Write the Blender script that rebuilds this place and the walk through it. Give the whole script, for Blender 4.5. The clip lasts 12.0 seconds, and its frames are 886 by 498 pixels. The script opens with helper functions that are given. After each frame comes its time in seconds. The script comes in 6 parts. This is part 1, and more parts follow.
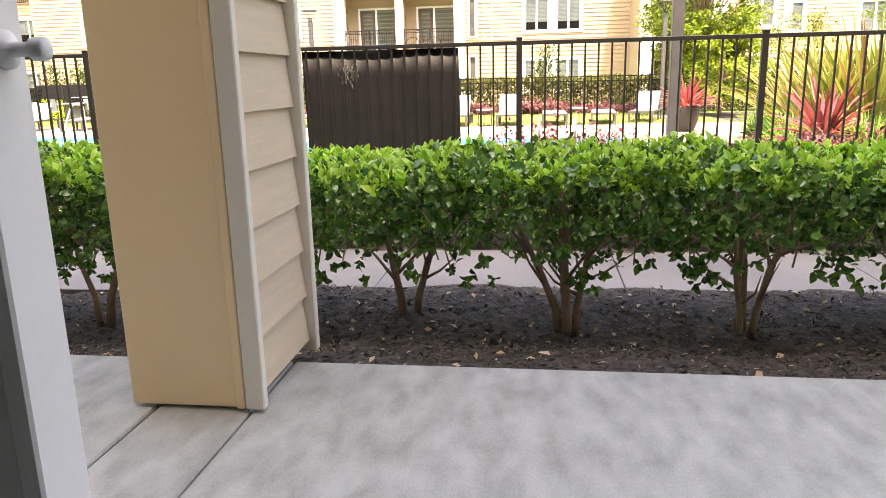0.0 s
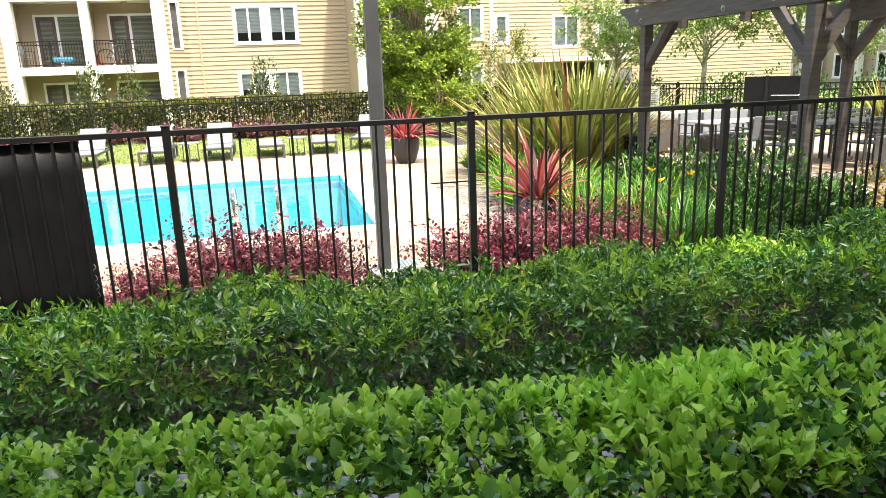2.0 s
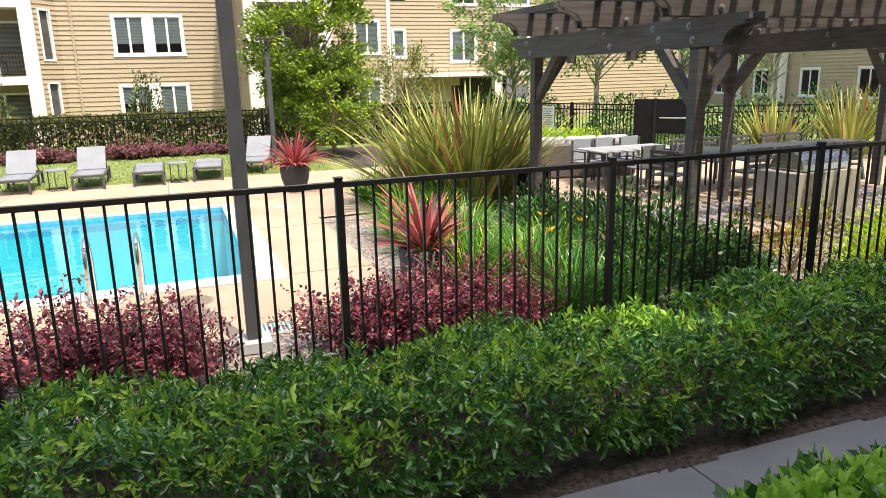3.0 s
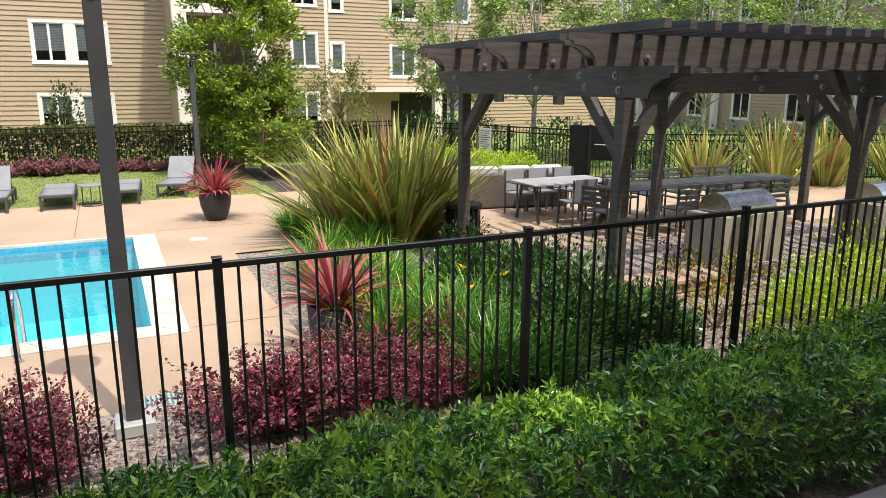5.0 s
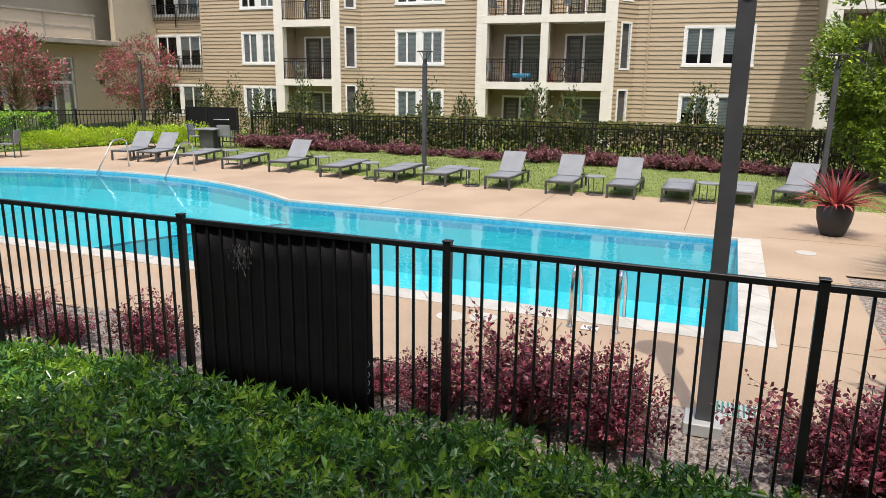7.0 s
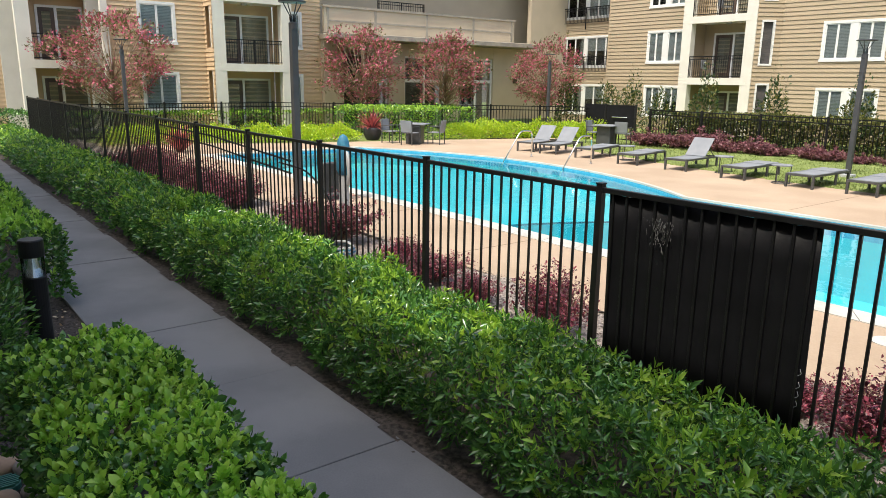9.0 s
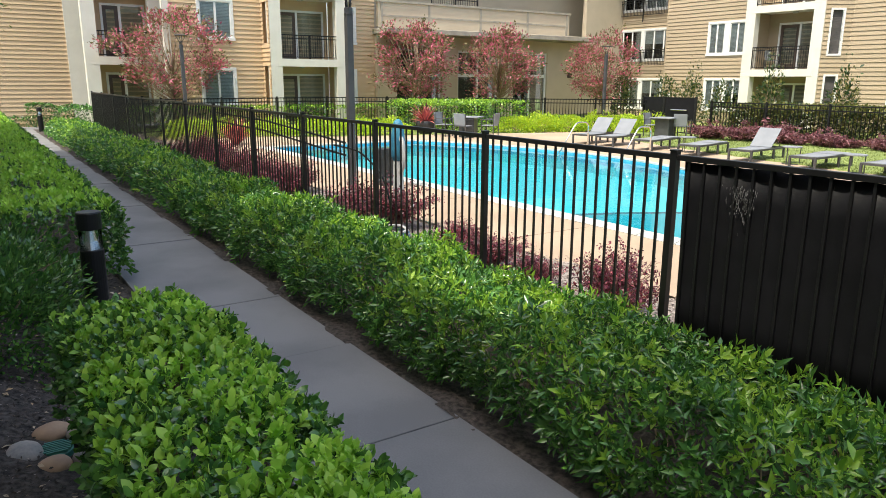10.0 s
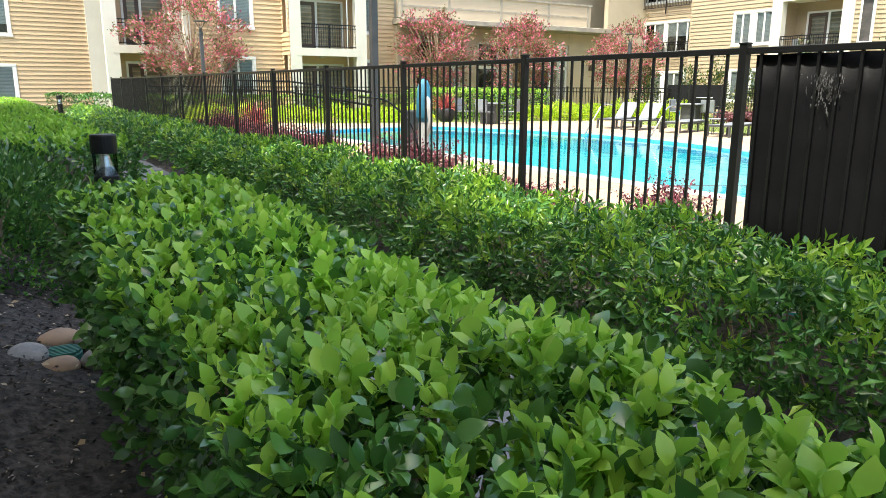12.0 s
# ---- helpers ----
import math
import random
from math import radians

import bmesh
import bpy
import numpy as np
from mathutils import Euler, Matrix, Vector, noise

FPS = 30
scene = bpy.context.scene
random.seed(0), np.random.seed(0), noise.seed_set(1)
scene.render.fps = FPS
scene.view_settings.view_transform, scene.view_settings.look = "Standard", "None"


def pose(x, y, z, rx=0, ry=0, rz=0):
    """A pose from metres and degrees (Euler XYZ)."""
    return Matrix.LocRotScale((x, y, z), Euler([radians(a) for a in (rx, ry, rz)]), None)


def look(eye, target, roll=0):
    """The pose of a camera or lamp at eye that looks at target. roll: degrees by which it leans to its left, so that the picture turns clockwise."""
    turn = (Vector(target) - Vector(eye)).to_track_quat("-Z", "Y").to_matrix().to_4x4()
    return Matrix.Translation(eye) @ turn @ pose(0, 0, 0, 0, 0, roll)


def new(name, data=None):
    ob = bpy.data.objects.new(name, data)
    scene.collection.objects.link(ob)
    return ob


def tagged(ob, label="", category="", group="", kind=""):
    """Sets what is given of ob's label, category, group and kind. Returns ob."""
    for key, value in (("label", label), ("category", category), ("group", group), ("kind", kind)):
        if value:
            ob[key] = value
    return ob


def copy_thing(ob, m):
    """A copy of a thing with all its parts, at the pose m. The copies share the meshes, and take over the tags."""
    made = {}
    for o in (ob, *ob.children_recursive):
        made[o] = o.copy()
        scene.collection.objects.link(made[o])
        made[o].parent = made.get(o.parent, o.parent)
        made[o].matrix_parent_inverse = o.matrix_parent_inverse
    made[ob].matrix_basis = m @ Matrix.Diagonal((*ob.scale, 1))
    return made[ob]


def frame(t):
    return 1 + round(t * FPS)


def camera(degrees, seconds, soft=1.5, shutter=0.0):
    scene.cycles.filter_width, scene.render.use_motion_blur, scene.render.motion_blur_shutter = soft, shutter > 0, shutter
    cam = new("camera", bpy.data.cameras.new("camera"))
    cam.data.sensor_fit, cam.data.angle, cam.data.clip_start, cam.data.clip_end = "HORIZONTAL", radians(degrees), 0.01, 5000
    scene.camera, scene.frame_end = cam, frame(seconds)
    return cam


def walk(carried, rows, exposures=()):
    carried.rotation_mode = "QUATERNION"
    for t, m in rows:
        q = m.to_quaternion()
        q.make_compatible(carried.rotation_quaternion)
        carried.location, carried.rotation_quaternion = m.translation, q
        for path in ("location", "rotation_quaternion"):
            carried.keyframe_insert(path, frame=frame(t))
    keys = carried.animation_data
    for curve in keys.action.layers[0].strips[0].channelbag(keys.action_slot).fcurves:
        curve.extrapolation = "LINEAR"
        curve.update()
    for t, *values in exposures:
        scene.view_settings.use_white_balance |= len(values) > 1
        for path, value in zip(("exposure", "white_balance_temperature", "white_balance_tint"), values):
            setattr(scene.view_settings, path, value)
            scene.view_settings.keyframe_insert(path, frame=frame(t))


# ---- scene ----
cam = camera(63.9, 12.0, 0.6)
PATH = [
    (0, (2.318, -6.745, 1.029), (2.052, -4.816, 0.569), -1.3),
    (0.3, (2.295, -6.472, 1.1), (2.197, -4.53, 0.634), -1.3),
    (0.5, (2.305, -6.304, 1.182), (2.306, -4.36, 0.712), -1.5),
    (0.6, (2.318, -6.21, 1.217), (2.354, -4.267, 0.744), -1.5),
    (1, (2.394, -5.865, 1.348), (2.567, -3.931, 0.871), -1.5),
    (1.5, (2.587, -5.485, 1.492), (2.892, -3.565, 1.022), -1.7),
    (2, (2.843, -5.138, 1.69), (3.275, -3.246, 1.206), -2.0),
    (2.5, (3.047, -4.875, 1.874), (3.597, -3.01, 1.405), -1.5),
    (3, (3.253, -4.62, 2.033), (3.937, -2.801, 1.56), -1.4),
    (5, (3.737, -4.211, 2.388), (4.568, -2.449, 1.935), 0.1),
    (5.5, (3.773, -4.182, 2.415), (4.221, -2.286, 1.962), 0.1),
    (6, (3.825, -4.157, 2.41), (3.813, -2.209, 1.958), 0.5),
    (6.5, (3.794, -4.108, 2.408), (3.403, -2.2, 1.95), 0.8),
    (7, (3.729, -4.084, 2.379), (3.007, -2.277, 1.92), 0.8),
    (7.7, (3.576, -4.089, 2.312), (2.444, -2.505, 1.852), 1.1),
    (9.3, (3.265, -4.018, 2.031), (1.689, -2.877, 1.568), 0.6),
    (9.5, (3.219, -4.005, 1.979), (1.624, -2.891, 1.514), 0.5),
    (10, (3.136, -3.981, 1.85), (1.518, -2.9, 1.387), 0.3),
    (10.5, (3.038, -3.964, 1.693), (1.411, -2.895, 1.236), 0.2),
    (11, (2.936, -3.956, 1.514), (1.303, -2.892, 1.063), 0.3),
    (11.5, (2.853, -3.963, 1.325), (1.214, -2.909, 0.875), 0.3),
    (12, (2.81, -3.966, 1.137), (1.165, -2.921, 0.69), 0.2),
]
walk(cam, [(t, look(e, g, r)) for t, e, g, r in PATH],
     exposures=[(0.0, 2.93, 9000, 18), (0.6, 2.86, 7800, 12), (1.2, 2.63, 7400, 9), (1.6, 2.28, 7200, 7), (2.0, 2.03, 7200, 7), (2.5, 1.63, 7100, 8), (3.0, 1.38, 7000, 9),
                (5.0, 0.98, 6900, 10), (6.5, 0.66, 6700, 10), (7.7, 0.68, 6800, 9), (9.3, 1.03, 6900, 6), (10.5, 1.30, 6900, 4), (11.3, 1.55, 6900, 3), (12.0, 1.80, 6900, 2)])

# ---- light ----
SUN_EL, SUN_AZ = radians(64.5), math.atan2(-1.55, 0.45)   # high, behind the walker
sun_dir = Vector((math.cos(SUN_EL) * math.cos(SUN_AZ), math.cos(SUN_EL) * math.sin(SUN_AZ), math.sin(SUN_EL)))
world = bpy.data.worlds.new("sky")
scene.world = world
world.use_nodes = True
_n = world.node_tree.nodes
_sky = _n.new("ShaderNodeTexSky")
_sky.sky_type, _sky.sun_disc = "NISHITA", False
_sky.dust_density, _sky.air_density = 4.0, 1.0
_sky.sun_elevation, _sky.sun_rotation = SUN_EL, math.atan2(sun_dir.x, sun_dir.y)
_n["Background"].inputs["Strength"].default_value = 0.15
world.node_tree.links.new(_sky.outputs[0], _n["Background"].inputs["Color"])
sun = new("sun", bpy.data.lights.new("sun", "SUN"))
sun.data.energy, sun.data.angle, sun.data.color = 2.0, radians(0.53), (1.0, 0.95, 0.87)
sun.matrix_world = look(sun_dir * 50, (0, 0, 0))

# ---- materials ----
rng = np.random.default_rng(7)


def surf(name, c1, c2=None, scale=4.0, fine=60.0, rough=0.6, bump=0.2, metal=0.0, spec=0.5, stretch=(1, 1, 1), mid=(0.35, 0.65), dist=0.01):
    """A plain surface: two colours mixed by coarse and fine noise, with fine relief, in metres."""
    m = bpy.data.materials.new(name)
    m.use_nodes = True
    nt = m.node_tree
    N, Lk = nt.nodes, nt.links
    b = N["Principled BSDF"]
    c2 = c2 or tuple(0.8 * v for v in c1)
    geo = N.new("ShaderNodeNewGeometry")
    mp = N.new("ShaderNodeMapping")
    mp.inputs["Scale"].default_value = stretch
    Lk.new(geo.outputs["Position"], mp.inputs["Vector"])
    n1, n2 = N.new("ShaderNodeTexNoise"), N.new("ShaderNodeTexNoise")
    n1.inputs["Scale"].default_value, n1.inputs["Detail"].default_value = scale, 6
    n2.inputs["Scale"].default_value, n2.inputs["Detail"].default_value = fine, 4
    for q in (n1, n2):
        Lk.new(mp.outputs[0], q.inputs["Vector"])
    add = N.new("ShaderNodeMath")
    add.operation = "MULTIPLY_ADD"
    Lk.new(n2.outputs["Fac"], add.inputs[0])
    add.inputs[1].default_value = 0.35
    Lk.new(n1.outputs["Fac"], add.inputs[2])
    ramp = N.new("ShaderNodeMapRange")
    ramp.inputs[1].default_value, ramp.inputs[2].default_value = mid[0] + 0.17, mid[1] + 0.17
    Lk.new(add.outputs[0], ramp.inputs[0])
    mix = N.new("ShaderNodeMix")
    mix.data_type = "RGBA"
    mix.inputs[6].default_value, mix.inputs[7].default_value = (*c1, 1), (*c2, 1)
    Lk.new(ramp.outputs[0], mix.inputs[0])
    Lk.new(mix.outputs[2], b.inputs["Base Color"])
    b.inputs["Roughness"].default_value, b.inputs["Metallic"].default_value = rough, metal
    b.inputs["Specular IOR Level"].default_value = spec
    if bump:
        bp = N.new("ShaderNodeBump")
        bp.inputs["Strength"].default_value, bp.inputs["Distance"].default_value = bump, dist
        Lk.new(add.outputs[0], bp.inputs["Height"])
        Lk.new(bp.outputs[0], b.inputs["Normal"])
    return m


def leafy(name, c1, c2, trans=0.35, rough=0.35, spec=0.5):
    """Leaves: colour varies from leaf to leaf; light shines through in part."""
    m = bpy.data.materials.new(name)
    m.use_nodes = True
    nt = m.node_tree
    N, Lk = nt.nodes, nt.links
    b, out = N["Principled BSDF"], N["Material Output"]
    geo = N.new("ShaderNodeNewGeometry")
    mix = N.new("ShaderNodeMix")
    mix.data_type = "RGBA"
    mix.inputs[6].default_value, mix.inputs[7].default_value = (*c1, 1), (*c2, 1)
    Lk.new(geo.outputs["Random Per Island"], mix.inputs[0])
    no = N.new("ShaderNodeTexNoise")
    no.inputs["Scale"].default_value = 1.7
    Lk.new(geo.outputs["Position"], no.inputs["Vector"])
    hs = N.new("ShaderNodeHueSaturation")
    mr = N.new("ShaderNodeMapRange")
    mr.inputs[1].default_value, mr.inputs[2].default_value, mr.inputs[3].default_value, mr.inputs[4].default_value = 0.3, 0.7, 0.8, 1.2
    Lk.new(no.outputs["Fac"], mr.inputs[0])
    Lk.new(mr.outputs[0], hs.inputs["Value"])
    Lk.new(mix.outputs[2], hs.inputs["Color"])
    Lk.new(hs.outputs[0], b.inputs["Base Color"])
    b.inputs["Roughness"].default_value = rough
    b.inputs["Specular IOR Level"].default_value = spec
    tr = N.new("ShaderNodeBsdfTranslucent")
    Lk.new(hs.outputs[0], tr.inputs["Color"])
    ms = N.new("ShaderNodeMixShader")
    ms.inputs[0].default_value = trans
    Lk.new(b.outputs[0], ms.inputs[1])
    Lk.new(tr.outputs[0], ms.inputs[2])
    Lk.new(ms.outputs[0], out.inputs["Surface"])
    return m


def glassy(name, tint, wave=0.0, scale=6.0, ior=1.33, rough=0.0):
    """Clear glass or water: tinted see-through with a Fresnel gloss."""
    m = bpy.data.materials.new(name)
    m.use_nodes = True
    nt = m.node_tree
    N, Lk = nt.nodes, nt.links
    N.remove(N["Principled BSDF"])
    t, g, f, ms = N.new("ShaderNodeBsdfTransparent"), N.new("ShaderNodeBsdfGlossy"), N.new("ShaderNodeFresnel"), N.new("ShaderNodeMixShader")
    t.inputs["Color"].default_value = (*tint, 1)
    g.inputs["Roughness"].default_value = rough
    f.inputs["IOR"].default_value = ior
    Lk.new(f.outputs[0], ms.inputs[0])
    Lk.new(t.outputs[0], ms.inputs[1])
    Lk.new(g.outputs[0], ms.inputs[2])
    Lk.new(ms.outputs[0], N["Material Output"].inputs["Surface"])
    if wave:
        geo, no, bp = N.new("ShaderNodeNewGeometry"), N.new("ShaderNodeTexNoise"), N.new("ShaderNodeBump")
        no.inputs["Scale"].default_value, no.inputs["Detail"].default_value = scale, 3
        bp.inputs["Strength"].default_value, bp.inputs["Distance"].default_value = wave, 0.02
        Lk.new(geo.outputs["Position"], no.inputs["Vector"])
        Lk.new(no.outputs["Fac"], bp.inputs["Height"])
        Lk.new(bp.outputs[0], g.inputs["Normal"])
        Lk.new(bp.outputs[0], f.inputs["Normal"])
    return m


M_SOIL = surf("bark_mulch", (0.020, 0.016, 0.0145), (0.10, 0.082, 0.072), 25, 160, 0.9, 0.9, dist=0.03)
M_CHIP = surf("wood_chips", (0.13, 0.10, 0.085), (0.46, 0.40, 0.36), 30, 140, 0.9, 1.0, dist=0.03)
M_PATIO = surf("patio_concrete", (0.235, 0.245, 0.225), (0.43, 0.45, 0.435), 6.0, 85, 0.75, 0.5, stretch=(2.0, 0.9, 1), mid=(0.2, 0.68))
M_PATH = surf("path_concrete", (0.145, 0.147, 0.155), (0.20, 0.20, 0.207), 1.2, 90, 0.85, 0.2)
M_KERB = surf("pale_concrete", (0.42, 0.38, 0.31), (0.30, 0.28, 0.24), 3, 90, 0.85, 0.2)
M_DECK = surf("pool_deck_concrete", (0.37, 0.275, 0.195), (0.44, 0.335, 0.245), 0.7, 40, 0.8, 0.2)
M_COPING = surf("coping_stone", (0.58, 0.565, 0.53), (0.44, 0.425, 0.39), 2, 60, 0.6, 0.2)
M_PLASTER = surf("pool_plaster", (0.05, 0.50, 0.60), (0.065, 0.55, 0.65), 0.5, 20, 0.7, 0.1)
M_TILEB = surf("blue_tile", (0.05, 0.32, 0.52), (0.10, 0.42, 0.60), 14, 40, 0.2, 0.1)
M_TILED = surf("dark_blue_tile", (0.01, 0.05, 0.13), (0.02, 0.08, 0.18), 14, 40, 0.25, 0.1)
M_WATER = glassy("pool_water", (0.72, 0.98, 0.99), 0.25, 2.5)
M_GRASS = leafy("grass_blades", (0.17, 0.22, 0.05), (0.27, 0.32, 0.10), 0.3, 0.6)
M_TURF = surf("turf", (0.13, 0.18, 0.04), (0.20, 0.25, 0.075), 3, 120, 0.95, 0.8, dist=0.02)
M_IRON = surf("black_painted_steel", (0.006, 0.006, 0.007), (0.010, 0.010, 0.011), 8, 120, 0.42, 0.08, spec=0.4)
M_SHEET = surf("black_vinyl_sheet", (0.005, 0.005, 0.0068), (0.008, 0.008, 0.0105), 6, 90, 0.55, 0.15, spec=0.25)
M_SCUFF = surf("grey_scuff", (0.16, 0.16, 0.17), (0.05, 0.05, 0.05), 40, 180, 0.8, 0.2, mid=(0.45, 0.55))
M_POLE = surf("dark_grey_pole_paint", (0.055, 0.058, 0.065), (0.07, 0.072, 0.08), 5, 90, 0.45, 0.05)
M_STEEL = surf("polished_steel", (0.75, 0.75, 0.74), (0.65, 0.65, 0.65), 10, 100, 0.22, 0.0, 1.0)
M_SIDING = surf("tan_siding_paint", (0.41, 0.325, 0.225), (0.375, 0.30, 0.205), 0.8, 60, 0.75, 0.12, stretch=(0.3, 1, 3))
# paler copy of the tan siding: sunlight on the west walls put into the colour
M_SIDING2 = surf("sunlit_tan_siding_paint", (0.60, 0.445, 0.285), (0.56, 0.415, 0.265), 0.8, 60, 0.75, 0.12)
M_LOBBY = surf("beige_render", (0.56, 0.475, 0.36), (0.52, 0.44, 0.33), 1.2, 60, 0.8, 0.1)
M_NEARSIDE = surf("taupe_siding_paint", (0.64, 0.53, 0.40), (0.59, 0.485, 0.365), 3, 40, 0.7, 0.5, stretch=(14, 1.2, 14), dist=0.004)
M_PANEL = surf("cream_panel_paint", (0.86, 0.66, 0.41), (0.83, 0.63, 0.39), 1.5, 60, 0.65, 0.1)
M_TRIM = surf("white_trim_paint", (0.74, 0.71, 0.64), (0.69, 0.66, 0.59), 2, 60, 0.6, 0.08)
M_WHITE = surf("white_frame", (0.78, 0.78, 0.77), (0.72, 0.72, 0.71), 3, 60, 0.45, 0.05)
M_BLIND = surf("blinds", (0.68, 0.68, 0.66), (0.60, 0.60, 0.58), 3, 60, 0.7, 0.05)
# near-black wall colour that stands in for the shade indoors
M_DARKROOM = surf("painted_room_shade", (0.05, 0.05, 0.05), (0.09, 0.08, 0.08), 2, 20, 0.9, 0.0)
M_DOORBROWN = surf("brown_door", (0.07, 0.045, 0.035), (0.09, 0.06, 0.045), 4, 60, 0.5, 0.1)
M_GLASS = glassy("window_glass", (0.80, 0.86, 0.88), 0, ior=1.5, rough=0.02)
M_PERGOLA = surf("dark_stained_timber", (0.05, 0.043, 0.041), (0.115, 0.098, 0.092), 5, 45, 0.6, 0.3, stretch=(0.5, 0.5, 6), mid=(0.25, 0.75))
M_FRAME = surf("grey_metal_frame", (0.055, 0.057, 0.06), (0.07, 0.072, 0.075), 6, 80, 0.45, 0.05)
M_BOLT = surf("galvanised_bolt", (0.32, 0.32, 0.32), (0.22, 0.22, 0.22), 20, 100, 0.5, 0.1, 0.8)
M_SLING = surf("grey_sling_fabric", (0.225, 0.24, 0.265), (0.195, 0.21, 0.235), 4, 300, 0.75, 0.2)
M_POT = surf("charcoal_pot", (0.022, 0.024, 0.028), (0.032, 0.034, 0.04), 4, 60, 0.55, 0.1)
M_WICKER = surf("grey_brown_wicker", (0.065, 0.056, 0.05), (0.13, 0.112, 0.10), 60, 160, 0.7, 0.8)
M_TABLETOP = surf("pale_grey_tabletop", (0.33, 0.335, 0.34), (0.28, 0.285, 0.29), 4, 80, 0.5, 0.08)
M_CUSHION = surf("pale_cushion", (0.50, 0.49, 0.48), (0.44, 0.43, 0.42), 4, 120, 0.9, 0.2)
M_BARK = surf("brown_bark", (0.24, 0.165, 0.11), (0.38, 0.285, 0.20), 8, 60, 0.9, 0.6)
M_BIRCH = surf("birch_bark", (0.6, 0.58, 0.54), (0.2, 0.18, 0.16), 6, 40, 0.8, 0.3)
M_STONE = surf("river_stone", (0.20, 0.19, 0.19), (0.34, 0.31, 0.28), 6, 60, 0.7, 0.2)
M_STONE_T = surf("tan_river_stone", (0.42, 0.28, 0.18), (0.34, 0.22, 0.15), 6, 60, 0.7, 0.2)
M_FLAG = surf("flagstone", (0.50, 0.36, 0.27), (0.40, 0.29, 0.22), 4, 50, 0.8, 0.4)
M_DRAIN = surf("green_plastic", (0.03, 0.16, 0.12), (0.05, 0.22, 0.17), 10, 60, 0.5, 0.1)
M_BLUE = surf("blue_cover_fabric", (0.03, 0.17, 0.29), (0.05, 0.24, 0.37), 6, 60, 0.6, 0.3)
M_GREYPLASTIC = surf("pale_grey_plastic", (0.45, 0.46, 0.47), (0.38, 0.39, 0.40), 4, 60, 0.5, 0.1)
M_RED = surf("red_plastic", (0.5, 0.03, 0.02), (0.4, 0.03, 0.02), 4, 60, 0.5, 0.05)
M_DRYLEAF = leafy("dry_leaf", (0.45, 0.30, 0.16), (0.6, 0.5, 0.36), 0.1, 0.8)

L_NEAR = leafy("hedge_leaf", (0.04, 0.125, 0.03), (0.13, 0.29, 0.05), 0.2, 0.25, 0.9)
L_NEARYOUNG = leafy("young_hedge_leaf", (0.22, 0.45, 0.045), (0.50, 0.74, 0.11), 0.4, 0.3)
L_H2 = leafy("low_hedge_leaf", (0.035, 0.12, 0.03), (0.14, 0.33, 0.055), 0.22, 0.24, 0.9)
L_H2Y = leafy("young_low_hedge_leaf", (0.20, 0.42, 0.04), (0.42, 0.62, 0.07), 0.38, 0.3, 0.7)
L_LORO = leafy("burgundy_leaf", (0.075, 0.016, 0.027), (0.19, 0.040, 0.064), 0.2, 0.4)
L_LOROY = leafy("pink_red_leaf", (0.34, 0.065, 0.11), (0.50, 0.13, 0.16), 0.3, 0.45)
# paler, greyer copy of the burgundy leaf: full sun put into the colour
L_LOROFAR = leafy("far_sunlit_burgundy_leaf", (0.12, 0.045, 0.058), (0.28, 0.11, 0.125), 0.25, 0.5)
L_CHART = leafy("chartreuse_leaf", (0.40, 0.54, 0.03), (0.62, 0.74, 0.06), 0.4, 0.4)
L_OLIVE = leafy("olive_hedge_leaf", (0.10, 0.115, 0.03), (0.23, 0.22, 0.06), 0.3, 0.4)
L_BRONZE = leafy("bronze_leaf", (0.14, 0.05, 0.02), (0.25, 0.10, 0.03), 0.3, 0.4)
L_TREE = leafy("tree_leaf", (0.12, 0.20, 0.03), (0.27, 0.37, 0.06), 0.25, 0.4)
L_BIRCH = leafy("birch_leaf", (0.20, 0.32, 0.08), (0.36, 0.50, 0.16), 0.35, 0.4)
L_PINK = leafy("pink_blossom", (0.52, 0.08, 0.16), (0.64, 0.22, 0.29), 0.3, 0.6)
L_TWIGLEAF = leafy("olive_red_leaf", (0.11, 0.13, 0.045), (0.24, 0.18, 0.09), 0.35, 0.5)
L_FLAX = leafy("flax_blade", (0.12, 0.18, 0.035), (0.54, 0.53, 0.15), 0.22, 0.4)
L_FLAXR = leafy("flax_red_edge", (0.24, 0.10, 0.04), (0.36, 0.20, 0.08), 0.2, 0.4)
L_CORD = leafy("red_cordyline_blade", (0.30, 0.05, 0.06), (0.58, 0.17, 0.15), 0.25, 0.4)
L_STRAP = leafy("daylily_blade", (0.06, 0.19, 0.025), (0.15, 0.36, 0.05), 0.3, 0.4)
L_YELLOW = leafy("yellow_flower", (0.7, 0.45, 0.02), (0.8, 0.55, 0.03), 0.3, 0.5)
L_DARK = leafy("dark_shrub_leaf", (0.02, 0.05, 0.02), (0.06, 0.11, 0.035), 0.25, 0.4)


# ---- mesh helpers ----
def part(name, bm, material, parent=None, label="", smooth=False):
    """Links a bmesh as one mesh object under a thing or part."""
    me = bpy.data.meshes.new(name)
    bm.to_mesh(me)
    bm.free()
    return part_mesh(name, me, material, parent, label, smooth)


def part_mesh(name, me, material, parent=None, label="", smooth=False):
    for mt in (material if isinstance(material, (list, tuple)) else [material]):
        me.materials.append(mt)
    if smooth:
        me.polygons.foreach_set("use_smooth", [True] * len(me.polygons))
    ob = new(name, me)
    if parent:
        ob.parent = parent
    if label:
        ob["label"] = label
    return ob


def thing(name, m, label, category, group="", kind=""):
    """An Empty at a thing's base, that parents its parts."""
    e = new(name)
    e.matrix_basis = m
    return tagged(e, label, category, group, kind)


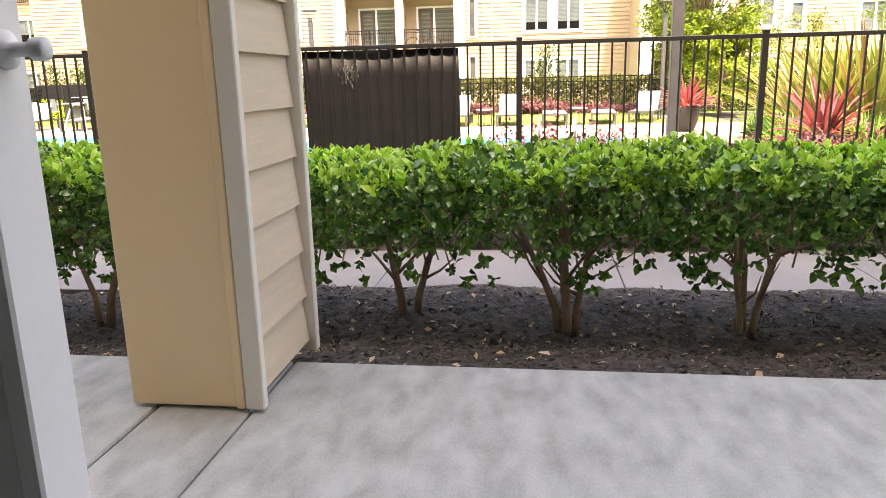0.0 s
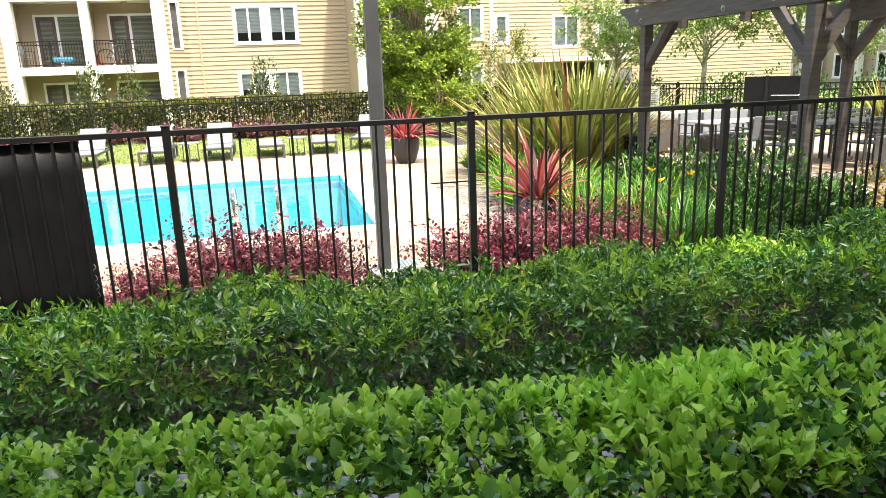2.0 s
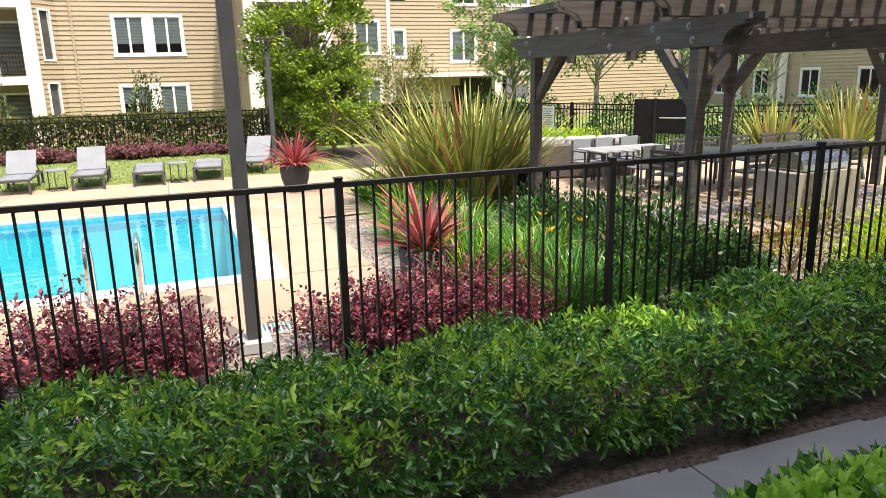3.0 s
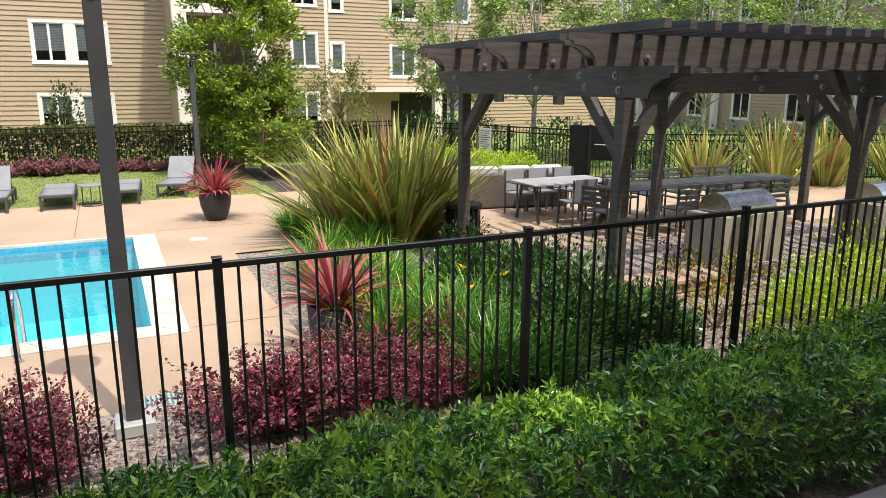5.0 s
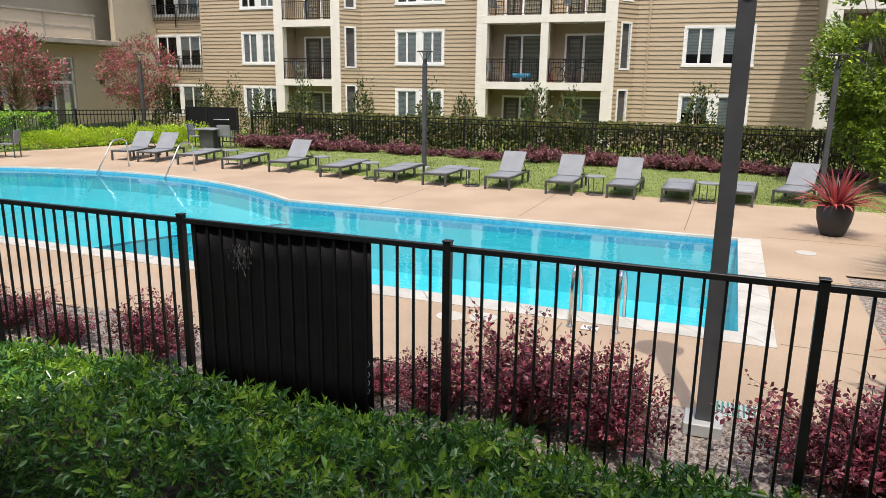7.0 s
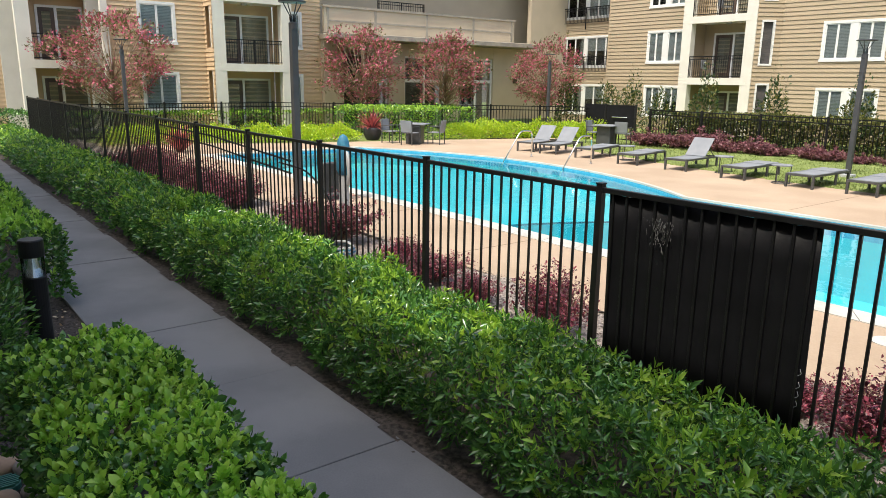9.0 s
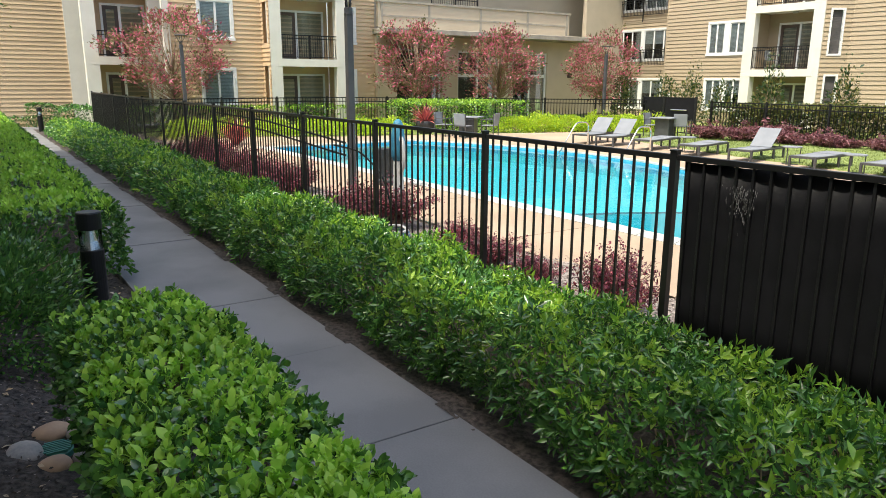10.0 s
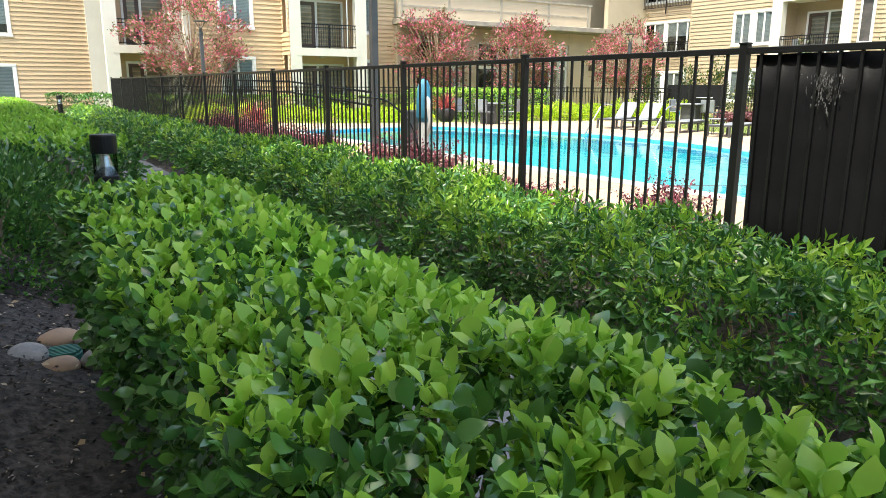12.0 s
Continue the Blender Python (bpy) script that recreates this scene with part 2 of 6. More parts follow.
def box(bm, x0, x1, y0, y1, z0, z1, bevel=0.0, m=None):
    v = [bm.verts.new(p) for p in ((x0, y0, z0), (x1, y0, z0), (x1, y1, z0), (x0, y1, z0), (x0, y0, z1), (x1, y0, z1), (x1, y1, z1), (x0, y1, z1))]
    fs = [bm.faces.new([v[i] for i in q]) for q in ((3, 2, 1, 0), (4, 5, 6, 7), (0, 1, 5, 4), (1, 2, 6, 5), (2, 3, 7, 6), (3, 0, 4, 7))]
    if bevel:
        r = bmesh.ops.bevel(bm, geom=list({e for f in fs for e in f.edges}), offset=bevel, segments=1, affect="EDGES")
        v = list({w for f in r["faces"] for w in f.verts} | {w for w in v if w.is_valid})
    if m is not None:
        bmesh.ops.transform(bm, matrix=m, verts=v)
    return bm


def boxes(*lst, bevel=0.0):
    bm = bmesh.new()
    for b in lst:
        box(bm, *b, bevel=bevel)
    return bm


def lathe(bm, prof, n=20, at=(0, 0)):
    """Turns a profile of (radius, height) about the upright axis."""
    rings = []
    for r, z in prof:
        rings.append([bm.verts.new((at[0] + r * math.cos(2 * math.pi * i / n), at[1] + r * math.sin(2 * math.pi * i / n), z)) for i in range(n)])
    for a, b in zip(rings, rings[1:]):
        for i in range(n):
            bm.faces.new((a[i], a[(i + 1) % n], b[(i + 1) % n], b[i]))
    bm.faces.new(rings[0][::-1])
    bm.faces.new(rings[-1])
    return bm


def tube(bm, pts, radii, n=6):
    """A tapered tube along points."""
    pts = [Vector(p) for p in pts]
    if not isinstance(radii, (list, tuple)):
        radii = [radii] * len(pts)
    rings = []
    for i, p in enumerate(pts):
        d = (pts[min(i + 1, len(pts) - 1)] - pts[max(i - 1, 0)]).normalized()
        u = d.orthogonal().normalized() if i == 0 else (u - d * u.dot(d)).normalized()
        w = d.cross(u)
        rings.append([bm.verts.new(p + radii[i] * (math.cos(2 * math.pi * k / n) * u + math.sin(2 * math.pi * k / n) * w)) for k in range(n)])
    for a, b in zip(rings, rings[1:]):
        for k in range(n):
            bm.faces.new((a[k], a[(k + 1) % n], b[(k + 1) % n], b[k]))
    bm.faces.new(rings[0][::-1])
    bm.faces.new(rings[-1])
    return bm


def rounded(pts, r=0.06, n=5):
    """A polyline with its inner corners rounded."""
    pts = [Vector(p) for p in pts]
    out = [pts[0]]
    for a, b, c in zip(pts, pts[1:], pts[2:]):
        p, q = b + (a - b).normalized() * r, b + (c - b).normalized() * r
        out += [p.lerp(b, t).lerp(b.lerp(q, t), t) for t in [k / n for k in range(n + 1)]]
    return out + [pts[-1]]


def poly_mesh(name, V, F, mat_index=None):
    me = bpy.data.meshes.new(name)
    V, F = np.asarray(V, dtype=np.float32), np.asarray(F, dtype=np.int32)
    k = F.shape[1]
    me.vertices.add(len(V))
    me.vertices.foreach_set("co", V.ravel())
    me.loops.add(F.size)
    me.loops.foreach_set("vertex_index", F.ravel())
    me.polygons.add(len(F))
    me.polygons.foreach_set("loop_start", np.arange(0, F.size, k, dtype=np.int32))
    if mat_index is not None:
        me.polygons.foreach_set("material_index", np.asarray(mat_index, dtype=np.int32))
    me.update(calc_edges=True)
    return me


# leaf templates: points (along, across, up) and triangles
LEAF_FINE = (np.array([(0, 0, 0), (0.3, 0.36, 0.10), (0.3, 0, 0.0), (0.3, -0.36, 0.10), (0.66, 0.40, 0.13), (0.66, 0, -0.01), (0.66, -0.40, 0.13), (1.0, 0, -0.06)]),
             np.array([(0, 2, 1), (0, 3, 2), (1, 2, 5), (1, 5, 4), (2, 3, 6), (2, 6, 5), (4, 5, 7), (5, 6, 7)]))
LEAF_OVATE = (np.array([(0, 0, 0), (0.16, 0.20, 0.06), (0.16, 0, 0.02), (0.16, -0.20, 0.06), (0.40, 0.43, 0.10), (0.40, 0, 0.03), (0.40, -0.43, 0.10), (0.66, 0.40, 0.06), (0.66, 0, 0.0), (0.66, -0.40, 0.06),
                        (0.87, 0.19, -0.05), (0.87, 0, -0.07), (0.87, -0.19, -0.05), (1.0, 0, -0.14)]),
              np.array([(0, 2, 1), (0, 3, 2), (13, 10, 11), (13, 11, 12)] + [q for a in (1, 4, 7) for q in ((a, a + 1, a + 4), (a, a + 4, a + 3), (a + 1, a + 2, a + 5), (a + 1, a + 5, a + 4))]))
LEAF_MID = (np.array([(0, 0, 0), (0.5, 0.42, 0.10), (0.5, 0, 0), (0.5, -0.42, 0.10), (1.0, 0, -0.06)]),
            np.array([(0, 2, 1), (0, 3, 2), (1, 2, 4), (2, 3, 4)]))
LEAF_FAR = (np.array([(0, 0, 0), (0.5, 0.45, 0.08), (0.5, -0.45, 0.08), (1.0, 0, 0)]), np.array([(0, 2, 1), (1, 2, 3)]))


def leaves(name, P, D, size, width, template=LEAF_MID, jitter=0.35, mats=None, spread=0.3, up=None):
    """One mesh of many leaves: base points P, directions D, lengths about size, width as a share of length."""
    n = len(P)
    D = D + rng.normal(0, jitter, (n, 3))
    D /= np.linalg.norm(D, axis=1)[:, None] + 1e-9
    U = rng.normal(0, 0.5, (n, 3)) + (0, 0, 1.0) if up is None else up + rng.normal(0, 0.25, (n, 3))
    S = np.cross(U, D)
    S /= np.linalg.norm(S, axis=1)[:, None] + 1e-9
    U = np.cross(D, S)
    s = size * (1 + spread * rng.normal(0, 1, n)).clip(0.45, 1.7)
    T, F = template
    V = P[:, None, :] + s[:, None, None] * (T[None, :, 0, None] * D[:, None, :] + width * T[None, :, 1, None] * S[:, None, :] + T[None, :, 2, None] * U[:, None, :])
    FF = (F[None] + (np.arange(n) * len(T))[:, None, None]).reshape(-1, 3)
    mi = None if mats is None else np.repeat(mats, len(F))
    return poly_mesh(name, V.reshape(-1, 3), FF, mi)


def shoots(P, D, k, length, open_=1.15):
    """Leaf bases, ways, upper sides and shoot numbers for k leaves spiralling up each shoot at P along D."""
    n = len(P)
    A = D + rng.normal(0, 0.25, (n, 3))
    A /= np.linalg.norm(A, axis=1)[:, None] + 1e-9
    B = np.cross(A, rng.normal(0, 1, (n, 3)))
    B /= np.linalg.norm(B, axis=1)[:, None] + 1e-9
    C = np.cross(A, B)
    j = np.arange(k)[None, :]
    az = rng.uniform(0, 6.283, (n, 1)) + 2.4 * j + rng.normal(0, 0.2, (n, k))
    tilt = open_ * (1 - 0.62 * j / max(1, k - 1)) + rng.normal(0, 0.12, (n, k))
    R = B[:, None] * np.cos(az)[..., None] + C[:, None] * np.sin(az)[..., None]
    W = A[:, None] * np.cos(tilt)[..., None] + R * np.sin(tilt)[..., None]
    Q = P[:, None] + A[:, None] * (length * j / k)[..., None]
    U = A[:, None] * np.sin(tilt)[..., None] - R * np.cos(tilt)[..., None]
    return Q.reshape(-1, 3), W.reshape(-1, 3), U.reshape(-1, 3), np.repeat(np.arange(n), k)


def wob(x, seed, f=1.0):
    """A smooth wobble of about -1..1 along x."""
    return (np.sin(f * x * 1.7 + seed) + np.sin(f * x * 3.9 + 2.1 * seed) * 0.6 + np.sin(f * x * 7.7 + 3.7 * seed) * 0.35) / 1.6


def hedge_points(n, x0, x1, y0, y1, z0, z1, rag=0.04, depth=0.10, topshare=0.5, inner=0.15):
    """Points and outward ways near the skin of a clipped hedge, denser on top."""
    k = rng.random(n)
    P = np.empty((n, 3))
    P[:, 0] = rng.uniform(x0, x1, n)
    P[:, 1] = rng.uniform(y0, y1, n)
    P[:, 2] = rng.uniform(z0, z1, n)
    D = np.tile((0.0, 0.0, 0.35), (n, 1))
    dep = rng.exponential(depth * 0.5, n)
    top = k < topshare
    side = (k >= topshare) & (k < 1 - inner)
    ends = side & (rng.random(n) < (y1 - y0) / (x1 - x0))
    near = side & ~ends
    s = rng.random(n) < 0.5
    P[top, 2] = z1 - dep[top]
    ta = rng.uniform(0, 2 * np.pi, n)
    D[top] += np.stack([np.cos(ta), np.sin(ta), 0.3 + 1.1 * rng.random(n)], -1)[top]
    P[near & s, 1] = y0 + dep[near & s]
    D[near & s] += (0, -0.9, -0.25)
    P[near & ~s, 1] = y1 - dep[near & ~s]
    D[near & ~s] += (0, 0.9, -0.25)
    P[ends & s, 0] = x0 + dep[ends & s]
    D[ends & s] += (-0.9, 0, 0)
    P[ends & ~s, 0] = x1 - dep[ends & ~s]
    D[ends & ~s] += (0.9, 0, 0)
    # rounded shoulders and an uneven skin
    e = np.minimum(P[:, 1] - y0, y1 - P[:, 1])
    P[:, 2] -= np.where(P[:, 2] > z1 - 0.25, 0.10 * np.exp(-e / 0.07), 0)
    P[:, 2] += rag * (wob(P[:, 0], 1.3, 1.5) + wob(P[:, 1], 4.0, 4.0) * 0.6) * (P[:, 2] - z0) / (z1 - z0)
    P[:, 1] += rag * wob(P[:, 0], 2.2, 2.0)
    return P, D, top


def blob_points(n, rx, ry, rz, depth=0.35, cut=0.0, lump=0.18, seed=0.0):
    """Points and outward ways in the outer part of a lumpy rounded bush on the ground."""
    D = rng.normal(0, 1, (n, 3))
    D[:, 2] = np.abs(D[:, 2]) * 1.0 - cut
    D /= np.linalg.norm(D, axis=1)[:, None]
    az = np.arctan2(D[:, 1], D[:, 0])
    r = 1 - rng.random(n) ** 2 * depth
    r *= 1 + lump * (np.sin(3 * az + seed) * np.cos(2.3 * D[:, 2] * 3 + seed) + 0.6 * np.sin(7 * az + 2 * seed) * np.sin(5 * D[:, 2] + seed))
    return D * r[:, None] * (rx, ry, rz), D


# ---- the large structure ----
DECK, PATHZ, PITCH = -0.185, -0.20, 2.13


def structure(ob, label, category):
    return tagged(ob, label, category, kind="structure")


# ground sheet to the horizon
bm = bmesh.new()
ring = [bm.verts.new((900 * math.cos(a * math.pi / 16), 900 * math.sin(a * math.pi / 16), -2.2)) for a in range(32)]
bm.faces.new(ring)
structure(part("ground", bm, M_SOIL), "dark bare ground under and around the place", "ground")


def sheet(name, x0, x1, y0, y1, zf, step, mat, label, category, thick=0.25):
    """A sheet of ground with uneven relief zf(x, y), and its sides."""
    nx, ny = max(2, int((x1 - x0) / step)), max(2, int((y1 - y0) / step))
    xs, ys = np.linspace(x0, x1, nx + 1), np.linspace(y0, y1, ny + 1)
    X, Y = np.meshgrid(xs, ys, indexing="ij")
    Z = zf(X, Y)
    V = np.stack([X, Y, Z], -1).reshape(-1, 3)
    i, j = np.meshgrid(np.arange(nx), np.arange(ny), indexing="ij")
    a = (i * (ny + 1) + j).ravel()
    F = np.stack([a, a + ny + 1, a + ny + 2, a + 1], -1)
    return structure(part_mesh(name, poly_mesh(name, V, F), mat, smooth=True), label, category)


def mulch_z(X, Y):
    s = np.clip((Y + 4.3) / 0.6, 0, 1)
    low = np.clip((1.2 - X) / 2.2, 0, 1)
    return -0.03 - 0.11 * s - 0.10 * low * s + 0.015 * np.sin(5 * X + 3 * Y) * np.cos(4 * Y - X) + rng.normal(0, 0.006, X.shape)


sheet("ground_bed_near", -33, 14, -4.32, -2.77, mulch_z, 0.06, M_SOIL, "dark bark mulch bed under the clipped hedge", "mulch bed")
sheet("ground_bed_fence", -31, 14, -1.66, -0.02, lambda X, Y: -0.215 + 0.02 * np.sin(4 * X + 2 * Y) + rng.normal(0, 0.006, X.shape), 0.07, M_SOIL,
      "dark mulch strip beside the path", "mulch bed")
sheet("ground_chips", -26, 14, -0.02, 1.62, lambda X, Y: -0.20 + 0.02 * np.sin(3 * X + 2 * Y) + rng.normal(0, 0.007, X.shape), 0.07, M_CHIP,
      "weathered wood-chip bed inside the fence", "mulch bed")
sheet("ground_chips_garden", 5.4, 16, 1.62, 7.6, lambda X, Y: -0.215 + 0.03 * np.clip((X - 6) / 2, 0, 1) + rng.normal(0, 0.008, X.shape), 0.09, M_CHIP,
      "wood-chip planting bed beside the patio", "mulch bed")
sheet("ground_outer", -60, 60, 18.6, 60, lambda X, Y: -0.24 + 0.0 * X, 1.5, M_TURF, "grassy ground round the far buildings", "ground")
sheet("ground_left", -60, -20.0, -12, 18.6, lambda X, Y: -0.30 + 0.0 * X, 1.5, M_TURF, "grassy ground at the far end of the court", "ground")
sheet("ground_right", 13.9, 60, -12, 18.6, lambda X, Y: -0.26 + 0.0 * X, 1.5, M_TURF, "planted ground beyond the dining patio", "ground")
sheet("ground_planting", 7.3, 14.0, 12.9, 18.7, lambda X, Y: -0.20 + 0.02 * np.sin(3 * X + 2 * Y) + rng.normal(0, 0.006, X.shape), 0.12, M_SOIL,
      "dark mulch bed under the green trees", "mulch bed")


def lawn_edge(X):
    """The curved front edge of the lawn."""
    return 12.95 + 0.085 * np.clip(-4.0 - X, 0, 20) ** 1.45


sheet("lawn", -16.5, 7.4, 12.85, 19.9, lambda X, Y: np.where(Y < lawn_edge(X), -0.35, -0.172 + 0.012 * np.sin(0.6 * X) + rng.normal(0, 0.004, X.shape)), 0.14, M_TURF,
      "mown green lawn strip behind the loungers", "lawn")


def grass():
    n = 42000
    P = np.stack([rng.uniform(-16, 7, n), 12.9 + 6.8 * rng.random(n) ** 1.3, np.full(n, -0.185)], -1)
    P = P[P[:, 1] > lawn_edge(P[:, 0])]
    n = len(P)
    me = leaves("lawn_grass", P, np.tile((0, 0, 1.0), (n, 1)), 0.055, 0.28, LEAF_FAR, 0.5)
    tagged(part_mesh("lawn_grass", me, M_GRASS), "short mown grass blades", "grass", kind="stuff")


grass()

# patio slab with tooled joints
patio = structure(new("patio_floor"), "smooth grey concrete patio slab with dusty streaks", "patio floor")
for x0, x1, y0, y1 in ((1.405, 7.0, -5.95, -4.30), (1.075, 1.395, -5.95, -4.30), (-6.0, 1.065, -5.95, -4.30)):
    part("slab", boxes((x0, x1, y0, y1, -0.25, 0.0), bevel=0.006), M_PATIO, patio)
part("slab", boxes((-6.0, 7.0, -5.95, -4.31, -0.3, -0.014)), M_PATIO, patio)
structure(part("floor", boxes((-1.0, 7.0, -9.5, -5.952, -0.25, 0.012)), M_PATIO), "plain floor inside the doorway", "floor")

# path of separate slabs
path = structure(new("path"), "grey broom-finished concrete path with joints", "path")
x = -30.6
k = 0
while x < 14:
    part("slab", boxes((x, x + 1.513, -2.78, -1.62, -0.32, PATHZ + 0.004 * math.sin(3 * k)), bevel=0.004), M_PATH, path)
    x, k = x + 1.52, k + 1
part("slab", boxes((-32.4, -30.62, -9, 4.0, -0.32, PATHZ), bevel=0.008), M_PATH, path)


# pool: a long rectangle with an arc bulging to the far side
def pool_outline(off=0.0):
    x0, x1, y0, y1 = -18.0, 4.0, 3.75, 8.85
    far = 0.3 * off
    cx, cy, R = -11.65, -0.75, 11.6 + far
    pts = [(x0 - off, y0 - off), (x1 + off, y0 - off), (x1 + off, y1 + far)]
    a0 = math.asin((y1 + far - cy) / R)
    a1 = math.acos((x0 - off - cx) / R)
    pts += [(cx + R * math.cos(a0 + (a1 - a0) * i / 40), cy + R * math.sin(a0 + (a1 - a0) * i / 40)) for i in range(41)]
    return pts


def wall_strip(bm, pts, z0, z1):
    lo, hi = [bm.verts.new((*p, z0)) for p in pts], [bm.verts.new((*p, z1)) for p in pts]
    n = len(pts)
    for i in range(n):
        bm.faces.new((lo[i], lo[(i + 1) % n], hi[(i + 1) % n], hi[i]))


def ring_sheet(bm, outer, inner, z):
    es = []
    for pts in (outer, inner):
        v = [bm.verts.new((*p, z)) for p in pts]
        es += [bm.edges.new((v[i], v[(i + 1) % len(v)])) for i in range(len(v))]
    bmesh.ops.triangle_fill(bm, edges=es, use_beauty=True, normal=(0, 0, 1))


inn, out = pool_outline(), pool_outline(0.36)
pool = structure(new("pool"), "turquoise swimming pool with pale coping and blue tile band", "swimming pool")
bm = bmesh.new()
wall_strip(bm, inn, -1.5, -0.46)
bm.faces.new([bm.verts.new((*p, -1.5)) for p in inn])
part("basin", bm, M_PLASTER, pool)
bm = bmesh.new()
wall_strip(bm, inn, -0.46, -0.215)
part("tile_band", bm, M_TILEB, pool)
bm = bmesh.new()
bm.faces.new([bm.verts.new((*p, -0.262)) for p in inn])
water = part("water", bm, M_WATER, pool, "clear rippled turquoise water")
# coping in separate stones
n_in = len(inn)


def coping_run(a, b, c, d, count):
    """Stones between the inner edge a-b and the outer edge c-d."""
    for i in range(count):
        s, t = (i + 0.008) / count, (i + 0.992) / count
        q = [Vector(a).lerp(Vector(b), s), Vector(a).lerp(Vector(b), t), Vector(c).lerp(Vector(d), t), Vector(c).lerp(Vector(d), s)]
        bm = bmesh.new()
        lo, hi = [bm.verts.new((*p, -0.213)) for p in q], [bm.verts.new((*p, DECK + 0.012)) for p in q]
        bm.faces.new(hi)
        for i2 in range(4):
            bm.faces.new((lo[i2], lo[(i2 + 1) % 4], hi[(i2 + 1) % 4], hi[i2]))
        part("coping_stone", bm, M_COPING, pool)


coping_run(inn[0], inn[1], out[0], out[1], 36)
coping_run(inn[1], inn[2], out[1], out[2], 9)
coping_run(inn[2], inn[3], out[2], out[3], 15)
for i in range(3, n_in - 1):
    coping_run(inn[i], inn[i + 1], out[i], out[i + 1], 1)
coping_run(inn[-1], inn[0], out[-1], out[0], 9)
# tile line across the pool floor and the steps
bm = bmesh.new()
A, B = Vector((-5.2, 8.85)), Vector((-7.2, 3.75))
for i in range(14):
    p, q = A.lerp(B, i / 14) + Vector((-0.5 * math.sin(math.pi * i / 14), 0)), A.lerp(B, (i + 1) / 14) + Vector((-0.5 * math.sin(math.pi * (i + 1) / 14), 0))
    bm.faces.new([bm.verts.new(v) for v in ((p.x - 0.11, p.y, -0.72), (q.x - 0.11, q.y, -0.72), (q.x + 0.11, q.y, -0.72), (p.x + 0.11, p.y, -0.72))])
part("tile_line", bm, M_TILED, pool)
bm = bmesh.new()      # the shallow end's ledge under the line
edge = [A.lerp(B, i / 14) + Vector((0.12 - 0.5 * math.sin(math.pi * i / 14), 0)) for i in range(15)]
lo, hi = [bm.verts.new((*p, -1.5)) for p in edge], [bm.verts.new((*p, -0.724)) for p in edge]
for i in range(14):
    bm.faces.new((lo[i], lo[i + 1], hi[i + 1], hi[i]))
back = [bm.verts.new((x, y, -0.724)) for x, y in [(-17.9, 3.76)] + [p for p in reversed(inn[3:]) if p[0] < A.x]]
bm.faces.new(hi + back)
part("shallow_floor", bm, M_PLASTER, pool)
for r, z in ((1.5, -1.1), (0.9, -0.75)):
    bm = bmesh.new()
    lathe(bm, [(r, -1.5), (r, z)], 40, (-9.9, 10.75 - 0.35))
    for v in bm.verts:
        a = math.atan2(v.co.y + 0.75, v.co.x + 11.65)
        m_r = math.hypot(v.co.y + 0.75, v.co.x + 11.65)
        if m_r > 11.55:
            v.co.x, v.co.y = -11.65 + 11.55 * math.cos(a), -0.75 + 11.55 * math.sin(a)
    part("step", bm, M_PLASTER, pool)

# deck round the pool
bm = bmesh.new()
outer = [(-24, 1.55), (5.4, 1.55), (5.4, 6.9), (6.4, 6.9), (6.6, 9.6), (14.0, 9.6), (14.0, 12.97), (-4.0, 12.97), (-7.0, 13.5), (-10.0, 14.3), (-13, 15.5), (-15.2, 18.7), (-17.7, 18.0), (-19.1, 13.8), (-20.6, 8.2), (-21.4, 6.0), (-24, 4.0)]
ring_sheet(bm, outer, pool_outline(0.34), DECK)
structure(part("deck_floor", bm, M_DECK), "sandy tan concrete pool deck", "pool deck")
bm = bmesh.new()
for x in (-13.3, -10.2, -7.1, -4.0, -0.9, 2.2):       # tooled joints across the deck
    box(bm, x - 0.008, x + 0.008, 1.55, 3.3, DECK - 0.01, DECK + 0.0015)
    if x > -5:
        box(bm, x + 0.9 - 0.008, x + 0.9 + 0.008, 9.25, 12.85, DECK - 0.01, DECK + 0.0015)
for y in (3.55, 9.25, 6.4):
    box(bm, 4.40, 6.4 if y > 5 else 5.4, y - 0.008, y + 0.008, DECK - 0.01, DECK + 0.0015)
part("deck_joint", bm, surf("joint_shadow", (0.16, 0.12, 0.08), (0.22, 0.16, 0.11), 6, 60, 0.9, 0.0)).parent = bpy.data.objects["deck_floor"]
# dining patio
dining = structure(new("dining_floor"), "pale pinkish concrete dining patio", "patio floor")
for i in range(4):
    for j in range(3):
        part("slab", boxes((9.0 + i * 3.0, 11.985 + i * 3.0, 5.0 + j * 1.75, 6.735 + j * 1.75, -0.35, -0.165), bevel=0.006), M_DECK, dining)

# ---- near building, behind the walker ----
near_b = thing("apartment_building", pose(0, 0, 0), "tan apartment building with a covered patio and open door, unseen stepped tops shaping the shade", "building", kind="structure")
# upper walls are unseen; heights stepped to shape shade and sun patches on beds
wall_s = part("wall", boxes((-19, -4.6, -6.2, -5.96, -0.3, 12.6), (-4.6, -3.5, -6.2, -5.96, -0.3, 10.7), (-3.5, -0.5, -6.2, -5.96, -0.3, 11.7), (-0.5, 0.9, -6.2, -5.96, -0.3, 10.7), (3.8, 7.2, -6.2, -5.96, -0.3, 12.6), (7.2, 8.3, -6.2, -5.96, -0.3, 11.1), (8.3, 10.4, -6.2, -5.96, -0.3, 14.4), (10.4, 26, -6.2, -5.96, -0.3, 12.6), (0.9, 1.45, -6.2, -5.96, 2.25, 10.7), (1.45, 3.8, -6.2, -5.96, 2.25, 12.6)), M_SIDING, near_b)
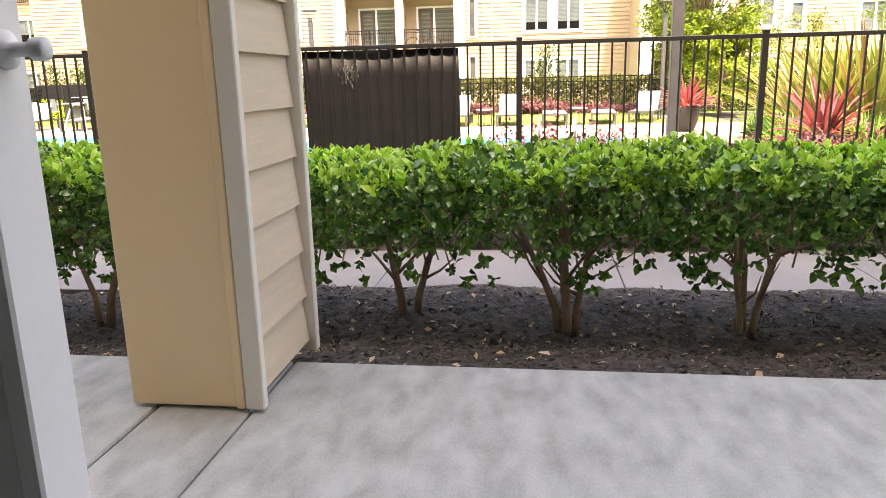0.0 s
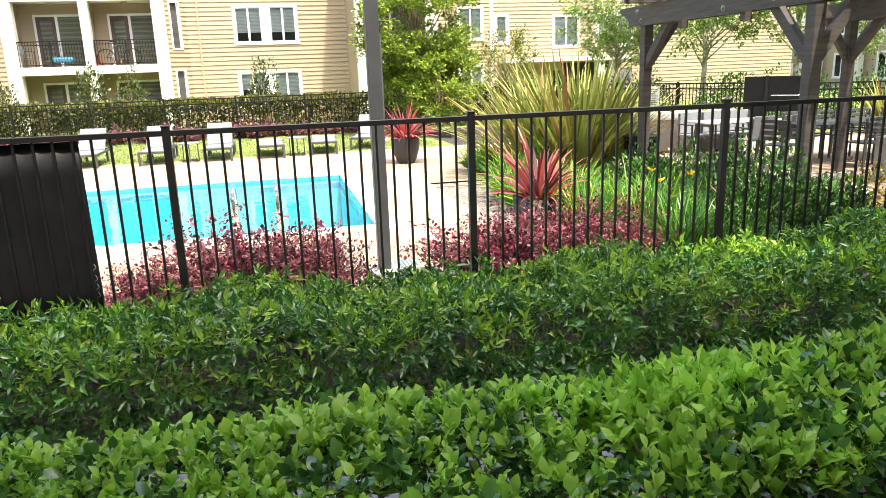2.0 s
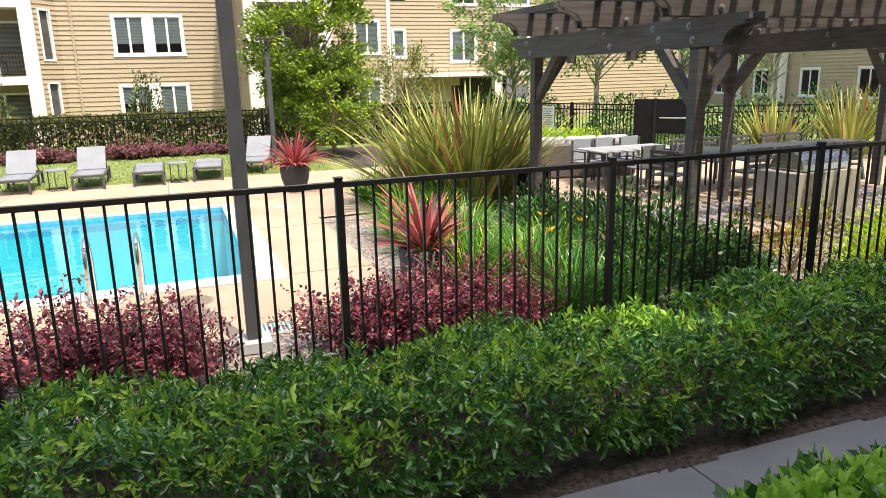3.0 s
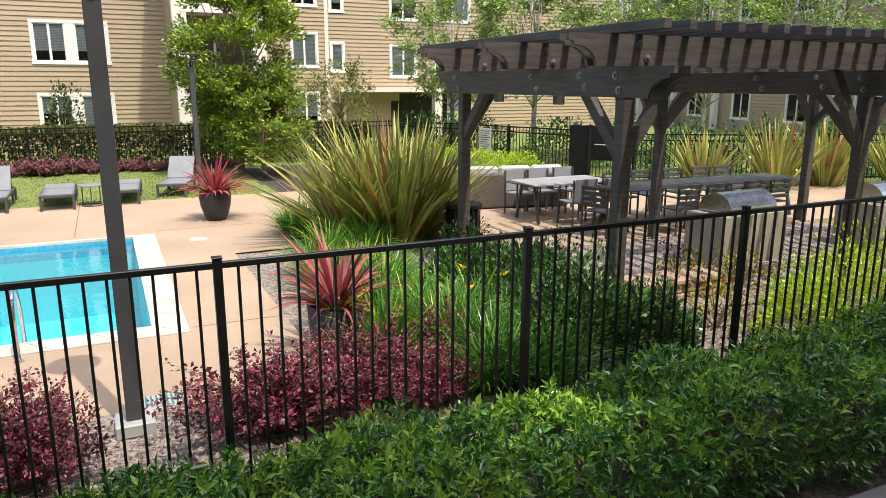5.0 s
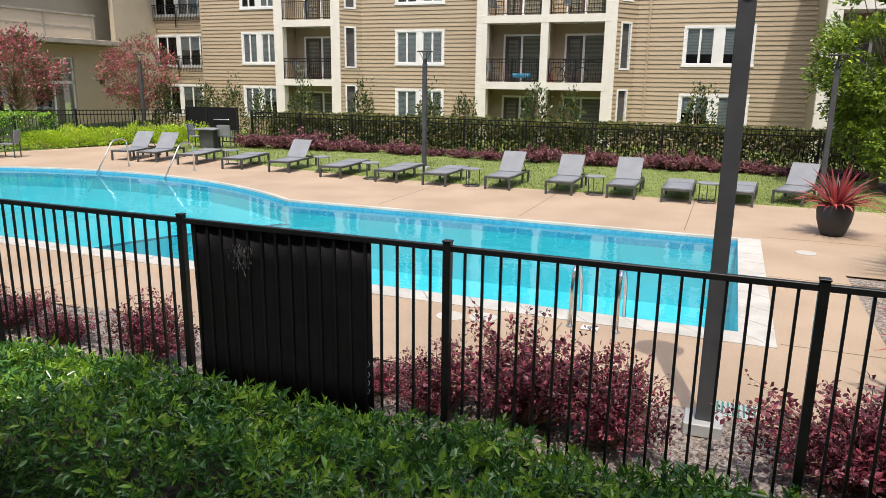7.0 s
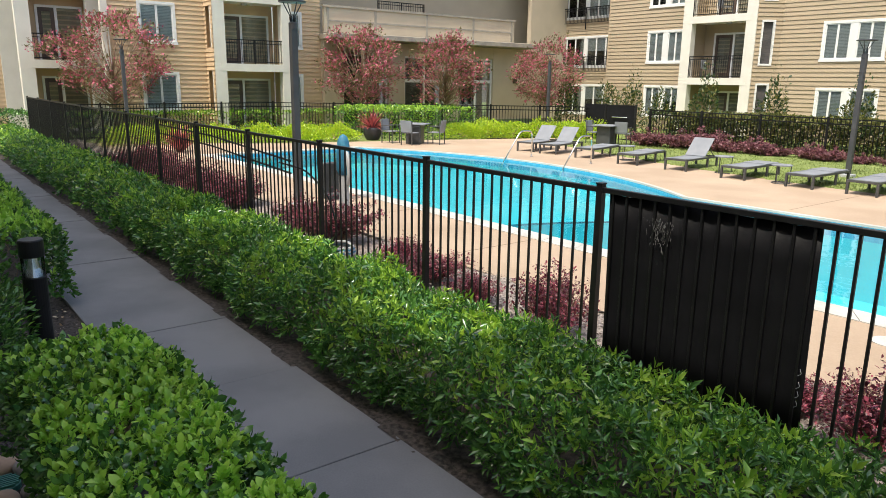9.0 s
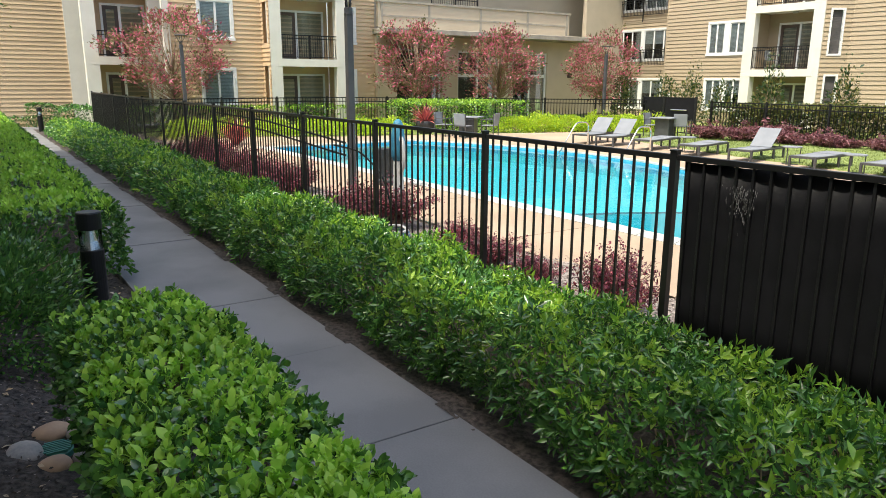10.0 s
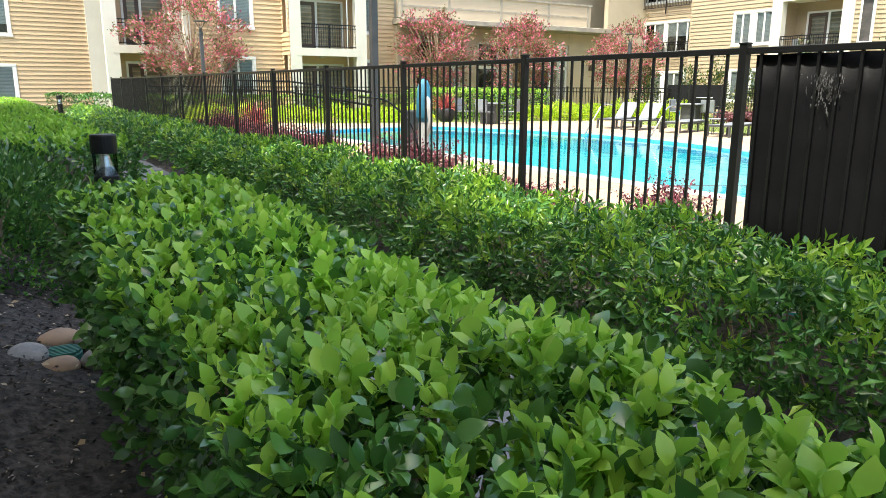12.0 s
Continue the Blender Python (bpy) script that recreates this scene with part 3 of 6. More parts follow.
# unseen roof edges, added to set where the shade ends
part("roof", boxes((-19, -4.6, -6.9, -5.7, 12.6, 12.72), (1.45, 7.2, -6.9, -5.7, 12.6, 12.72), (8.3, 10.4, -6.9, -5.7, 14.4, 14.52), (10.4, 26, -6.9, -5.7, 12.6, 12.72)), M_TRIM, near_b)
part("header_beam", boxes((-2.2, 6.2, -4.66, -4.20, 2.9, 3.25)), M_TRIM, near_b)
# unseen room; pale walls and a wide opening added for bounce light
part("room_wall", boxes((-1.0, -0.9, -9.5, -6.2, 0, 2.6), (6.9, 7.0, -9.5, -6.2, 0, 2.6), (-1, 7, -9.6, -9.5, 0, 2.6), (-1, 7, -9.5, -6.2, 2.6, 2.7)), M_TRIM, near_b)


def patio_column(x0, x1, y0, y1, h):
    """A boxed porch column: smooth board to the front, lap siding on the sides, corner boards."""
    c = thing("porch_column", pose(0, 0, 0), "boxed cream porch column with taupe lap siding and pale corner boards", "column")
    part("front_board", boxes((x0, x1 - 0.055, y0, y0 + 0.03, 0.012, h), bevel=0.004), M_PANEL, c, "smooth cream front board")
    part("batten", boxes((x1 - 0.085, x1 - 0.055, y0 - 0.012, y0 + 0.0, 0.012, h), bevel=0.004), M_PANEL, c)
    part("corner_board", boxes((x1 - 0.052, x1 + 0.012, y0 - 0.014, y0 + 0.022, 0.012, h), bevel=0.004), M_TRIM, c, "off-white corner board")
    part("corner_board", boxes((x1 - 0.05, x1 + 0.014, y1 - 0.03, y1 + 0.012, 0.0, h), bevel=0.004), M_TRIM, c, "off-white corner board")
    part("corner_board", boxes((x0 - 0.012, x0 + 0.0, y1 - 0.06, y1 + 0.01, 0.0, h), bevel=0.004), M_TRIM, c)
    part("core", boxes((x0 + 0.02, x1 - 0.06, y0 + 0.035, y1 - 0.01, 0.03, h - 0.01)), M_NEARSIDE, c)
    z = 0.05
    while z < h:
        for xs, s in ((x1, 1), (x0, -1)):
            bm = bmesh.new()
            top, bot = z + 0.19, z
            xa, xb, xc = xs - s * 0.055, xs - s * 0.012, xs - s * 0.034
            v = [bm.verts.new(p) for p in ((xb, y0 + 0.024, bot), (xb, y1 - 0.032, bot), (xc, y1 - 0.032, top), (xc, y0 + 0.024, top),
                                            (xa, y0 + 0.024, bot), (xa, y1 - 0.032, bot), (xa, y1 - 0.032, top), (xa, y0 + 0.024, top))]
            for q in ((0, 1, 2, 3), (4, 0, 3, 7), (1, 5, 6, 2), (4, 5, 1, 0), (7, 3, 2, 6)):
                bm.faces.new([v[i] for i in (q if s > 0 else q[::-1])])
            part("lap_board", bm, M_NEARSIDE, c)
        z += 0.18
    return c


patio_column(0.99, 1.44, -4.725, -4.16, 2.9)


def open_door():
    """A glazed patio door standing open, seen by its free edge."""
    d = thing("glazed_door", pose(1.722, -6.0, 0.014, 0, 0, 184), "white glazed patio door standing open with a steel knob", "door")
    w, h = 0.86, 2.05
    part("stile", boxes((0, 0.03, -0.05, 0.045, 0, h), bevel=0.004), M_WHITE, d)
    part("bead", boxes((0.03, 0.11, -0.014, 0.014, 0, h), bevel=0.003), M_WHITE, d)
    part("stile", boxes((w - 0.11, w, -0.022, 0.022, 0, h), bevel=0.004), M_WHITE, d)
    part("rail", boxes((0.11, w - 0.11, -0.022, 0.022, h - 0.12, h), bevel=0.004), M_WHITE, d)
    part("rail", boxes((0.11, w - 0.11, -0.022, 0.022, 0, 0.2), bevel=0.004), M_WHITE, d)
    g = part("pane", boxes((0.11, w - 0.11, -0.004, 0.004, 0.2, h - 0.12)), M_GLASS, d)
    g.visible_shadow = False
    for s in (1, -1):
        bm = lathe(bmesh.new(), [(0.03, 0), (0.032, 0.008), (0.012, 0.014), (0.011, 0.035), (0.024, 0.045), (0.026, 0.06), (0.018, 0.07)], 20)
        bmesh.ops.transform(bm, matrix=pose(0.06, s * 0.022, 1.045, -s * 90, 0, 0), verts=bm.verts)
        part("knob", bm, M_STEEL, d, "round steel knob", True)
    bm = lathe(bmesh.new(), [(0.022, 0), (0.022, 0.006), (0.009, 0.009), (0.008, 0.03), (0.013, 0.035), (0.013, 0.05), (0.008, 0.053)], 20)
    bmesh.ops.transform(bm, matrix=pose(0, -0.01, 1.06, 0, -90, 0), verts=bm.verts)
    part("latch_knob", bm, M_WHITE, d, "pale latch knob", True)
    return d


open_door()


# ---- fences ----
def post_bm(h, w=0.052):
    bm = boxes((-w / 2, w / 2, -w / 2, w / 2, 0, h), bevel=0.003)
    box(bm, -w / 2 - 0.004, w / 2 + 0.004, -w / 2 - 0.004, w / 2 + 0.004, h, h + 0.012, bevel=0.003)
    return bm


def bars(P, w, z0, z1):
    """Many square upright bars as one mesh."""
    P = np.asarray(P, dtype=float)
    c = np.array([(-w, -w), (w, -w), (w, w), (-w, w)]) / 2
    V = np.empty((len(P), 8, 3))
    V[:, :4, :2] = P[:, None, :] + c
    V[:, 4:, :2] = P[:, None, :] + c
    V[:, :4, 2], V[:, 4:, 2] = z0, z1
    F = np.array([(0, 1, 5, 4), (1, 2, 6, 5), (2, 3, 7, 6), (3, 0, 4, 7)])
    return poly_mesh("bars", V.reshape(-1, 3), (F[None] + (np.arange(len(P)) * 8)[:, None, None]).reshape(-1, 4))


FTOP = 1.37
fence = thing("pool_fence", pose(0, 0, 0), "black steel picket pool fence with square posts", "fence")
post_me = picket_me = None
far_pickets = []
for i in range(-12, 6):
    x = i * PITCH
    if post_me is None:
        p = part("post", post_bm(FTOP + 0.02 + 0.25), M_IRON, fence)
        post_me = p.data
    else:
        p = new("post", post_me)
        p.parent = fence
    p.location = (x, 0, -0.25)
    if i == 5:
        break
    part("top_rail", boxes((x + 0.026, x + PITCH - 0.026, -0.019, 0.019, FTOP - 0.038, FTOP), bevel=0.003), M_IRON, fence)
    part("bottom_rail", boxes((x + 0.026, x + PITCH - 0.026, -0.019, 0.019, -0.06, -0.022), bevel=0.003), M_IRON, fence)
    for k in range(1, 18):
        px = x + PITCH * k / 18
        if x < -13:
            far_pickets.append((px, 0.0))
            continue
        if picket_me is None:
            q = part("picket", boxes((-0.0085, 0.0085, -0.0085, 0.0085, 0, FTOP - 0.036 + 0.12), bevel=0.001), M_IRON, fence)
            picket_me = q.data
        else:
            q = new("picket", picket_me)
            q.parent = fence
        q.location = (px, 0, -0.12)
tagged(part_mesh("far_picket_run", bars(far_pickets, 0.017, -0.12, FTOP - 0.036), M_IRON, fence), kind="stuff")


def cover_sheet():
    """Black sheeting tied to the pool side of one fence bay, with scuffs."""
    c = thing("privacy_sheet", pose(0, 0, 0), "black ribbed vinyl privacy sheet with a grey scuff", "privacy sheet")
    n, bm = 110, bmesh.new()
    cols = []
    for i in range(n + 1):
        u = i / n
        x = 0.075 + 1.50 * u
        rib = 0.010 * abs(math.sin(math.pi * (x - 0.0) / (PITCH / 18))) ** 0.5
        sag = 0.012 * math.sin(5 * math.pi * u) ** 2
        cols.append([bm.verts.new((x + 0.012 * (1 - z), 0.012 + rib + 0.006 * math.sin(9 * u + 3 * z), z)) for z in (-0.10, 0.3, 0.7, 1.1, 1.328 - 0.3 * sag)])
    for a, b in zip(cols, cols[1:]):
        for k in range(4):
            bm.faces.new((a[k], b[k], b[k + 1], a[k + 1]))
    ob = part("sheet", bm, M_SHEET, c, smooth=True)
    sol = ob.modifiers.new("thick", "SOLIDIFY")
    sol.thickness = 0.003
    bm = bmesh.new()
    r = random.Random(4)
    for i in range(150):
        x, z = 0.53 + r.gauss(0, 0.05), 1.21 - abs(r.gauss(0, 0.085))
        w, h = r.uniform(0.0015, 0.006), r.uniform(0.004, 0.022)
        bm.faces.new([bm.verts.new((x + a * w * r.uniform(0.5, 1), 0.0085 - 0.02, z + b * h * r.uniform(0.5, 1))) for a, b in ((-1, -0.4), (0.2, -1), (1, 0.1), (0.3, 1), (-0.6, 0.7))])
    tagged(part("scuff", bm, M_SCUFF, c, "dusty grey scuff"), kind="stuff")
    for z in (0.25, 0.31, 0.37, 0.45):
        part("tie", tube(bmesh.new(), rounded([(1.55, -0.012, z), (1.575, -0.02, z + 0.02), (1.56, -0.012, z + 0.045)], 0.01), 0.002, 5), M_SLING, c)
    return c


cover_sheet()


def fence_run(name, pts, zb, zt, label, spacing=2.3, pick=0.125):
    """A distant picket fence along a line: posts, rails, joined pickets."""
    f = thing(name, pose(0, 0, 0), label, "fence")
    P = []
    me = None
    for a, b in zip(pts, pts[1:]):
        a, b = Vector(a), Vector(b)
        Lg = (b - a).length
        k = max(1, round(Lg / spacing))
        for i in range(k):
            q = a.lerp(b, i / k)
            if me is None:
                p = part("post", post_bm(zt - zb + 0.03, 0.06), M_IRON, f)
                me = p.data
            else:
                p = new("post", me)
                p.parent = f
            p.location = (q.x, q.y, zb)
        ang = math.atan2(b.y - a.y, b.x - a.x)
        for z in (zt - 0.04, zt - 0.20, zb + 0.1):
            bm = boxes((0, Lg, -0.018, 0.018, 0, 0.036))
            r = part("rail", bm, M_IRON, f)
            r.matrix_basis = pose(a.x, a.y, z, 0, 0, math.degrees(ang))
        m = int(Lg / pick)
        P += [tuple(a.lerp(b, (i + 0.5) / m)) for i in range(m)]
    tagged(part_mesh("picket_run", bars(P, 0.019, zb + 0.06, zt), M_IRON, f), kind="stuff")
    return f


FAR_T = 1.10
fence_run("pool_fence", [(-14.2, 19.9), (13.0, 20.1), (14.4, 17.8), (16.2, 13.1)], -0.2, FAR_T, "black steel picket fence before a clipped hedge")
fence_run("pool_fence", [(16.6, 11.0), (19.5, 9.4), (30, 6.0)], -0.2, FAR_T, "black steel picket fence behind the dining patio")
fence_run("pool_fence", [(-25.56, 0.0), (-26.3, 9.5), (-23.2, 13.8), (-17.4, 20.0)], -0.25, 1.10, "black steel picket fence at the far end of the pool")


def gate(m, w, label, side=1.0):
    g = thing("pool_gate", m, label, "gate")
    for s in (-1, 1):
        part("post", boxes((s * w / 2 - 0.04, s * w / 2 + 0.04, -0.04, 0.04, 0, 1.50), bevel=0.004), M_IRON, g)
    part("panel", boxes((-w / 2 + 0.05, w / 2 - 0.05, -0.012, 0.012, 0.55, 1.45), bevel=0.004), M_SHEET, g)
    part("frame", boxes((-w / 2 + 0.05, w / 2 - 0.05, -0.02, 0.02, 0.06, 0.1), (-w / 2 + 0.05, w / 2 - 0.05, -0.02, 0.02, 1.44, 1.48)), M_IRON, g)
    for k in range(9):
        x = -w / 2 + 0.1 + (w - 0.2) * k / 8
        part("picket", boxes((x - 0.009, x + 0.009, -0.009, 0.009, 0.1, 0.55)), M_IRON, g)
    part("side_panel", boxes((-w / 2 - side, -w / 2 - 0.05, -0.012, 0.012, 0.05, 1.48), bevel=0.004), M_SHEET, g)
    bar = part("push_bar", tube(bmesh.new(), rounded([(-0.35, -0.02, 0.98), (-0.35, -0.08, 0.98), (0.35, -0.08, 0.98), (0.35, -0.02, 0.98)], 0.02), 0.022, 8), M_STEEL, g, "steel push bar", True)
    return g


gate(pose(-15.9, 20.2, -0.26, 0, 0, 8), 1.4, "black steel pool gate with solid panels and push bar")
gate(pose(16.1, 11.5, -0.2, 0, 0, -56), 1.0, "black steel gate with solid panel beside the dining patio", 0.6)


# ---- hedges and shrubs ----
def near_hedge(name, x0, x1, y0, y1, z0, z1, density, label, fine=(0, 0), trunks=True, seed=1, young=0.62):
    """A clipped hedge of leafy shoots: bright tips on top, dark glossy leaves and gaps below, bare stems."""
    h = thing(name, pose(0, 0, 0), label, "hedge")
    n = int(density * (x1 - x0))
    P, D, top = hedge_points(n, x0, x1, y0, y1, z0, z1, 0.03, 0.12, 0.52, 0.06)
    P[top, 2] -= 0.03
    r = rng.random(n)
    patch = 0.75 + 0.25 * wob(P[:, 0], 0.4, 3.0) + 0.25 * wob(P[:, 1], 2.4, 6.0)
    yng = (top & (P[:, 2] > z1 - 0.17) & (r < young * patch)) | (r < 0.025)
    thin = 0.5 + 0.5 * np.sin(P[:, 0] * 7.8 + 3.0 * P[:, 2]) * np.cos(P[:, 0] * 3.1 + 9 * P[:, 2])
    low = np.clip((z1 - 0.16 - P[:, 2]) / (z1 - 0.16 - z0), 0, 1)
    keep = rng.random(n) > low * (0.42 + 0.75 * thin)
    if not trunks:
        keep |= True
    P, D, yng = P[keep], D[keep], yng[keep]
    D[yng] = D[yng] * (0.5, 0.5, 1.0) + (0, 0, 0.7)
    near = (P[:, 0] > fine[0]) & (P[:, 0] < fine[1])
    for sel, tmpl, size in ((near, LEAF_OVATE, 0.039), (~near, LEAF_MID if trunks else LEAF_FAR, 0.052)):
        if not sel.any():
            continue
        Q, W, U, who = shoots(P[sel], D[sel], 6, 0.055, 1.0)
        me = leaves("foliage", Q, W, size, 0.66, tmpl, 0.10, yng[sel][who].astype(int), 0.28, U)
        tagged(part_mesh("foliage", me, [L_NEAR, L_NEARYOUNG], h, "glossy dark leaves with bright young tips", True), kind="stuff")
    rr = random.Random(seed)
    bm = bmesh.new()
    for i in range(int((x1 - x0) * (46 if trunks else 8))):
        a = Vector((rr.uniform(x0 + 0.05, x1 - 0.05), rr.uniform(y0 + 0.10, y1 - 0.10), rr.uniform(z0 + 0.02, z1 - 0.3)))
        b = a + Vector((rr.gauss(0, 0.13), rr.gauss(0, 0.10), rr.uniform(0.12, 0.32)))
        tube(bm, [a, a.lerp(b, 0.5) + Vector((rr.gauss(0, 0.02), rr.gauss(0, 0.02), 0)), b], [0.005, 0.004, 0.002], 4)
    tagged(part("twig_mass", bm, M_BARK, h), kind="stuff")
    if trunks:
        x = 2.46 - 0.80 * int((2.46 - x0) / 0.80)
        while x < x1 - 0.1:
            bm = bmesh.new()
            yc = (y0 + y1) / 2 + rr.gauss(0, 0.06)
            k = rr.choice((2, 3, 3, 4))
            for i in range(k):
                az = 6.283 * (i + rr.uniform(-0.25, 0.25)) / k
                a = Vector((x + 0.035 * math.cos(az), yc + 0.035 * math.sin(az), -0.2))
                lean = Vector((math.cos(az) * rr.uniform(0.06, 0.22), math.sin(az) * rr.uniform(0.04, 0.14), 0))
                p = [a, a + Vector((0, 0, 0.16)) + lean * 0.12, a + Vector((rr.gauss(0, 0.015), 0, 0.36)) + lean * 0.5, a + Vector((0, 0, 0.58)) + lean, a + Vector((0, 0, 0.80)) + lean * 1.5]
                R = rr.uniform(0.014, 0.024)
                tube(bm, p, [R * 1.4, R, R * 0.85, R * 0.6, R * 0.25], 7)
                for j in range(6):
                    s = p[1].lerp(p[2], rr.uniform(0.2, 1)) if j < 3 else p[2].lerp(p[3], rr.random())
                    e = s + Vector((rr.gauss(0, 0.16), rr.gauss(0, 0.10), rr.uniform(0.12, 0.32)))
                    tube(bm, [s, s.lerp(e, 0.5) + (e - s).cross(Vector((0, 1, 0))) * rr.uniform(-0.15, 0.15), e], [R * 0.5, R * 0.35, R * 0.15], 5)
            part("trunk", bm, M_BARK, h, smooth=True)
            x += 0.80
    return h


near_hedge("clipped_hedge", -0.95, 9.5, -3.70, -2.97, 0.13, 0.69, 1650, "waist-high clipped hedge with bright green young leaves and bare trunks", (-1.2, 3.8), young=0.95)
near_hedge("clipped_hedge", -30.0, -4.5, -4.6, -2.74, -0.1, 0.62, 700, "flat-topped clipped green hedge along the path", (0, 0), False, 2, 1.4)


def dark_bushes(x, y, rx, ry, rz, n, label):
    h = thing("glossy_shrub", pose(x, y, -0.25), label, "shrub")
    P, D = blob_points(n, rx, ry, rz, 0.5, 0.1, 0.15, x)
    me = leaves("foliage", P + (0, 0, 0.05), D + (0, 0, 0.2), 0.06, 0.45, LEAF_MID, 0.45, (rng.random(n) < 0.03).astype(int))
    tagged(part_mesh("foliage", me, [L_NEAR, L_NEARYOUNG], h), kind="stuff")
    bm = bmesh.new()
    r = random.Random(int(x * 10))
    for k in range(7):
        a = Vector((r.gauss(0, 0.1), r.gauss(0, 0.1), 0))
        e = a + Vector((r.gauss(0, rx * 0.5), r.gauss(0, ry * 0.5), rz * 0.8))
        tube(bm, [a, a.lerp(e, 0.5) + Vector((0, 0, 0.05)), e], [0.012, 0.009, 0.004], 5)
    part("branchwork", bm, M_BARK, h)


dark_bushes(-3.4, -4.0, 1.15, 0.75, 0.80, 9500, "loose dark glossy shrub behind the path light")
dark_bushes(-4.6, -4.1, 1.0, 0.9, 0.82, 7500, "loose dark glossy shrub behind the path light")


def low_hedge():
    """A loose low hedge of lance-leaved shoots, lumpy, with a bare foot beside the path."""
    h = thing("low_hedge", pose(0, 0, 0), "loose low green hedge between path and fence", "hedge")
    for x0, x1, n, size, tmpl in ((-8, 11.5, 21500, 0.062, LEAF_MID), (-27, -8, 8000, 0.075, LEAF_FAR)):
        P, D, top = hedge_points(n, x0, x1, -1.46, -0.20, -0.10, 0.33, 0.06, 0.16, 0.58, 0.04)
        P[:, 2] += 0.10 * np.clip((P[:, 0] - 6.5) / 3, 0, 1) * (P[:, 2] > 0)
        bump = 0.06 * wob(P[:, 0], 0.7, 3.1) + 0.05 * wob(P[:, 1] + 0.4 * P[:, 0], 2.0, 6)
        P[:, 2] += bump * (P[:, 2] > 0)
        e = np.minimum(P[:, 1] + 1.48, -0.22 - P[:, 1])
        P[:, 2] -= np.where(P[:, 2] > 0, 0.15 * np.exp(-e / 0.16), 0)
        r = rng.random(n)
        yng = (top & (r < 0.40 + 0.25 * wob(P[:, 0] + P[:, 1], 5.0, 2.2))) | (r < 0.02)
        D = D + (0, -0.12, 0)
        Q, W, U, who = shoots(P, D, 6, 0.07, 1.25)
        me = leaves("foliage", Q, W, size, 0.40, tmpl, 0.15, yng[who].astype(int), 0.3, U)
        tagged(part_mesh("foliage", me, [L_H2, L_H2Y], h, "", True), kind="stuff")
    bm = bmesh.new()
    rr = random.Random(5)
    for i in range(420):
        x, y = rr.uniform(-8, 11), rr.uniform(-1.3, -0.4)
        a = Vector((x, y, -0.22))
        e = a + Vector((rr.gauss(0, 0.1), rr.gauss(0, 0.1), rr.uniform(0.3, 0.5)))
        tube(bm, [a, a.lerp(e, 0.5), e], [0.006, 0.005, 0.003], 4)
    tagged(part("branchwork", bm, M_BARK, h), kind="stuff")


low_hedge()


def loro_shrub(seed, rx, ry, rz, n, size=0.035, tmpl=LEAF_FAR, red=0.35, mats=(L_LORO, L_LOROY)):
    """A burgundy shrub with arching sprays."""
    s = thing("burgundy_shrub", pose(0, 0, 0), "loose burgundy-leaved shrub with arching sprays", "shrub")
    r = random.Random(seed)
    pts, dirs = [], []
    bm = bmesh.new()
    for k in range(max(26, n // 24)):
        az, out_ = r.uniform(0, 6.28), r.random() ** 0.6
        tip = Vector((rx * out_ * math.cos(az), ry * out_ * math.sin(az), rz * (0.45 + 0.6 * r.random()) * (1 - 0.35 * out_)))
        if r.random() < 0.22:
            tip.z *= 1.4
        a = Vector((rx * 0.15 * math.cos(az), ry * 0.15 * math.sin(az), 0))
        c = Vector((tip.x * 0.6, tip.y * 0.6, tip.z * 0.9))
        p = [a.lerp(c, t).lerp(c.lerp(tip, t), t) for t in (0, 0.25, 0.5, 0.75, 1)]
        tube(bm, p, [0.008, 0.006, 0.004, 0.003, 0.002], 4)
        for j in range(42):
            t = 0.25 + 0.75 * r.random()
            q = a.lerp(c, t).lerp(c.lerp(tip, t), t)
            side = Vector((r.gauss(0, 1), r.gauss(0, 1), r.gauss(0.2, 0.7))).normalized()
            pts.append(q + side * r.uniform(0, 0.055))
            dirs.append(side)
    part("branchwork", bm, M_BARK, s)
    P, D = np.array(pts), np.array(dirs)
    me = leaves("foliage", P, D, size, 0.75, tmpl, 0.3, (rng.random(len(P)) < red).astype(int))
    tagged(part_mesh("foliage", me, mats, s), kind="stuff")
    return s


base = loro_shrub(1, 0.95, 0.62, 0.70, 4600, 0.040, LEAF_MID, red=0.22)
base.matrix_basis = pose(2.45, 0.95, -0.2)
base2 = loro_shrub(2, 0.95, 0.62, 0.60, 4200, 0.040, LEAF_MID, red=0.28)
base2.matrix_basis = pose(4.75, 0.9, -0.2)
for b, x, y, rz, s in ((base2, 1.15, 0.95, 40, 0.5), (base, 1.75, 0.8, 250, 0.6), (base, 3.1, 0.85, 120, 0.75), (base, 5.5, 1.0, 200, 0.85), (base2, 6.0, 0.8, 20, 0.7), (base2, 6.35, 1.5, 80, 0.8), (base, -1.15, 0.75, 160, 0.68), (base2, 0.1, 0.5, 30, 0.35), (base, -2.2, 0.7, 10, 0.45), (base, -3.1, 0.8, 70, 0.62),
                       (base2, -4.0, 1.0, 100, 0.55), (base, -5.6, 0.9, 60, 0.9), (base2, -6.6, 1.0, 30, 0.75), (base, -9.2, 0.9, 140, 0.95), (base2, -10.4, 0.8, 220, 1.0),
                       (base, -11.6, 0.9, 260, 1.0), (base2, -13.0, 0.8, 300, 1.0), (base, -14.6, 0.9, 20, 1.05), (base2, -16.0, 0.8, 70, 1.0)):
    c = copy_thing(b, pose(x, y, -0.2, 0, 0, rz))
    c.scale = (s * 0.95, s * 0.95, s * (0.8 + 0.3 * (0.5 + 0.5 * math.sin(37 * x))))
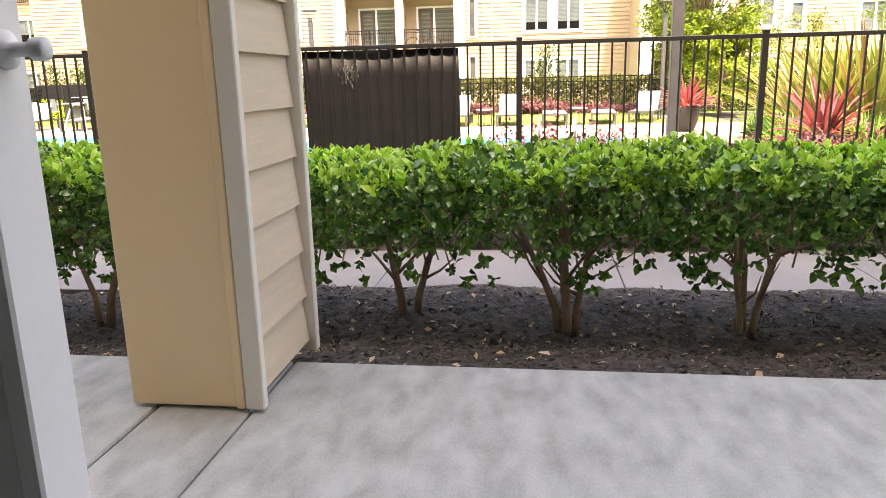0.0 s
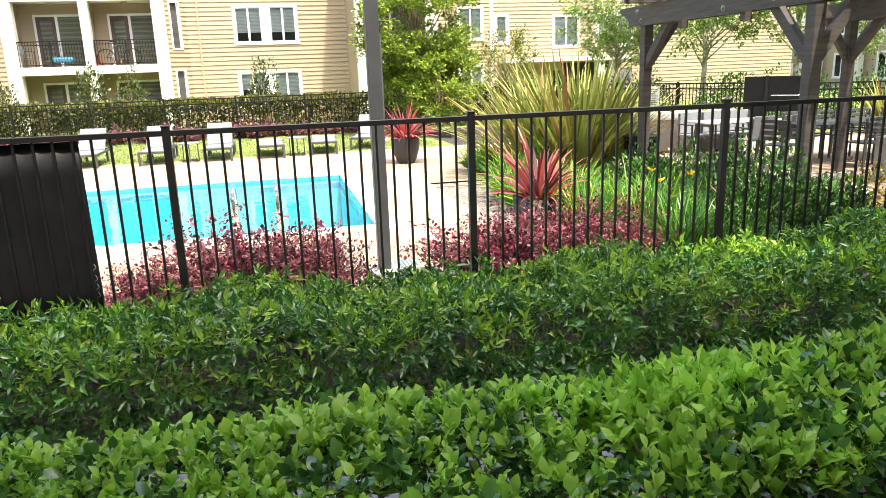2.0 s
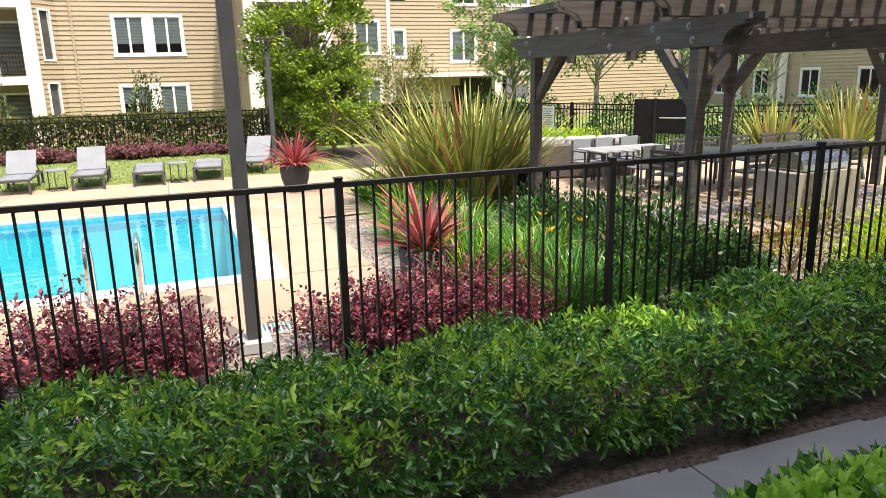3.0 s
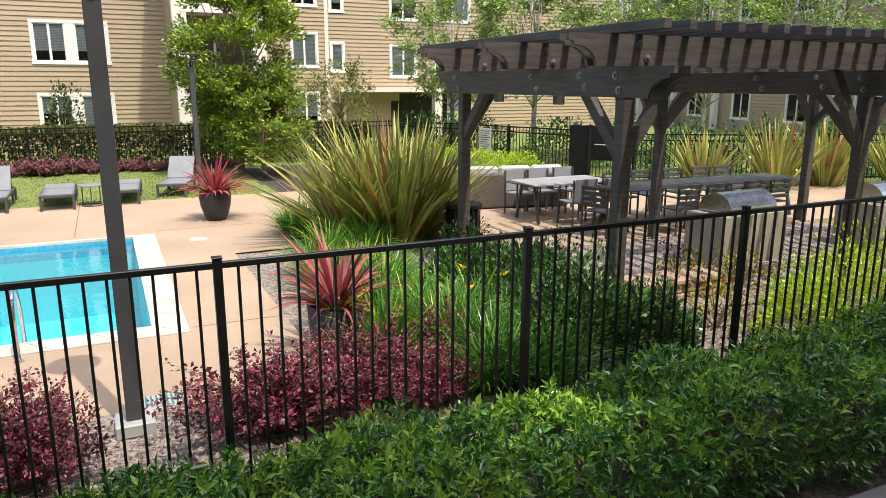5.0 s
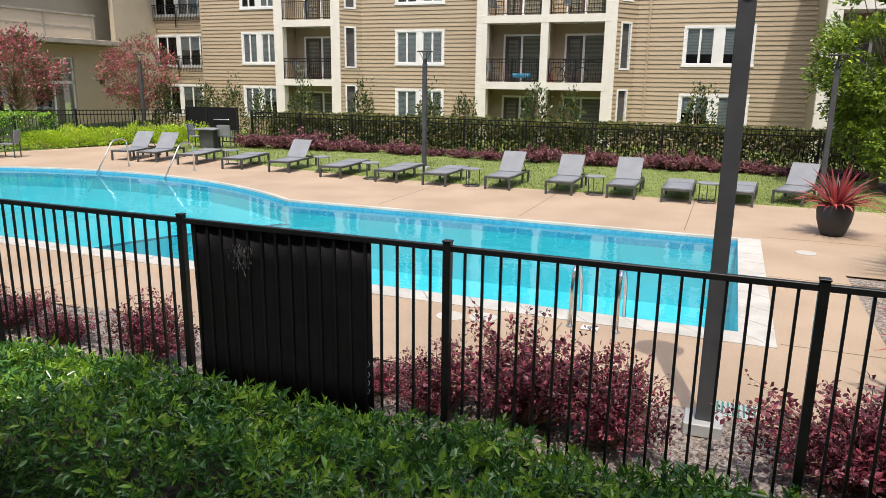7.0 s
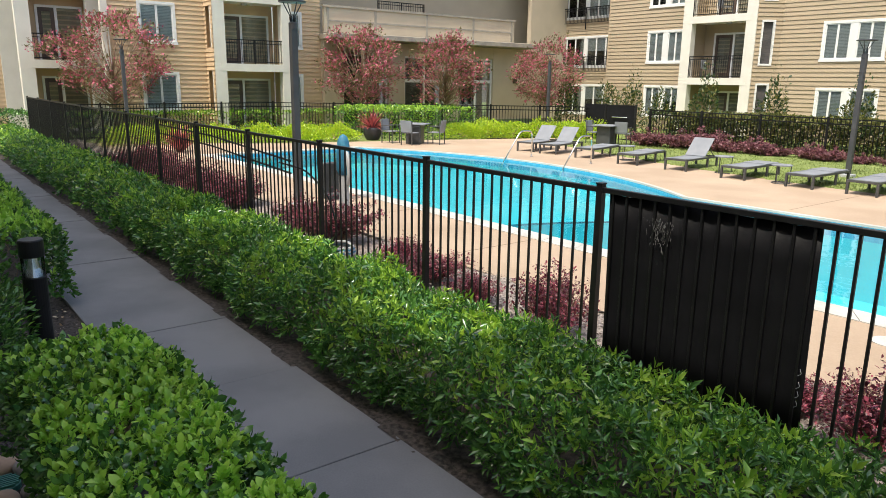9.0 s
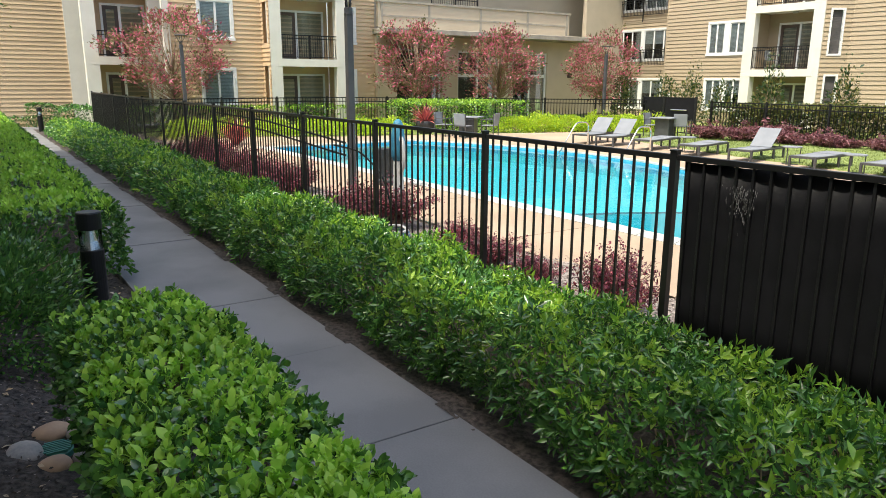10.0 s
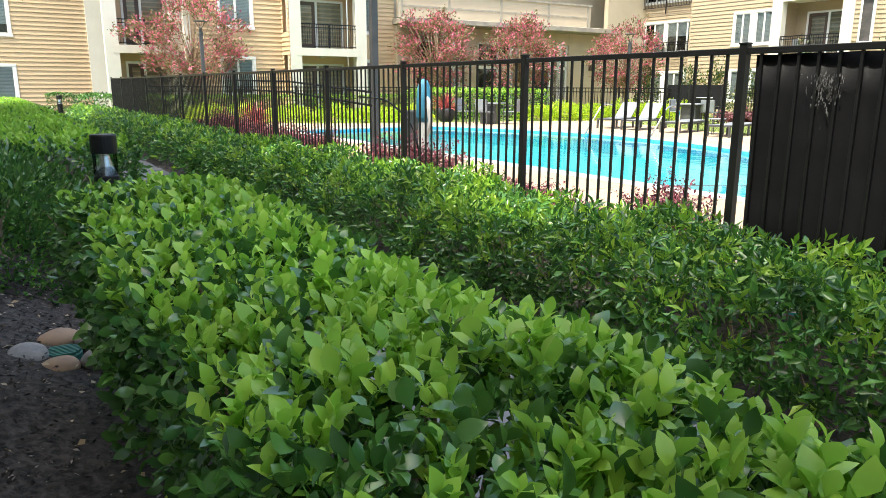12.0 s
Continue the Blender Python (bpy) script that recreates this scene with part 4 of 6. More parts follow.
# far row uses the paler leaf with its sunlight in the colour
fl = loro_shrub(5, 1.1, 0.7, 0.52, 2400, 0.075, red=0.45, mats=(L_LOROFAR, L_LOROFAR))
fl.matrix_basis = pose(-13.2, 18.7, -0.2)
r = random.Random(8)
x = -12.0
while x < 7.4:
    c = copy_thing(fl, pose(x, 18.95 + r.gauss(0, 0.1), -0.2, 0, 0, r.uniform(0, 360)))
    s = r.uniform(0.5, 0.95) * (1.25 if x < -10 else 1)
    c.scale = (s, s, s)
    x += r.uniform(0.6, 1.05)


def far_hedge(name, x0, x1, y0, y1, z0, z1, n, mats, size, label, share=0.25, m=None):
    h = thing(name, m or pose(0, 0, 0), label, "hedge")
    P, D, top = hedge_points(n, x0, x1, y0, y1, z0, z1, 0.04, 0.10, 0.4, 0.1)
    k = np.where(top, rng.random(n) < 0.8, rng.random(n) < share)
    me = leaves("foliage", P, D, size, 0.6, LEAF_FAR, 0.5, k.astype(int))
    tagged(part_mesh("foliage", me, mats, h), kind="stuff")
    return h


# olive mostly on top, L_DARK below: lit top and dim inside put into colour
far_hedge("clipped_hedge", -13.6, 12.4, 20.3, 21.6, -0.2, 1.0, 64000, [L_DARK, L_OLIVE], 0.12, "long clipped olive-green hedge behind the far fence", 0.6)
far_hedge("clipped_hedge", -24.0, -20.5, 11.2, 16.2, -0.3, 1.0, 9000, [L_H2, L_H2Y], 0.09, "boxy clipped green hedge behind the bistro table", 0.4)
far_hedge("clipped_hedge", -27.5, -26.2, 0.5, 16, -0.3, 0.7, 9000, [L_H2, L_H2Y], 0.09, "clipped green hedge outside the end fence", 0.4)
far_hedge("clipped_hedge", -29.6, -26.4, -0.9, 0.8, -0.3, 0.75, 3500, [L_DARK, L_H2], 0.08, "clipped green hedge at the path's end", 0.5)
far_hedge("clipped_hedge", -33.0, -32.55, -9, -0.4, -0.3, 0.2, 3500, [L_DARK, L_H2], 0.08, "low clipped hedge against the end building", 0.5)
far_hedge("clipped_hedge", -32.5, -31.6, -1.7, -0.6, -0.3, 0.75, 1400, [L_DARK, L_H2], 0.08, "rounded dark shrub against the end building", 0.5)


def mound(name, x, y, rx, ry, rz, n, mats, size, label, share=0.4, z=-0.22, cat="shrub", cut=0.0, lump=0.2):
    s = thing(name, pose(x, y, z), label, cat)
    P, D = blob_points(n, rx, ry, rz, 0.4, cut, lump, x + y)
    me = leaves("foliage", P, D + (0, 0, 0.3), size, 0.55, LEAF_FAR, 0.5, (rng.random(n) < share).astype(int))
    tagged(part_mesh("foliage", me, mats, s), kind="stuff")
    bm = bmesh.new()
    rr = random.Random(int(100 * x))
    for k in range(6):
        e = Vector((rr.gauss(0, rx * 0.4), rr.gauss(0, ry * 0.4), rz * 0.75))
        tube(bm, [(0, 0, 0), e * 0.5 + Vector((0, 0, 0.04)), e], [0.02, 0.013, 0.005], 5)
    part("branchwork", bm, M_BARK, s)
    return s


r = random.Random(3)
for x, y in ((-22.6, 7.2), (-22.3, 8.6), (-21.8, 10.0), (-22.8, 5.6), (-23.1, 4.0), (-22.9, 2.6), (-19.6, 16.2), (-19.2, 17.2), (-18.5, 18.2), (-17.6, 19.0), (-20.2, 15.3), (-16.9, 19.6), (-23.2, 9.4), (-21.2, 17.4)):
    mound("chartreuse_shrub", x, y, r.uniform(0.8, 1.05), r.uniform(0.8, 1.0), r.uniform(0.5, 0.72), 3200, [L_CHART, L_H2Y], 0.075, "bright yellow-green mounded shrub", 0.3)
for x, y in ((13.9, 16.4), (14.3, 15.4), (14.8, 14.4), (13.6, 17.4)):
    mound("chartreuse_shrub", x, y, 0.95, 0.9, 0.58, 2600, [L_CHART, L_H2Y], 0.07, "bright lime-green mounded shrub", 0.5)
for x, y, s in ((11.2, 0.95, 0.85), (12.3, 0.9, 0.95), (13.3, 1.0, 1.0), (10.4, 0.75, 0.6), (14.4, 1.1, 1.0)):
    mound("chartreuse_shrub", x, y, 0.9 * s, 0.7 * s, 1.0 * s, 2600, [L_CHART, L_H2Y], 0.05, "sunlit yellow-green shrub by the fence", 0.35)
for x, y, s, zt in ((7.75, 2.0, 0.75, 0.8), (7.7, 1.1, 0.7, 0.8), (8.5, 1.0, 0.45, 0.5), (7.5, 3.1, 0.6, 0.65), (8.2, 2.9, 0.55, 0.6), (8.0, 4.1, 0.5, 0.55)):
    mound("green_shrub", x, y, 1.0 * s, 0.9 * s, zt * 1.12, 6500, [L_DARK, L_H2], 0.055, "dense fine-leaved dark green shrub", 0.5, lump=0.25)
for x, y in ((10.2, 2.4), (10.9, 2.1), (9.0, 6.4), (8.9, 5.9), (9.6, 1.2)):
    mound("bronze_shrub", x, y, 0.45, 0.4, 0.55, 900, [L_BRONZE, L_CHART], 0.045, "airy bronze-tinted nandina shrub", 0.4)
for i, (x, y) in enumerate(((17.2, 15.4), (18.2, 13.6), (19.4, 12.0), (21.0, 10.8), (23.0, 10.0), (15.8, 18.6), (14.8, 20.6), (25.5, 9.2))):
    mound("green_shrub", x, y, 1.3, 1.2, 1.5, 2200, [L_DARK, L_H2], 0.11, "dark green shrub outside the patio fence", 0.5)
mound("green_shrub", 10.9, -0.9, 0.9, 0.9, 1.05, 2600, [L_DARK, L_H2], 0.07, "dark strappy shrub at the hedge's end", 0.4)
for i, (x, z) in enumerate(((-22.0, 1.8), (-19.6, 1.7), (-18.2, 1.9), (-16.4, 1.5), (-14.0, 2.0), (-11.0, 1.8), (-8.0, 1.7), (-6.6, 1.5), (-3.6, 1.9), (-2.2, 1.6), (2.6, 1.9))):
    mound("photinia_shrub", x, 23.6 + 0.3 * math.sin(i), 0.62, 0.58, z * 1.3, 1500, [L_DARK, L_OLIVE], 0.12, "upright photinia shrub with bronze new growth before the building", 0.35, -0.2, lump=0.22)


def strap_clump(name, m, n, length, width, mats, label, category, droop=0.35, spread=0.5, base_r=0.1, share=0.3):
    """A clump of long blades that arch outward."""
    c = thing(name, m, label, category)
    K = 6
    az = rng.uniform(0, 2 * np.pi, n)
    lean = (rng.random(n) ** 0.7) * spread
    Lg = length * rng.uniform(0.62, 1.08, n)
    b0 = np.stack([np.cos(az), np.sin(az), 0 * az], -1) * (base_r * rng.random(n) ** 0.5)[:, None]
    side = np.stack([-np.sin(az), np.cos(az), 0 * az], -1)
    V = np.empty((n, 2 * (K + 1), 3))
    th = lean.copy()
    p = b0.copy()
    tw = rng.normal(0, 0.25, n)
    for k in range(K + 1):
        t = k / K
        w = width * (0.6 + 0.9 * t - 1.5 * t ** 2.5 if t < 1 else 0.02) * 0.5
        d = np.stack([np.cos(az) * np.sin(th), np.sin(az) * np.sin(th), np.cos(th)], -1)
        up = np.cross(side, d)
        s2 = side * np.cos(tw)[:, None] + up * np.sin(tw)[:, None]
        V[:, 2 * k], V[:, 2 * k + 1] = p - s2 * w, p + s2 * w
        p = p + d * (Lg / K)[:, None]
        th = th + droop * (0.25 + t) * (0.4 + lean) / K * 2.2
    F = np.array([(2 * k, 2 * k + 1, 2 * k + 3, 2 * k + 2) for k in range(K)])
    me = poly_mesh("foliage", V.reshape(-1, 3), (F[None] + (np.arange(n) * 2 * (K + 1))[:, None, None]).reshape(-1, 4), np.repeat((rng.random(n) < share).astype(int), K))
    tagged(part_mesh("foliage", me, mats, c), kind="stuff")
    return c


strap_clump("flax_plant", pose(8.0, 6.6, -0.2), 330, 2.25, 0.082, [L_FLAX, L_FLAXR], "large variegated yellow-green flax clump", "plant", 0.20, 0.85, 0.40, 0.12)
strap_clump("flax_plant", pose(8.45, 6.75, -0.2), 150, 1.95, 0.08, [L_FLAX, L_FLAXR], "variegated yellow-green flax clump", "plant", 0.2, 0.8, 0.35, 0.12)
strap_clump("flax_plant", pose(7.45, 7.1, -0.2), 230, 2.1, 0.08, [L_FLAX, L_FLAXR], "large variegated yellow-green flax clump", "plant", 0.28, 0.95, 0.4, 0.12)
for x, y, L_ in ((19.0, 8.4, 1.9), (20.6, 8.2, 2.0), (22.6, 7.6, 1.9), (17.8, 9.6, 1.5)):
    strap_clump("flax_plant", pose(x, y, -0.2), 130, L_, 0.09, [L_FLAX, L_FLAXR], "variegated flax clump behind the dining patio", "plant", 0.2, 0.7, 0.35, 0.15)
r = random.Random(12)
for i in range(34):
    x, y = r.uniform(5.95, 7.25), r.uniform(1.5, 6.0)
    if i < 4:
        x, y = r.uniform(6.5, 6.9), r.uniform(7.4, 8.8)
    strap_clump("daylily", pose(x, y, -0.2), 150, r.uniform(0.62, 0.9), 0.024, [L_STRAP, L_CHART], "arching bright green daylily clump", "plant", 0.9, 0.8, 0.12, 0.15)
for i in range(12):
    strap_clump("daylily", pose(r.uniform(6.3, 7.4), r.uniform(0.5, 1.5), -0.2), 120, r.uniform(0.6, 0.8), 0.022, [L_STRAP, L_H2], "arching green daylily clump by the fence", "plant", 0.9, 0.8, 0.12, 0.4)
for x, y in ((7.0, 2.2), (7.25, 1.8), (6.7, 1.5)):
    f = thing("yellow_daylily", pose(x, y, 0.5), "yellow daylily flower on a stalk", "flower")
    part("stalk", tube(bmesh.new(), [(0, 0, -0.65), (0.02, 0, -0.3), (0, 0, 0)], 0.004, 5), M_DRAIN, f)
    D = np.array([(math.cos(a), math.sin(a), 0.8) for a in np.arange(6) * math.pi / 3])
    part_mesh("bloom", leaves("bloom", np.zeros((6, 3)), D, 0.07, 0.5, LEAF_MID, 0.05), L_YELLOW, f)


def pot_plant(m, r0, r1, h, tapered, label, blades=95, length=0.85, spread=1.3):
    """A charcoal pot with soil; the red cordyline in it."""
    p = thing("planter_pot", m, label, "planter")
    if tapered:
        prof = [(r0 * 0.8, 0), (r0, h * 0.15), (r1 * 0.98, h * 0.5), (r1 * 1.05, h * 0.78), (r1, h - 0.01), (r1 - 0.01, h), (r1 - 0.03, h), (r1 - 0.04, h - 0.01), (r1 - 0.045, h - 0.06)]
    else:
        prof = [(r0, 0), (r1, h), (r1 - 0.03, h), (r1 - 0.035, h - 0.07)]
    part("body", lathe(bmesh.new(), prof, 36), M_POT, p, smooth=True)
    part("soil", lathe(bmesh.new(), [(r1 - 0.04, h - 0.12), (r1 - 0.04, h - 0.062)], 24), M_SOIL, p)
    q = m.translation
    strap_clump("cordyline", pose(q.x, q.y, q.z + h - 0.07), blades, length, 0.055, [L_CORD, L_LORO], "red spiky cordyline in the charcoal pot", "plant", 0.45, spread, 0.05, 0.2)
    return p


pot_plant(pose(5.6, 2.13, DECK), 0.25, 0.285, 0.52, False, "large straight charcoal planter beside the pool deck", 75, 0.88, 1.15)
mound("chartreuse_shrub", 5.68, 2.07, 0.2, 0.2, 0.12, 220, [L_CHART, L_H2Y], 0.05, "lime-green trailing plant in the planter", 0.3, DECK + 0.46)
pot_plant(pose(5.55, 9.95, DECK), 0.22, 0.285, 0.55, True, "rounded charcoal planter at the pool corner", 150, 0.85)
pot_plant(pose(-20.4, 10.9, DECK), 0.28, 0.36, 0.5, True, "rounded charcoal planter by the bistro table", 110, 0.85)
strap_clump("cordyline", pose(-19.5, 3.2, -0.2), 110, 1.0, 0.05, [L_CORD, L_LORO], "red spiky cordyline in the bed by the fence", "plant", 0.3, 1.0, 0.06, 0.2)


def tree(name, m, height, rx, rz, zc, n, mats, size, share, label, trunk=0.09, bark=None, clumps=60, lump=0.3, seed=1, limbs=9, clump_r=0.3, droop=0.0):
    """A tapered trunk with limbs and a crown of many leaf clumps."""
    t = thing(name, m, label, "tree")
    r = random.Random(seed)
    bm = bmesh.new()
    tip = Vector((r.gauss(0, 0.1), r.gauss(0, 0.1), height * 0.85))
    sp = [Vector((0, 0, 0)), Vector((r.gauss(0, 0.04), r.gauss(0, 0.04), height * 0.3)), tip * 0.65, tip]
    tube(bm, sp, [trunk * 1.25, trunk, trunk * 0.55, trunk * 0.15], 9)
    ends = []
    for k in range(clumps):
        az, el = r.uniform(0, 6.283), math.asin(r.uniform(-0.9, 1))
        q = r.uniform(0.62, 1.0) * (1 + lump * math.sin(3 * az + seed) * 0.5)
        ends.append(Vector((rx * q * math.cos(az) * math.cos(el), rx * q * math.sin(az) * math.cos(el), zc + rz * q * math.sin(el))))
    for k, e in enumerate(ends):
        if k % max(1, clumps // (limbs * 3)) == 0:
            s = Vector((0, 0, max(height * 0.14, e.z * 0.55)))
            c = s.lerp(e, 0.5) + Vector((0, 0, -0.08 * height * 0.3))
            tube(bm, [s, c, e], [trunk * 0.4, trunk * 0.22, 0.006], 5)
    part("trunk", bm, bark or M_BARK, t, smooth=True)
    E = np.array(ends)
    way = E - (0, 0, zc)
    way /= np.linalg.norm(way, axis=1)[:, None] + 1e-9
    who = rng.integers(0, clumps, n)
    # sprays: leaves strung outward and upward from each clump's heart
    az = rng.uniform(0, 6.283, (clumps, 14))
    spray = np.stack([np.cos(az), np.sin(az), rng.uniform(-0.35, 1.2, (clumps, 14))], -1) + way[:, None] * 0.8
    spray /= np.linalg.norm(spray, axis=2)[..., None]
    d = spray[who, rng.integers(0, 14, n)]
    P = E[who] + d * (clump_r * 1.9 * rng.random(n) ** 0.8)[:, None] * (1, 1, 0.9) - way[who] * (0.25 * clump_r) + rng.normal(0, 0.16 * clump_r, (n, 3))
    me = leaves("crown", P, d + (0, 0, 0.1 - droop), size, 0.55, LEAF_FAR, 0.45, (rng.random(n) < share).astype(int))
    tagged(part_mesh("crown", me, mats, t), kind="stuff")
    return t


tree("tree", pose(7.25, 17.0, -0.2), 5.9, 1.55, 2.55, 3.4, 34000, [L_TREE, L_CHART], 0.115, 0.10, "dense upright green tree on the lawn", 0.09, clumps=170, clump_r=0.28, seed=4, lump=0.15)
tree("tree", pose(7.75, 16.2, -0.2), 3.4, 1.15, 1.25, 1.55, 15000, [L_TREE, L_CHART], 0.10, 0.14, "dense low green tree on the lawn", 0.06, clumps=70, clump_r=0.24, seed=6, lump=0.15)
for i, (x, y, h) in enumerate(((-27.0, 3.2, 5.0), (-25.6, 13.6, 4.6), (-24.4, 17.6, 4.5), (-23.4, 23.6, 4.3))):
    tree("flowering_tree", pose(x, y, -0.25), h, 2.2 if i == 0 else 1.75, 1.65, h * 0.62, 9500, [L_TWIGLEAF, L_PINK], 0.115, 0.42, "small open tree with pink blossom", 0.06, clumps=90, clump_r=0.33, seed=20 + i, limbs=26)
for i, (x, y, h) in enumerate(((17.5, 17.5, 7.5), (20.0, 16.0, 8.0), (23.0, 15.0, 7.5), (26.5, 13.5, 8.5), (16.0, 21.0, 7.0))):
    tree("birch_tree", pose(x, y, -0.25), h, 2.1, 2.7, h * 0.64, 15000, [L_BIRCH, L_TREE], 0.125, 0.35, "slender birch with pale bark and drooping foliage", 0.08, M_BIRCH, clumps=85, clump_r=0.38, seed=40 + i, droop=0.5)
tree("tree", pose(12.3, 23.5, -0.2), 3.6, 1.25, 1.25, 2.2, 4200, [L_OLIVE, L_TREE], 0.10, 0.4, "small grey-green tree before the building", 0.06, clumps=60, clump_r=0.26, seed=60)
tree("tree", pose(-13.4, -4.75, -0.25), 6.5, 2.0, 2.0, 4.75, 5000, [L_TREE, L_BIRCH], 0.11, 0.4, "leafy tree overhanging the path", 0.12, clumps=60, clump_r=0.35, seed=70)


# ---- far buildings ----
LAP = 0.185


def siding(bm, u0, u1, v0, v1, holes, w=0.0):
    """Lap boards in the plane y = w (outward is -y), cut round the holes (u0, u1, v0, v1)."""
    v = v0
    while v < v1 - 0.01:
        t = min(v + LAP, v1)
        mid = (v + t) / 2
        cuts = sorted((max(a, u0), min(b, u1)) for a, b, c, d in holes if c < mid < d and b > u0 and a < u1)
        spans, s = [], u0
        for a, b in cuts:
            if a > s:
                spans.append((s, a))
            s = max(s, b)
        if s < u1:
            spans.append((s, u1))
        for a, b in spans:
            q = [bm.verts.new(p) for p in ((a, w - 0.036, v), (b, w - 0.036, v), (b, w - 0.004, t), (a, w - 0.004, t), (a, w, v), (b, w, v))]
            bm.faces.new((q[0], q[1], q[2], q[3]))
            bm.faces.new((q[4], q[5], q[1], q[0]))
        v = t


def window(b, u0, u1, v0, v1, w=0.0, sashes=2, blinds=0.6, mullion=0.0):
    """A white-cased sliding window set in a wall of building b; with a mullion it is a pair."""
    wn = new("window")
    wn.parent = b
    wn.location = (0, w, 0)
    c = 0.11
    part("casing", boxes((u0, u1, -0.05, 0.0, v1 - c, v1), (u0 - 0.03, u1 + 0.03, -0.065, 0.0, v0, v0 + c), (u0, u0 + c, -0.048, 0.0, v0 + c, v1 - c), (u1 - c, u1, -0.048, 0.0, v0 + c, v1 - c)), M_WHITE, wn)
    spans = [(u0 + c, u1 - c)]
    if mullion:
        m = (u0 + u1) / 2
        spans = [(u0 + c, m - mullion / 2), (m + mullion / 2, u1 - c)]
        part("mullion", boxes((m - mullion / 2, m + mullion / 2, -0.045, 0.02, v0 + c, v1 - c)), M_WHITE, wn)
    for i, (a, d) in enumerate(spans):
        k = sashes
        for j in range(k):
            x0, x1 = a + (d - a) * j / k, a + (d - a) * (j + 1) / k
            f = 0.045
            part("sash", boxes((x0, x1, -0.02, 0.015, v1 - c - f, v1 - c), (x0, x1, -0.02, 0.015, v0 + c, v0 + c + f), (x0, x0 + f, -0.019, 0.014, v0 + c + f, v1 - c - f), (x1 - f, x1, -0.019, 0.014, v0 + c + f, v1 - c - f)), M_WHITE, wn)
            p = part("pane", boxes((x0 + f, x1 - f, -0.004, 0.002, v0 + c + f, v1 - c - f)), M_GLASS, wn)
            p.visible_shadow = False
        rr = random.Random(int(100 * (u0 + 3 * v0 + i)))
        drop = rr.choice((1.0, 1.0, 1.0, 0.75, 0.5)) * (v1 - v0 - 2 * c)
        if drop > 0.05:
            bm = bmesh.new()
            z = v1 - c
            while z > v1 - c - drop + 0.05:
                q = [bm.verts.new(p) for p in ((a, 0.022, z), (d, 0.022, z), (d, 0.04, z - 0.05), (a, 0.04, z - 0.05))]
                bm.faces.new(q)
                z -= 0.058
            tagged(part("blind", bm, M_BLIND, wn), kind="stuff")
    # dark-coloured box in place of an unlit room
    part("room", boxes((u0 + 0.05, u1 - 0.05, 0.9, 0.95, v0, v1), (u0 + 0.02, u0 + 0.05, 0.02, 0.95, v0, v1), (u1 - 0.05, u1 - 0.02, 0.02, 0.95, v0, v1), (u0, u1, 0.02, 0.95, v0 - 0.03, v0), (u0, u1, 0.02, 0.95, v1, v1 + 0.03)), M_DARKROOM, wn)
    return wn


def glass_door(b, u0, u1, v0, v1, w, door=True):
    """A balcony's back: a brown door with a long pane and a tall window beside it."""
    d = new("balcony_door")
    d.parent = b
    d.location = (0, w, 0)
    m = u0 + (u1 - u0) * 0.42
    part("frame", boxes((u0 - 0.09, u0, -0.04, 0.0, v0, v1 + 0.09), (u1, u1 + 0.09, -0.04, 0.0, v0, v1 + 0.09), (u0, u1, -0.04, 0.0, v1, v1 + 0.09), (m - 0.05, m + 0.05, -0.04, 0.0, v0, v1)), M_WHITE, d)
    part("leaf", boxes((u0, u0 + 0.14, -0.02, 0.02, v0, v1), (m - 0.19, m - 0.05, -0.02, 0.02, v0, v1), (u0 + 0.14, m - 0.19, -0.02, 0.02, v0, v0 + 0.25), (u0 + 0.14, m - 0.19, -0.02, 0.02, v1 - 0.15, v1)), M_DOORBROWN, d, "dark brown door leaf")
    for a, c in ((u0 + 0.14, m - 0.19), (m + 0.05, u1)):
        p = part("pane", boxes((a, c, -0.004, 0.004, v0 + 0.05, v1)), M_GLASS, d)
        p.visible_shadow = False
    bm = bmesh.new()
    z = v1
    while z > v0 + 0.4:
        bm.faces.new([bm.verts.new(p) for p in ((u0 + 0.1, 0.028, z), (u1, 0.028, z), (u1, 0.045, z - 0.05), (u0 + 0.1, 0.045, z - 0.05))])
        z -= 0.075
    tagged(part("blind", bm, M_BLIND if door else M_DARKROOM, d), kind="stuff")
    # dark sheet behind the panes, indoor shade put into its colour
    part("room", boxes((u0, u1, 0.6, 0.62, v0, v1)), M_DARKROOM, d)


def railing(b, u0, u1, w, z, h=1.02, ends=True):
    """A black balcony rail with pickets."""
    r = new("railing")
    r.parent = b
    r.location = (0, w, z)
    part("rail", boxes((u0, u1, -0.02, 0.02, h - 0.04, h), (u0, u1, -0.015, 0.015, 0.08, 0.11), (u0, u1, -0.015, 0.015, h - 0.17, h - 0.14)), M_IRON, r)
    n = int((u1 - u0) / 0.105)
    tagged(part_mesh("picket_run", bars([(u0 + (u1 - u0) * i / n, 0) for i in range(n + 1)], 0.016, 0.1, h - 0.03), M_IRON, r), kind="stuff")
    for x in (u0 + 0.02, (u0 + u1) / 2, u1 - 0.02):
        part("stanchion", boxes((x - 0.025, x + 0.025, -0.025, 0.025, -0.28, h)), M_IRON, r)


